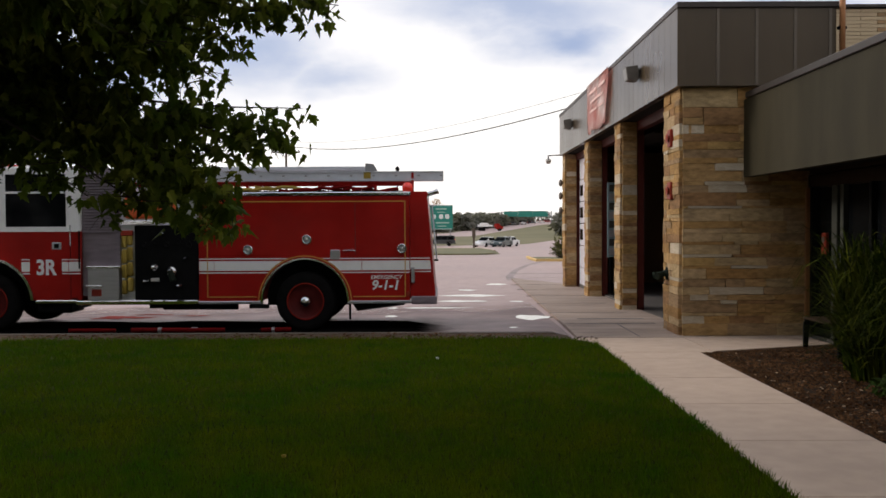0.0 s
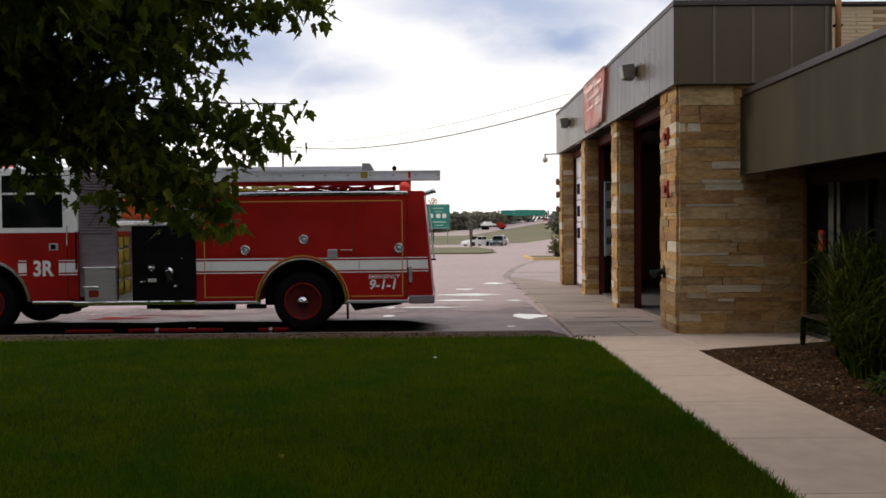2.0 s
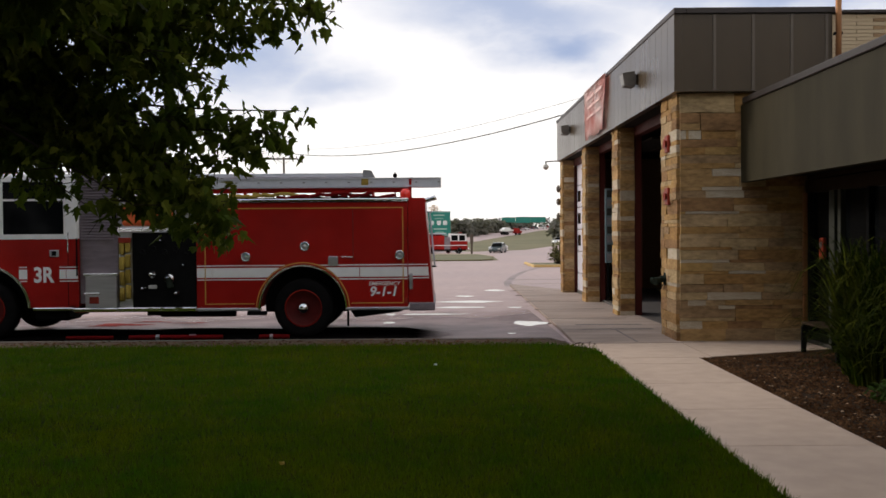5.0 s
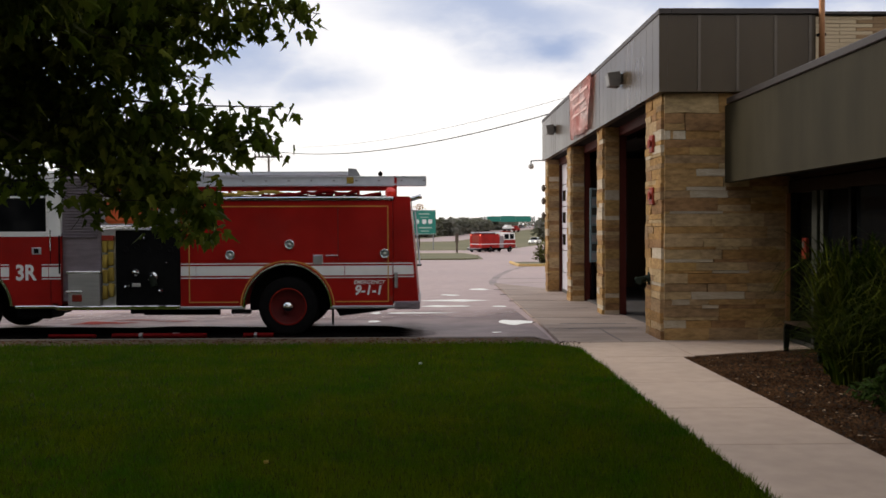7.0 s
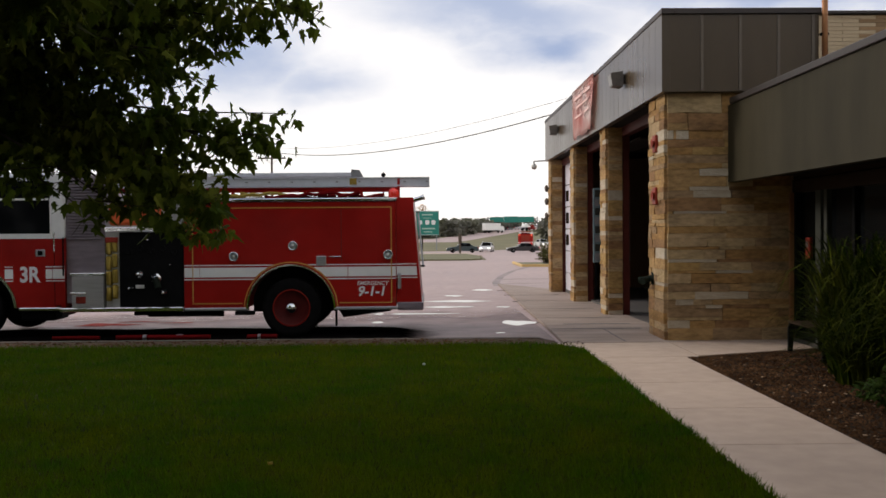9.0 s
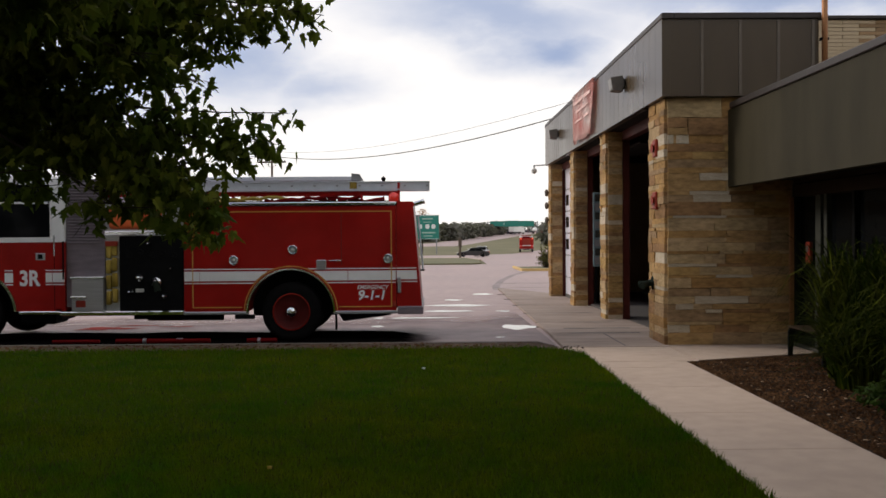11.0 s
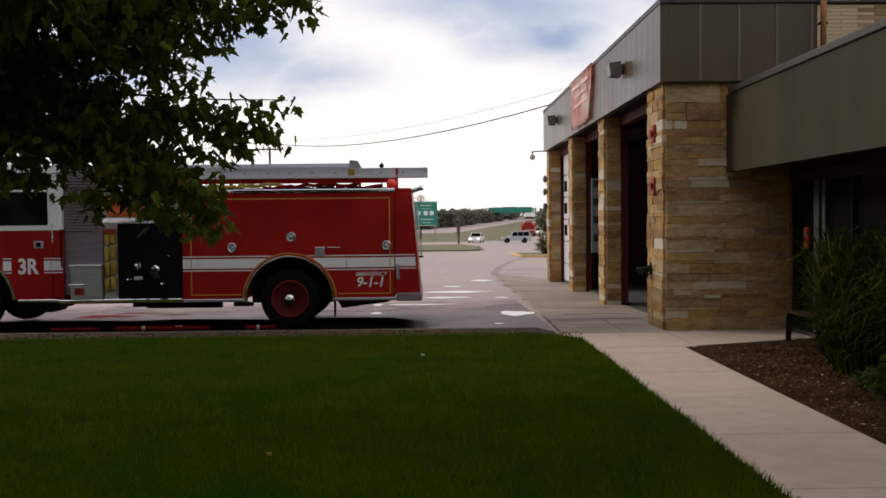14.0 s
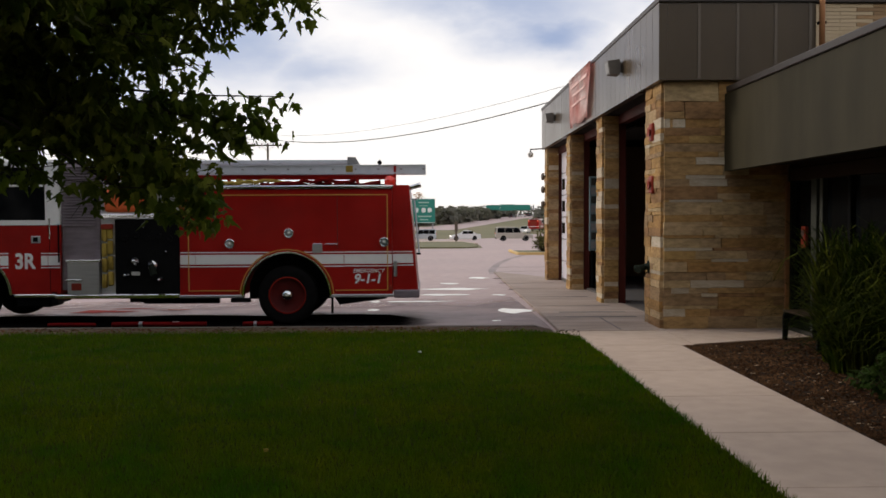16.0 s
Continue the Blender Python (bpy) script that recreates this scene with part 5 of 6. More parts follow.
def low_plant(x, y, r, n, seed, label, name="low_shrub", size=0.09, h=0.5, material=None):
    rnd = random.Random(seed)
    z = gz(y) + (0.05 if y < 20 else 0.10)
    t = thing(name, (x, y, z), label, "shrub")
    bm = bm_new()
    spots = []
    for k in range(n // 6):
        a, q = rnd.uniform(0, 6.283), math.sqrt(rnd.random())
        tip = Vector((r * q * math.cos(a), r * q * math.sin(a), h * (1.05 - 0.6 * q * q) * rnd.uniform(0.55, 1.1)))
        rod(bm, (0.15 * tip.x, 0.15 * tip.y, 0), tip, 0.006 * max(1, size / 0.09), 0.003, 4, False)
        for j in range(6):
            spots.append(tip * rnd.uniform(0.6, 1.05) + Vector((rnd.gauss(0, 0.06), rnd.gauss(0, 0.06), rnd.gauss(0, 0.05))) * (size / 0.09))
    part("stem_bundle", bm, M["bark"], t)
    leaf_cloud("foliage", spots, size, material or M["shrub"], t, rnd, 0.2)
    return t


low_plant(4.55, 8.6, 0.45, 420, 4, "low leafy green plant in the mulch bed")
low_plant(4.75, 7.6, 0.5, 420, 5, "low leafy green plant in the mulch bed")
low_plant(7.75, 60.3, 0.65, 700, 6, "bushy olive shrub inside the yellow kerb", size=0.13, h=1.5, material=M["olive"])


def scrap(x, y, seed, material, label):
    rnd = random.Random(seed)
    t = thing("paper_scrap", (x, y, LAWN_Z + 0.055), label, "litter", "litter on the lawn")
    bm = box(bm_new(), -0.016, 0.016, -0.014, 0.014, -0.008, 0.010)
    for v in bm.verts:
        v.co += Vector((rnd.uniform(-0.005, 0.005), rnd.uniform(-0.005, 0.005), rnd.uniform(-0.005, 0.006)))
    part("paper", bm, material, t)


scrap(-0.085, 11.19, 1, M["sign_white"], "small white scrap of paper lying in the grass")
scrap(-1.15, 6.45, 2, M["hose"], "small yellowed scrap of paper lying in the grass")


def mulch_chips():
    rng = np.random.default_rng(5)
    n = 9000
    x = 3.55 + 2.13 * rng.random(n) ** 1.3
    y = 5.5 + (6.9 + 0.35 * (x - 3.55)) * rng.random(n)
    c = np.c_[x, y, np.full(n, 0.054)]
    a = rng.uniform(0, 2 * np.pi, n)
    ln, w = rng.uniform(0.02, 0.06, n), rng.uniform(0.008, 0.02, n)
    ax = np.c_[np.cos(a), np.sin(a), rng.normal(0, 0.3, n)] * ln[:, None] / 2
    ay = np.c_[-np.sin(a), np.cos(a), rng.normal(0, 0.3, n)] * w[:, None] / 2
    up = np.c_[np.zeros(n), np.zeros(n), rng.uniform(0.006, 0.02, n)]
    v = np.stack([c - ax - ay, c + ax - ay, c + ax + ay, c - ax + ay, c + up], 1)
    base = np.arange(n)[:, None] * 5
    f = np.concatenate([base + np.array(t)[None] for t in ((0, 1, 4), (1, 2, 4), (2, 3, 4), (3, 0, 4))])
    me = bpy.data.meshes.new("mulch_chips")
    me.from_pydata(v.reshape(-1, 3).tolist(), [], f.tolist())
    me.materials.append(M["chips"])
    tagged(new("mulch_chips", me), "loose brown bark chips on the bed", "mulch", kind="stuff")


mulch_chips()


def litter(name, places, label, material, size, seed):
    """Flat crumbs and dead leaves lying at the given places."""
    rnd = random.Random(seed)
    verts, faces = [], []
    for x, y, z in places:
        r, a0, b = size * rnd.uniform(0.4, 1.4), rnd.uniform(0, 6.28), len(verts)
        for i in range(5):
            a = a0 + 1.2566 * i
            q = r * rnd.uniform(0.5, 1.1)
            verts.append((x + q * math.cos(a), y + q * math.sin(a) * 0.7, z + rnd.uniform(0.0, 0.35) * r))
        verts.append((x, y, z + r * rnd.uniform(0.4, 0.8)))
        faces += [(b + i, b + (i + 1) % 5, b + 5) for i in range(5)]
    me = bpy.data.meshes.new(name)
    me.from_pydata(verts, [], faces)
    me.materials.append(material)
    return tagged(new(name, me), label, "litter", kind="stuff")


LIT = random.Random(77)
litter("soil_crumbs", [(LIT.uniform(-9, 1.6), LIT.uniform(13.5, 14.2), 0.122) for _ in range(900)], "brown soil crumbs and dead leaves along the kerb", M["chips"], 0.030, 1)
litter("kerb_debris", [(2.0 + LIT.gauss(0, 0.22), 14.0 + LIT.gauss(0, 0.10), 0.062) for _ in range(60)], "dark damp leaf debris at the kerb's end", M["mulch"], 0.022, 2)
litter("pale_flecks", [(3.62 + 1.3 * LIT.random() ** 1.6, LIT.uniform(7.0, 12.3), 0.062) for _ in range(130)], "pale dry flecks among the bark chips", M["kerb_dry"], 0.020, 3)


# ---------------------------------------------------------------- fittings on the station
def flood_light(y, z):
    t = thing("flood_light", (3.62, y, z), "boxy brown flood light on the metal fascia", "wall lamp", "flood lights")
    part("bracket", box(bm_new(), -0.05, 0.0, -0.07, 0.07, -0.09, 0.09, 0.01), M["lamp_box"], t)
    part("housing", prism(bm_new(), [(-0.23, -0.13), (-0.27, 0.10), (-0.05, 0.13), (-0.05, -0.15)], -0.15, 0.15), M["lamp_box"], t)
    part("lens", prism(bm_new(), [(-0.245, -0.11), (-0.276, 0.08), (-0.262, 0.08), (-0.228, -0.11)], -0.13, 0.13), M["lens_dull"], t)


flood_light(16.85, 4.60)
flood_light(25.5, 4.63)


def banner():
    t = thing("banner", (3.57, 19.63, 4.03), "faded red and pink banner hung on the metal fascia", "banner")
    bm = bm_new()
    n, m = 24, 8
    g = [[bm.verts.new((-0.012 - 0.02 * math.sin(i * 0.8 + j * 0.5) * (1 - j / m), 2.95 * i / n + (0.42 * (1 - i / n) - 0.25 * i / n) * (1 - j / m) ** 1.5, 1.19 * j / m + 0.03 * math.sin(i * 0.5) * (1 - j / m))) for i in range(n + 1)] for j in range(m + 1)]
    for j in range(m):
        for i in range(n):
            bm.faces.new((g[j][i], g[j + 1][i], g[j + 1][i + 1], g[j][i + 1]))
    bmesh.ops.solidify(bm, geom=bm.faces[:], thickness=0.003)
    part("cloth", bm, M["banner"], t, smooth=True)
    for y0, y1, z0, z1 in ((0.35, 1.2, 0.90, 0.97), (1.4, 2.5, 0.90, 0.97), (0.6, 2.3, 0.69, 0.74), (0.5, 1.2, 0.46, 0.51), (1.4, 2.4, 0.46, 0.51)):
        part("printed_bar", box(bm_new(), -0.037, -0.034, y0, y1, z0, z1), M["banner_ink"], t)
    return t


banner()


def alarm(y, z, name="alarm_horn"):
    t = thing(name, (FX - 0.03, y, z), "red alarm horn on the stone pier", "alarm", "alarm devices")
    part("back_box", box(bm_new(), -0.06, 0.0, -0.10, 0.10, -0.14, 0.14, 0.01), M["alarm_red"], t)
    part("horn", lathe(bm_new(), [(0.04, 0), (0.05, 0.01), (0.075, 0.03), (0.08, 0.035), (0.06, 0.025), (0.001, 0.015)], 18, pose(-0.06, 0, 0, 0, -90, 0)), M["alarm_red"], t, smooth=True)


alarm(14.8, 3.21)
alarm(14.8, 2.36)
def connection(y, z):
    t = thing("hose_connection", (FX - 0.03, y, z), "dark bronze twin hose connection on the stone pier", "hose connection")
    part("flange", lathe(bm_new(), [(0.11, 0), (0.11, 0.02), (0.06, 0.035), (0.05, 0.08), (0.001, 0.08)], 18, pose(0, 0, 0, 0, -90, 0)), M["bronze"], t, smooth=True)
    for s in (-1, 1):
        part("inlet", rod(bm_new(), (-0.06, 0, 0), (-0.17, 0.09 * s, -0.03), 0.042, 0.05, 12), M["bronze"], t)
        part("cap", rod(bm_new(), (-0.17, 0.09 * s, -0.03), (-0.21, 0.115 * s, -0.04), 0.062, 0.058, 12), M["bronze"], t)
    part("chain", tube(bm_new(), [(-0.19, 0.0, -0.06), (-0.16, 0.0, -0.16), (-0.10, 0.0, -0.19), (-0.04, 0.0, -0.08)], 0.008, 5), M["bronze"], t)


connection(15.08, 1.0)
def pier_lamp(y, z):
    t = thing("pier_lantern", (FX - 0.03, y, z), "small dark bracket lantern on the far stone pier", "wall lamp", "pier lanterns")
    part("bracket", box(bm_new(), -0.09, 0.0, -0.02, 0.02, -0.02, 0.02), M["black"], t)
    part("body", lathe(bm_new(), [(0.02, -0.11), (0.055, -0.07), (0.065, 0.05), (0.02, 0.11), (0.001, 0.12)], 12, pose(-0.10, 0, 0)), M["lamp_box"], t, smooth=True)


for z in (3.1, 2.7, 2.25):
    pier_lamp(28.1, z)
def dome_camera():
    t = thing("security_camera", (3.62, 28.37, 3.945), "small white dome security camera on a bracket arm", "security camera")
    part("arm", rod(bm_new(), (0, 0, 0.04), (-0.35, 0, 0.02), 0.02), M["galv"], t)
    part("neck", rod(bm_new(), (-0.35, 0, 0.03), (-0.35, 0, -0.07), 0.025), M["galv"], t)
    part("dome", lathe(bm_new(), [(0.001, -0.24), (0.06, -0.22), (0.09, -0.16), (0.09, -0.11), (0.05, -0.07), (0.001, -0.06)], 16, pose(-0.35, 0, 0)), M["frost"], t, smooth=True)


dome_camera()
def vent_pipe():
    t = thing("vent_pipe", (6.13, FY - 0.28, 3.9), "rusty copper pipe rising beside the fascia", "pipe")
    part("pipe", rod(bm_new(), (0, 0, 0), (0, 0, 2.4), 0.045, seg=14), M["copper"], t, smooth=True)
    part("clip", box(bm_new(), -0.06, 0.06, -0.02, 0.06, 0.9, 0.94), M["black"], t)


vent_pipe()
def wall_bracket():
    t = thing("cable_bracket", (6.42, 16.15, 4.95), "black cable bracket with loose wires on the upper wall", "bracket")
    part("insulator", sphere(bm_new(), (0, 0, 0.05), 0.08), M["black"], t)
    for k in range(3):
        cable_part(t, (0, 0, 0.03 * k), (0.9, -0.05, -0.28 + 0.05 * k), 0.12, 0.008)


def cable_part(parent, a, b, sag, r, name="wire"):
    bm = bm_new()
    a, b = Vector(a), Vector(b)
    pts = [a.lerp(b, i / 24) - Vector((0, 0, sag * 4 * (i / 24) * (1 - i / 24))) for i in range(25)]
    return part(name, tube(bm, pts, r, 5), M["cable"], parent)


wall_bracket()
def notice_board():
    t = thing("notice_board", (4.16, 23.1, 0.98), "pale notice board covered with small sheets inside the open bay", "notice board")
    part("board", box(bm_new(), 0, 0.95, 0, 0.04, 0, 1.9, 0.01), M["notice"], t)
    for i in range(3):
        for j in range(8):
            part("sheet", box(bm_new(), 0.05 + 0.3 * i, 0.29 + 0.3 * i, -0.012, 0.0, 0.06 + 0.23 * j, 0.24 + 0.23 * j), M["alu"] if (i + j) % 2 else M["galv"], t)
    part("leg", box(bm_new(), 0.05, 0.10, 0, 0.04, -0.9, 0), M["black"], t)
    part("leg", box(bm_new(), 0.85, 0.90, 0, 0.04, -0.9, 0), M["black"], t)


notice_board()
def bench():
    t = thing("bench", (5.13, 11.72, 0.056), "wooden slat bench with black iron legs beside the entrance", "bench")
    for k in range(4):
        part("slat", box(bm_new(), 0.02 + k * 0.105, 0.11 + k * 0.105, 0, 1.3, 0.40, 0.43, 0.006), M["wood"], t)
    for k in range(3):
        part("slat", box(bm_new(), 0.45, 0.475, 0, 1.3, 0.52 + k * 0.11, 0.61 + k * 0.11, 0.006), M["wood"], t)
    for y in (0.08, 1.22):
        part("leg", prism(bm_new(), [(0.0, 0), (0.06, 0), (0.09, 0.36), (0.42, 0.36), (0.44, 0), (0.50, 0), (0.52, 0.84), (0.48, 0.84), (0.45, 0.40), (0.02, 0.40), (0.0, 0.34)], y - 0.02, y + 0.02), M["black"], t)


bench()
def call_box():
    t = thing("alarm_box", (5.66, 13.55, 1.36), "small red alarm box beside the entrance", "alarm box")
    part("case", box(bm_new(), 0, 0.06, -0.07, 0.07, 0, 0.32, 0.012), M["alarm_red"], t)
    part("window", box(bm_new(), -0.006, 0.0, -0.04, 0.04, 0.17, 0.26), M["lamp_box"], t)


call_box()


# ---------------------------------------------------------------- distance
def road_sign():
    y = 150.0
    z = gz(y)
    t = thing("highway_sign", (-0.4, y, z), "green highway direction sign on two steel posts", "road sign")
    part("panel", box(bm_new(), -2.1, 1.9, 0, 0.08, 2.5 + 0.0, 6.55, 0.04), M["sign_green"], t)
    part("edge", box(bm_new(), -2.06, 1.86, -0.012, 0.0, 6.42, 6.48), M["sign_white"], t)
    part("edge", box(bm_new(), -2.06, 1.86, -0.012, 0.0, 2.57, 2.63), M["sign_white"], t)
    for x in (-1.2, 0.0, 1.0):
        part("shield", prism(bm_new(), [(x - 0.32, 4.35), (x - 0.36, 4.75), (x - 0.25, 5.0), (x + 0.25, 5.0), (x + 0.36, 4.75), (x + 0.32, 4.35), (x, 4.22)], -0.02, 0.0), M["sign_white"], t)
    for x0, x1, z0, z1 in ((-0.9, 0.9, 5.75, 6.05), (-0.7, 0.7, 5.25, 5.45), (-0.9, 1.3, 3.45, 3.78), (-0.6, 0.8, 2.95, 3.2)):
        part("text_bar", box(bm_new(), x0, x1, -0.014, 0.0, z0 + 0.05, z1 - 0.05), M["sign_text"], t)
    for x in (-1.6, 1.5):
        part("post", box(bm_new(), x - 0.09, x + 0.09, 0.08, 0.28, 0, 6.4), M["galv"], t)


road_sign()
def gantry():
    y = 372.0
    z = gz(y)
    t = thing("sign_gantry", (25, y, z), "overhead highway gantry with long green signs", "gantry")
    top = 7.4 - z
    for x in (-1.2, 19.2):
        part("post", rod(bm_new(), (x, 0.5, 0), (x, 0.5, top), 0.25, seg=10), M["galv"], t)
    part("beam", box(bm_new(), -1.2, 19.2, 0.3, 0.7, top - 0.9, top - 0.5), M["galv"], t)
    part("beam", box(bm_new(), -1.2, 19.2, 0.3, 0.7, top - 2.2, top - 1.9), M["galv"], t)
    for x0, x1, d in ((-0.2, 5.2, 0.0), (5.5, 11.4, 0.2), (11.7, 17.6, 0.1)):
        s = part("sign_panel", box(bm_new(), x0 - 0.1, x1 + 0.1, 0, 0.2, top - 2.2 - d, top - 0.1 + d), M["sign_green"], t)
        for k in range(2):
            part("text_bar", box(bm_new(), x0 + 0.9, x1 - 0.9 - k, -0.03, 0.0, top - 0.9 - 0.9 * k, top - 0.45 - 0.9 * k), M["sign_green"], s)


gantry()
def sign_post():
    y = 116.0
    t = thing("sign_post", (3.85, y, gz(y) + 0.1), "brown wooden sign post with a small board seen from behind", "sign post")
    part("post", box(bm_new(), -0.13, 0.13, -0.1, 0.1, 0, 2.5, 0.02), M["pole"], t)
    part("board", box(bm_new(), -0.21, 0.21, -0.16, -0.1, 1.3, 2.5, 0.02), M["pole"], t)


sign_post()


def utility_pole(x, y, h, arm=True):
    t = thing("utility_pole", (x, y, gz(y)), "dark wooden utility pole with a crossarm", "utility pole")
    part("pole", rod(bm_new(), (0, 0, 0), (0, 0, h), 0.19, 0.13, 12), M["pole"], t, smooth=True)
    if not arm:
        return t
    part("crossarm", box(bm_new(), -1.7, 1.7, -0.08, 0.08, h - 0.35, h - 0.17), M["pole"], t)
    for k in (-1.55, -0.7, 0.7, 1.55):
        part("insulator", lathe(bm_new(), [(0.05, 0), (0.08, 0.08), (0.05, 0.2), (0.001, 0.22)], 10, pose(k, 0, h - 0.17)), M["black"], t, smooth=True)
    for s in (-1, 1):
        part("brace", rod(bm_new(), (0, 0, h - 1.0), (0.8 * s, 0, h - 0.33), 0.03, seg=6), M["galv"], t)


utility_pole(-19.0, 110.0, 12.1)
utility_pole(9.6, 55.0, 10.2, False)
lines = thing("overhead_line", (0, 0, 0), "thin black overhead wires sagging between poles", "overhead wires")
cable_part(lines, (-19.5, 110, 11.55), (9.5, 55, 9.40), 1.5, 0.04)
cable_part(lines, (-18.4, 110, 11.95), (9.5, 55, 10.1), 1.1, 0.014)
cable_part(lines, (-19.5, 110, 11.6), (-110, 150, 12.2), 1.6, 0.035)


def far_woods():
    rnd = random.Random(9)
    spots = []
    for band, grow in ((560, 1.0), (470, 0.74), (398, 0.5)):
        for k in range(170):
            x = -330 + 4.4 * k + rnd.uniform(-2, 2)
            y = band + rnd.uniform(-12, 40)
            if (band < 500 and x > 30) or (band < 420 and x > 14):
                continue
            h = (rnd.uniform(6.4, 7.4) + 0.5 * math.sin(x * 0.035)) * grow
            for j in range(110):
                a, q, u = rnd.uniform(0, 6.283), math.sqrt(rnd.random()), rnd.random()
                r = 4.0 * (0.7 if band < 420 else 1.0) * math.sqrt(max(0.25, 1 - (2 * u - 1) ** 2))
                spots.append(Vector((x + r * q * math.cos(a), y + r * q * math.sin(a), gz(band) - 1.2 + (h + 1.0) * (0.02 + 0.93 * u))))
    for k in range(120):
        u = rnd.random()
        x, y = (-70 + 70 * u, 252 + 18 * u) if k % 2 else (40 * u, 272 + 140 * u)
        y += rnd.uniform(4, 22)
        h = 1.3 + 0.0105 * y - gz(y) + rnd.uniform(-0.5, 0.5)
        for j in range(110):
            a, q, v = rnd.uniform(0, 6.283), math.sqrt(rnd.random()), rnd.random()
            r = 2.8 * math.sqrt(max(0.3, 1 - (2 * v - 1) ** 2))
            spots.append(Vector((x + r * q * math.cos(a), y + r * q * math.sin(a), gz(y) + (h + 0.5) * v)))
    near = [(14, 170, 6), (19.5, 172, 5), (30.5, 232, 6), (33.5, 235, 7), (37, 236, 8), (41, 240, 8)]
    for x, y, h in near[2:]:
        for j in range(160):
            a, q, u = rnd.uniform(0, 6.283), math.sqrt(rnd.random()), rnd.random()
            r = 3.2 * math.sqrt(max(0.05, 1 - (2 * u - 1) ** 2))
            spots.append(Vector((x + r * q * math.cos(a), y + r * q * math.sin(a), gz(y) + h * (0.05 + 0.9 * u))))
    # unseen tree belts, added to block low sky light and darken reflections
    back = []
    for k in range(34):
        x, y, h = -62 + 3.9 * k + rnd.uniform(-1.5, 1.5), -17 - rnd.uniform(0, 9) + 0.004 * (k - 17) ** 2, rnd.uniform(11, 15)
        for j in range(150):
            a, q, u = rnd.uniform(0, 6.283), math.sqrt(rnd.random()), rnd.random()
            r = 3.4 * math.sqrt(max(0.1, 1 - (2 * u - 1) ** 2))
            back.append(Vector((x + r * q * math.cos(a), y + r * q * math.sin(a), 0.4 + h * u)))
    for k in range(14):
        x, y, h = -30 - rnd.uniform(0, 9), -17 + 2.3 * k + rnd.uniform(-1, 1), rnd.uniform(12, 16)
        for j in range(190):
            a, q, u = rnd.uniform(0, 6.283), math.sqrt(rnd.random()), rnd.random()
            r = 3.6 * math.sqrt(max(0.1, 1 - (2 * u - 1) ** 2))
            back.append(Vector((x + r * q * math.cos(a), y + r * q * math.sin(a), 0.4 + h * u)))
    tagged(leaf_cloud("street_trees", back, 1.5, M["woods"], None, rnd, 0.3), "unseen belt of dark green trees added behind and left of the camera to block light", "woods", kind="stuff")
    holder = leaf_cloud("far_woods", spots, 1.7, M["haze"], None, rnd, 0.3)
    tagged(holder, "belt of woods along the horizon, haze in its grey-green colour", "woods", kind="stuff")


far_woods()


def autumn_tree():
    rnd = random.Random(14)
    y = 157.0
    t = thing("autumn_tree", (-1.3, y, gz(y)), "small tree with orange-brown leaves behind the highway sign", "tree")
    part("trunk", tube(bm_new(), [(0, 0, 0), (0.05, 0, 2.5), (-0.05, 0.05, 5.2), (0.0, 0, 7.0)], 0.10, 8), M["bark"], t)
    spots = []
    for k in range(420):
        a, q, u = rnd.uniform(0, 6.283), rnd.random() ** 0.6, rnd.random()
        r = 1.35 * math.sqrt(max(0.08, 1 - (2 * u - 1) ** 2))
        spots.append(Vector((r * q * math.cos(a), r * q * math.sin(a), 4.6 + 3.2 * u)))
    for k in range(7):
        a = k * 0.9
        part("limb", tube(bm_new(), [(0, 0, 3.6 + 0.3 * k), (0.5 * math.cos(a), 0.5 * math.sin(a), 4.4 + 0.32 * k), (0.95 * math.cos(a), 0.95 * math.sin(a), 5.1 + 0.3 * k)], 0.03, 5), M["bark"], t)
    leaf_cloud("foliage", spots, 0.24, M["autumn"], t, rnd, 0.3)


autumn_tree()


# ---------------------------------------------------------------- traffic
def paint(name, c):
    return mat(name, c, tuple(x * 0.85 for x in c), 0.3, 0.1, coat=0.5)


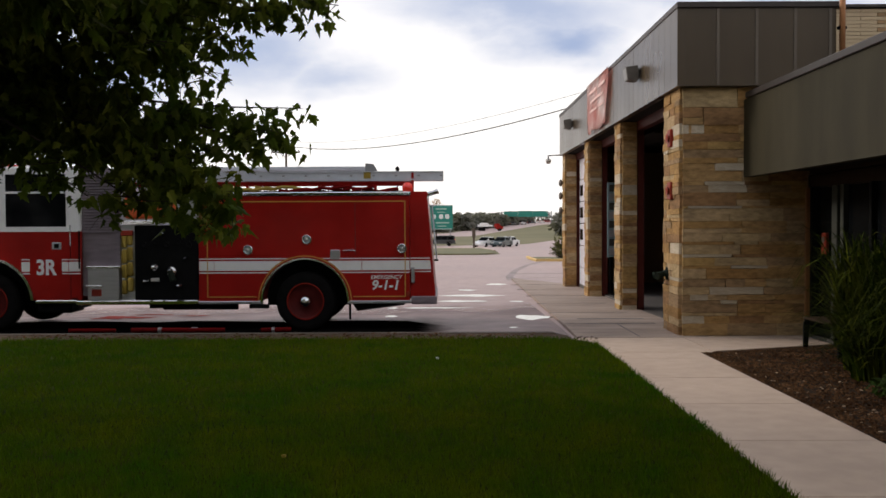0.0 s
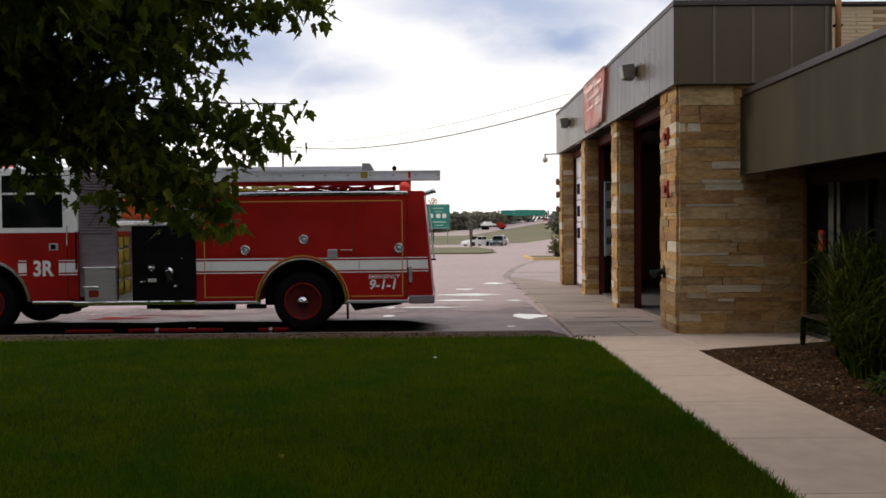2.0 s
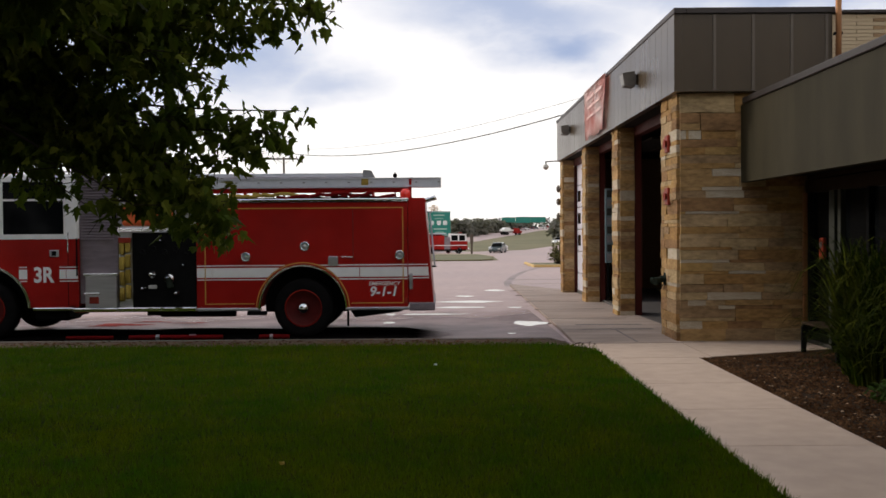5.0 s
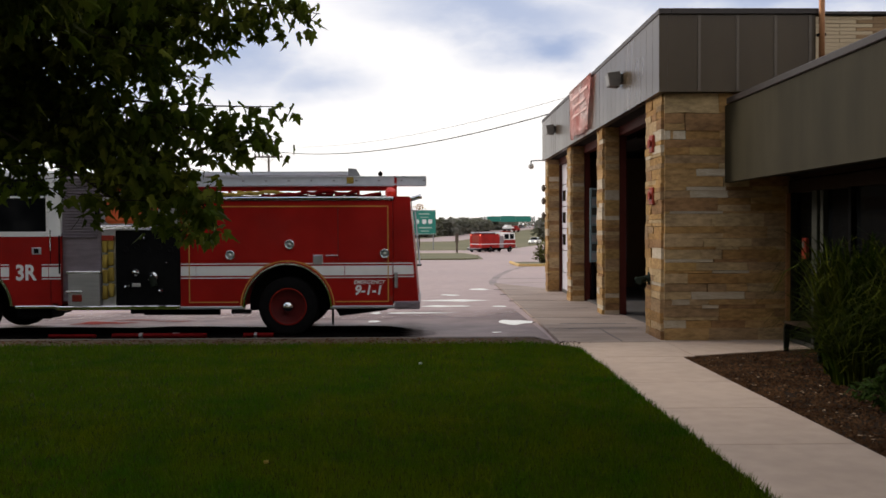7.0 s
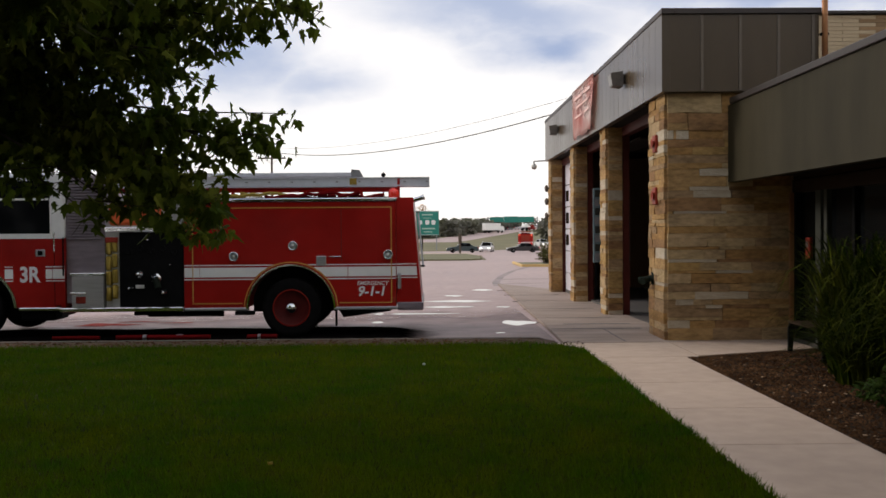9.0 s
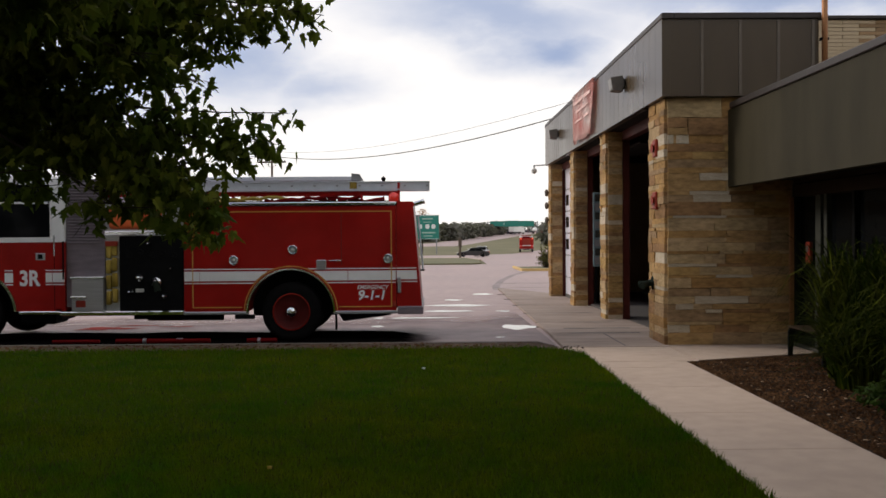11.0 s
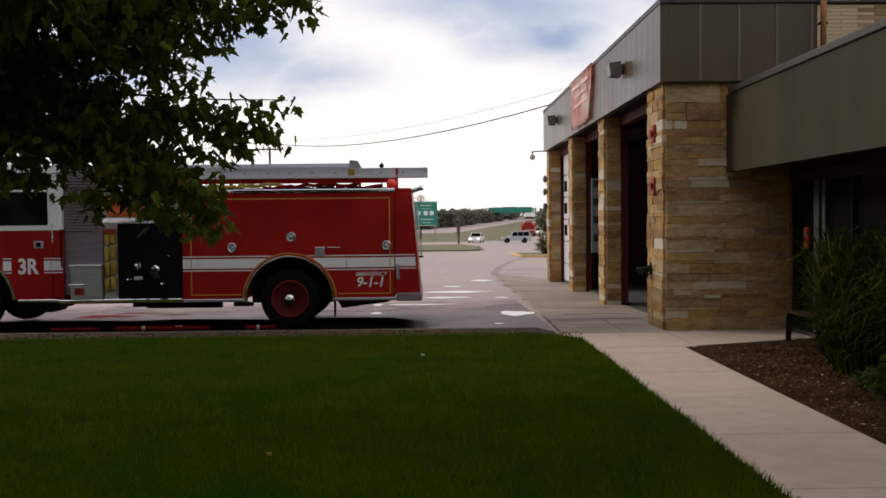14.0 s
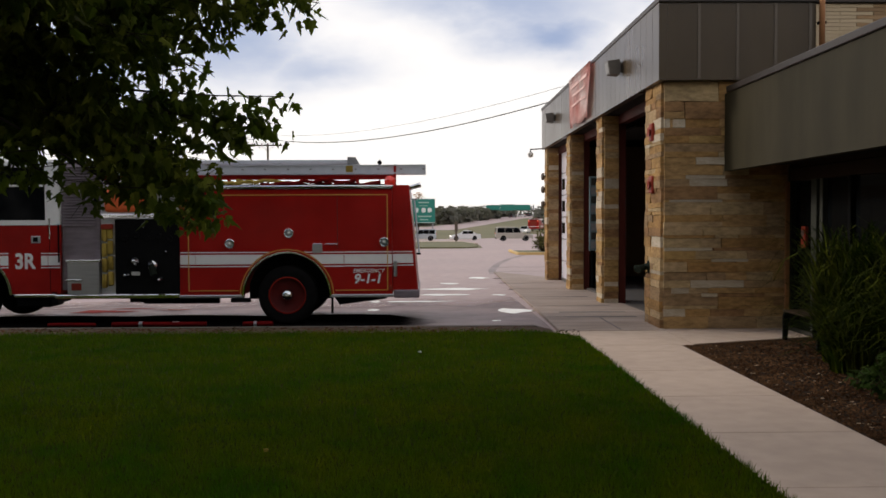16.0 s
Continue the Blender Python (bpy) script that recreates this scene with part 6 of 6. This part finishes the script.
def car(name, label, colour, length=4.6, width=1.8, height=1.45, kind="sedan", lit=False):
    """A road vehicle heading +x, its middle on the ground at the origin."""
    t = thing(name, (0, 0, 0), label, "car")
    L, w = length / 2, width / 2
    p = paint(name + "_paint", colour)
    belt = (0.62 if kind == "sedan" else 0.575) * height
    if kind == "sedan":
        low = [(-L, 0.30), (-L + 0.05, 0.24), (L - 0.05, 0.24), (L, 0.32), (L, 0.55), (L - 0.25, belt - 0.16), (L * 0.42, belt), (-L * 0.55, belt + 0.02), (-L + 0.05, belt - 0.02), (-L, 0.55)]
        top = [(L * 0.40, belt), (L * 0.10, height - 0.03), (-L * 0.05, height), (-L * 0.38, height - 0.04), (-L * 0.74, belt)]
    elif kind == "suv":
        low = [(-L, 0.40), (-L + 0.05, 0.34), (L - 0.05, 0.34), (L, 0.42), (L, 0.72), (L - 0.10, belt - 0.26), (L * 0.52, belt - 0.12), (L * 0.46, belt), (-L, belt), (-L - 0.02, 0.6)]
        top = [(L * 0.46, belt), (L * 0.20, height - 0.05), (L * 0.08, height), (-L * 0.86, height), (-L + 0.04, height - 0.08), (-L + 0.0, belt)]
    body = part("body", prism(bm_new(), low, -w, w), p, t)
    bm = prism(bm_new(), top, -w + 0.08, w - 0.08)
    for v in bm.verts:
        if v.co.z > belt + 0.1:
            v.co.y *= 0.84
    cabin = part("cabin", bm, p, t)
    # glass set a little proud of the cabin sides
    n = 3 if kind == "suv" else 2
    xs0, xs1 = top[-1][0] + (0.18 if kind == "suv" else 0.42), top[0][0] - 0.30
    for s in (-1, 1):
        for k in range(n):
            a = xs0 + (xs1 - xs0) * k / n + 0.03
            b = xs0 + (xs1 - xs0) * (k + 1) / n - 0.03
            bm = bm_new()
            h0, h1 = belt + 0.04, height - 0.10
            y0, y1 = (w - 0.075) * s, (w - 0.075) * 0.86 * s
            sl = 0.22 if k == n - 1 else 0.0
            sr = 0.14 if (k == 0 and kind == "sedan") else 0.0
            bm.faces.new([bm.verts.new(c) for c in ((a, y0, h0), (b, y0, h0), (b - sl, y1, h1), (a + sr, y1, h1))])
            bmesh.ops.solidify(bm, geom=bm.faces[:], thickness=0.01)
            part("side_window", bm, M["dark_glass"], cabin)
    for (xa, za), (xb, zb) in ((top[0], top[1]), (top[-1], top[-2])):
        bm = bm_new()
        k = 0.03 if xa > 0 else -0.03
        bm.faces.new([bm.verts.new(c) for c in ((xa + k, -w + 0.16, za + 0.04), (xa + k, w - 0.16, za + 0.04), (xb + k, (w - 0.16) * 0.85, zb), (xb + k, -(w - 0.16) * 0.85, zb))])
        bmesh.ops.solidify(bm, geom=bm.faces[:], thickness=0.01)
        part("windscreen" if xa > 0 else "rear_window", bm, M["dark_glass"], cabin)
    r = 0.33 if kind == "sedan" else 0.39
    for x in (-L * 0.60, L * 0.62):
        for s in (-1, 1):
            wh = new("wheel")
            wh.parent = t
            wh.location = (x, s * (w - 0.10), r)
            turn = pose(0, 0, 0, -90 * s)
            part("tyre", lathe(bm_new(), [(r * 0.6, -0.1), (r, -0.08), (r, 0.1), (r * 0.62, 0.115)], 20, turn), M["tyre"], wh)
            part("rim", lathe(bm_new(), [(r * 0.64, 0.09), (r * 0.62, 0.118), (r * 0.4, 0.10), (0.001, 0.11)], 16, turn), M["steel"], wh)
    for s in (-1, 1):
        zl = 0.62 if kind == "sedan" else 0.85
        part("headlight", box(bm_new(), L - 0.10, L + 0.02, s * (w - 0.28) - 0.18, s * (w - 0.28) + 0.18, zl - 0.09, zl + 0.06, 0.02), M["lit_white"] if lit else M["frost"], t)
        part("tail_light", box(bm_new(), -L - 0.03, -L + 0.08, s * (w - 0.2) - 0.14, s * (w - 0.2) + 0.14, zl + 0.05, zl + 0.22, 0.02), M["beacon"], t)
    part("front_bumper", box(bm_new(), L - 0.1, L + 0.05, -w + 0.03, w - 0.03, 0.30, 0.46, 0.03), M["black"] if kind == "suv" else p, t)
    part("rear_bumper", box(bm_new(), -L - 0.06, -L + 0.1, -w + 0.03, w - 0.03, 0.32, 0.50, 0.03), M["black"] if kind == "suv" else p, t)
    return t


def second_engine():
    """The engine that drives off, heading +x."""
    t = thing("fire_engine", (0, 0, 0), "red fire engine driving off with warning lamps lit", "fire engine")
    w = 1.24
    part("body", box(bm_new(), -4.5, 0.2, -w, w, 0.62, 2.55, 0.04), M["red"], t)
    part("hose_bed", box(bm_new(), -4.3, 0.1, -w + 0.15, w - 0.15, 2.55, 2.62), M["black"], t)
    part("pump_panel", box(bm_new(), 0.21, 1.3, -w, w, 0.62, 2.3, 0.02), M["plate"], t)
    part("cab_lower", box(bm_new(), 1.31, 4.5, -w, w, 0.60, 1.75, 0.06), M["red"], t)
    part("cab_upper", prism(bm_new(), [(1.31, 1.76), (4.45, 1.76), (4.25, 2.75), (1.31, 2.85)], -w + 0.03, w - 0.03), M["white"], t)
    for s in (-1, 1):
        y0, y1 = (s * w - 0.02, s * w + 0.02)
        part("white_stripe", box(bm_new(), -4.45, 4.4, min(y0, y1), max(y0, y1), 1.12, 1.22), M["white"], t)
        for a, b in ((1.5, 2.7), (2.95, 4.05)):
            part("side_window", box(bm_new(), a, b, s * (w - 0.03) - 0.02, s * (w - 0.03) + 0.02, 1.85, 2.6, 0.01), M["dark_glass"], t)
        part("ladder", box(bm_new(), -4.6, 0.6, s * 0.9 - 0.03, s * 0.9 + 0.03, 2.75, 2.9), M["ladder"], t)
        for x in (-2.2, 3.0):
            wh = new("wheel")
            wh.parent = t
            wh.location = (x, s * (w - 0.14), 0.5)
            turn = pose(0, 0, 0, -90 * s)
            part("tyre", lathe(bm_new(), [(0.3, -0.15), (0.5, -0.13), (0.5, 0.13), (0.31, 0.15)], 24, turn), M["tyre"], wh)
            part("rim", lathe(bm_new(), [(0.32, 0.12), (0.30, 0.155), (0.15, 0.10), (0.001, 0.14)], 18, turn), M["steel"], wh)
        part("tail_light", box(bm_new(), -4.56, -4.49, s * 0.95 - 0.12, s * 0.95 + 0.12, 0.9, 1.2), M["beacon"], t)
        part("warning_lamp", box(bm_new(), -4.62, -4.45, s * 1.0 - 0.1, s * 1.0 + 0.1, 2.34, 2.52, 0.03), M["lit_red"], t)
    part("rear_shutter", box(bm_new(), -4.52, -4.49, -0.7, 0.7, 1.4, 2.4), M["alarm_red"], t)
    part("hose_pile", box(bm_new(), -4.1, -0.2, -0.7, 0.7, 2.62, 2.78, 0.06), M["hose_red"], t)
    part("rear_stripe", box(bm_new(), -4.53, -4.50, -1.2, 1.2, 1.12, 1.22), M["white"], t)
    part("rear_step", box(bm_new(), -4.95, -4.51, -w, w, 0.5, 0.62), M["plate"], t)
    part("windscreen", prism(bm_new(), [(4.47, 1.85), (4.49, 1.85), (4.33, 2.62), (4.31, 2.62)], -1.1, 1.1), M["dark_glass"], t)
    part("front_bumper", box(bm_new(), 4.5, 4.95, -w, w, 0.5, 0.8, 0.04), M["chrome"], t)
    part("light_bar", box(bm_new(), 3.2, 3.6, -0.9, 0.9, 2.83, 2.98, 0.04), M["alarm_red"], t)
    part("chassis", box(bm_new(), -4.4, 4.4, -0.5, 0.5, 0.4, 0.62), M["black"], t)
    return t


def box_truck():
    t = thing("box_truck", (0, 0, 0), "white box truck on the highway", "truck")
    part("box", box(bm_new(), -4.6, 2.6, -1.25, 1.25, 1.0, 3.7, 0.04), M["white"], t)
    part("cab", prism(bm_new(), [(2.7, 0.6), (4.6, 0.6), (4.6, 1.4), (4.1, 2.5), (2.7, 2.6)], -1.1, 1.1), M["white"], t)
    part("windscreen", prism(bm_new(), [(4.58, 1.5), (4.62, 1.5), (4.16, 2.4), (4.12, 2.4)], -1.0, 1.0), M["dark_glass"], t)
    part("chassis", box(bm_new(), -4.5, 2.7, -0.5, 0.5, 0.6, 1.0), M["black"], t)
    for x in (-3.2, 3.4):
        for s in (-1, 1):
            part("wheel", lathe(bm_new(), [(0.2, -0.12), (0.48, -0.12), (0.48, 0.12), (0.2, 0.12)], 18, pose(x, s * 1.05, 0.48, 90)), M["tyre"], t)
    return t


def tow_truck():
    t = thing("flatbed_truck", (0, 0, 0), "flatbed truck carrying a white car on the highway", "truck")
    part("bed", box(bm_new(), -4.5, 1.6, -1.2, 1.2, 0.95, 1.2, 0.03), M["black"], t)
    part("cab", prism(bm_new(), [(1.8, 0.6), (4.3, 0.6), (4.3, 1.4), (3.4, 1.6), (3.0, 2.4), (1.8, 2.4)], -1.1, 1.1), M["red"], t)
    part("load", prism(bm_new(), [(-4.2, 1.35), (0.8, 1.5), (0.8, 1.9), (-0.4, 2.1), (-1.1, 2.7), (-2.9, 2.7), (-3.6, 2.05), (-4.2, 2.0)], -0.85, 0.85), M["white"], t)
    for x in (-3.2, -2.2, 3.2):
        for s in (-1, 1):
            part("wheel", lathe(bm_new(), [(0.2, -0.12), (0.48, -0.12), (0.48, 0.12), (0.2, 0.12)], 18, pose(x, s * 1.0, 0.48, 90)), M["tyre"], t)
    return t


def drive(ob, rows):
    """Rows of seconds, x, y and heading in degrees; the road gives the height."""
    walk(ob, [(t, pose(x, y, gz(y) + 0.01, 0, 0, h)) for t, x, y, h in rows])


def motions():
    white = car("sedan", "white sedan turning onto the road", (0.72, 0.72, 0.72), 4.7)
    drive(white, [(0, 6.2, 133, 238), (1.2, 6.1, 133, 235), (2, 5.2, 132.5, 222), (3, 3.5, 132, 195), (3.6, 2.8, 132, 180), (6, -6, 132, 180), (9, -40, 132, 180), (16, -120, 132, 180)])
    teal = car("sedan", "dark teal sedan waiting at the turn", (0.02, 0.045, 0.05), 4.6)
    drive(teal, [(0, 8.5, 133, 246), (2, 8.4, 133, 258), (3.6, 8.3, 133, 258), (6.5, 8.2, 133, 240), (7.2, 8.2, 132.5, 212), (7.6, 8.2, 132, 200), (8, 7.4, 132, 185), (8.6, 6.3, 132, 180), (9, 4.7, 132, 180), (9.2, 3.9, 132, 180),
                 (11, -10, 132, 180), (16, -70, 132, 180)])
    pale = car("sedan", "white sedan waiting with its headlights lit", (0.75, 0.75, 0.76), 4.5, lit=True)
    drive(pale, [(0, 9.7, 137, 240), (1.5, 9.0, 138.5, 248), (3, 8.7, 139.5, 250), (7, 8.9, 139.5, 250), (8, 9.15, 136.5, 255), (8.4, 8.8, 136.5, 258), (9, 8.5, 136, 260), (11.5, 7.6, 136, 261), (14, 7.2, 136, 258), (15, 7.1, 136, 225), (15.6, 6.8, 135.5, 190), (16, 5.8, 135, 184)])
    dark = car("sports_car", "black low coupe crossing on the road", (0.012, 0.012, 0.014), 4.6, 1.85, 1.35)
    drive(dark, [(0, 90, 131, 180), (7.6, 24, 131, 180), (8.2, 15.8, 130, 180), (8.6, 15.3, 130, 180), (9, 13.3, 130, 180), (9.2, 12.9, 130, 180), (11.3, 4.7, 130, 180), (12.1, 0.9, 130, 180),
                 (12.5, -1.2, 130, 180), (14, -12, 130, 180), (16, -36, 130, 180)])
    silver = car("suv", "silver sport utility car crossing on the road", (0.40, 0.43, 0.46), 4.1, 1.75, 1.68, "suv")
    drive(silver, [(0, 130, 130, 180), (12.4, 26, 130, 180), (13.0, 18.4, 130, 180), (13.4, 15.8, 130, 180), (13.7, 14.0, 130, 180), (14, 12.5, 130, 180), (14.4, 10.3, 130, 180), (15, 7.2, 130, 180), (15.5, 6.8, 130, 180),
                   (15.6, 1.8, 130, 180), (16, -0.6, 130, 180)])
    beige = car("large_suv", "beige large sport utility car crossing on the road", (0.42, 0.38, 0.33), 5.1, 1.95, 1.92, "suv")
    drive(beige, [(0, -130, 126, 0), (14.5, -40, 126, 0), (15.4, -14, 126, 0), (15.5, -6, 126, 0), (15.6, 6.8, 126, 0), (15.8, 9.5, 126, 0), (16, 12.2, 126, 0)])
    engine = second_engine()
    engine.scale = (0.76, 1, 1)
    drive(engine, [(0, -75, 128.5, 0), (4.2, -8, 128.5, 0), (5.2, 1.6, 128.5, 8), (5.8, 5.0, 129, 18), (6, 6.2, 129.5, 26), (6.4, 8.2, 130, 34), (7, 9.6, 131.5, 40), (7.2, 12.0, 134, 52), (7.6, 13.9, 139, 66),
                   (8, 14.3, 142, 74), (8.6, 15.2, 149, 80), (9, 16.3, 154, 83), (9.2, 16.6, 156, 84), (11.3, 17.6, 166, 85), (12.1, 18.4, 172, 84), (13, 19.6, 178, 82), (14, 20.4, 184, 80), (15, 22.8, 195, 78), (16, 24.8, 205, 74)])
    truck = box_truck()
    drive(truck, [(0, -40, 320, 8), (5, 1, 326, 12), (6, 6.7, 330, 20), (7, 11.3, 333, 25), (8, 17.5, 338, 30), (8.8, 23.0, 344, 35), (9.2, 25.5, 348, 40), (11.3, 38, 385, 55), (12.6, 42.5, 396, 60), (14, 46, 402, 60), (16, 51, 408, 60)])
    tow = tow_truck()
    drive(tow, [(0, 15.3, 300, 10), (3.6, 20.5, 312, 25), (9, 40, 370, 55), (16, 60, 440, 60)])
    for k, (x, y, v, c) in enumerate([(33, 382, 0.9, (0.5, 0.5, 0.5)), (38, 392, 0.8, (0.02, 0.02, 0.03)), (28, 372, 0.9, (0.03, 0.03, 0.04)), (43, 402, 0.8, (0.6, 0.6, 0.58)), (47, 410, 0.7, (0.25, 0.03, 0.03))]):
        one = car("far_car", "small car far off on the highway", c, 4.6)
        one["group"] = "highway cars"
        drive(one, [(0, x, y, 55), (8, x + v * 5, y + v * 9, 57), (16, x + v * 10, y + v * 18, 60)])
    parked = car("dark_car", "dark car far off on the ramp", (0.03, 0.035, 0.04), 4.7, 1.85, 1.6, "suv")
    drive(parked, [(0, -0.6, 140, 180), (0.5, -1.4, 140, 180), (1.2, -5, 140, 180), (6, -60, 138, 180), (16, -200, 138, 180)])
    one = car("oncoming_car", "white car coming down the road with lit headlights", (0.7, 0.7, 0.7), 4.6, lit=True)
    drive(one, [(0, 38, 232, 246), (5.8, 24.8, 199, 248), (7, 22.9, 192, 250), (7.6, 21.6, 187, 252), (8.4, 20.6, 178, 262), (9.2, 21.6, 166, 290), (10.5, 34, 150, 330), (16, 120, 136, 350)])
    two = car("oncoming_car", "white car coming down the road with lit headlights", (0.7, 0.7, 0.7), 4.6, lit=True)
    drive(two, [(0, 70, 290, 245), (11, 32, 214, 248), (13, 26.4, 201, 250), (15, 21.2, 191, 252), (16, 20.2, 186, 254)])
    # limbs that stir in the wind
    for limb, start, phase, period, reach in BOUGHS:
        rows = []
        t = 0.0
        while t <= 16.01:
            a = 2 * math.pi * t / period + phase
            rows.append((t, Matrix.Translation(start) @ pose(0, 0, 0, reach * 0.6 * math.sin(a), reach * 0.5 * math.sin(0.83 * a + 1), reach * 0.4 * math.sin(1.21 * a + 2))))
            t += 0.4
        walk(limb, rows)


motions()
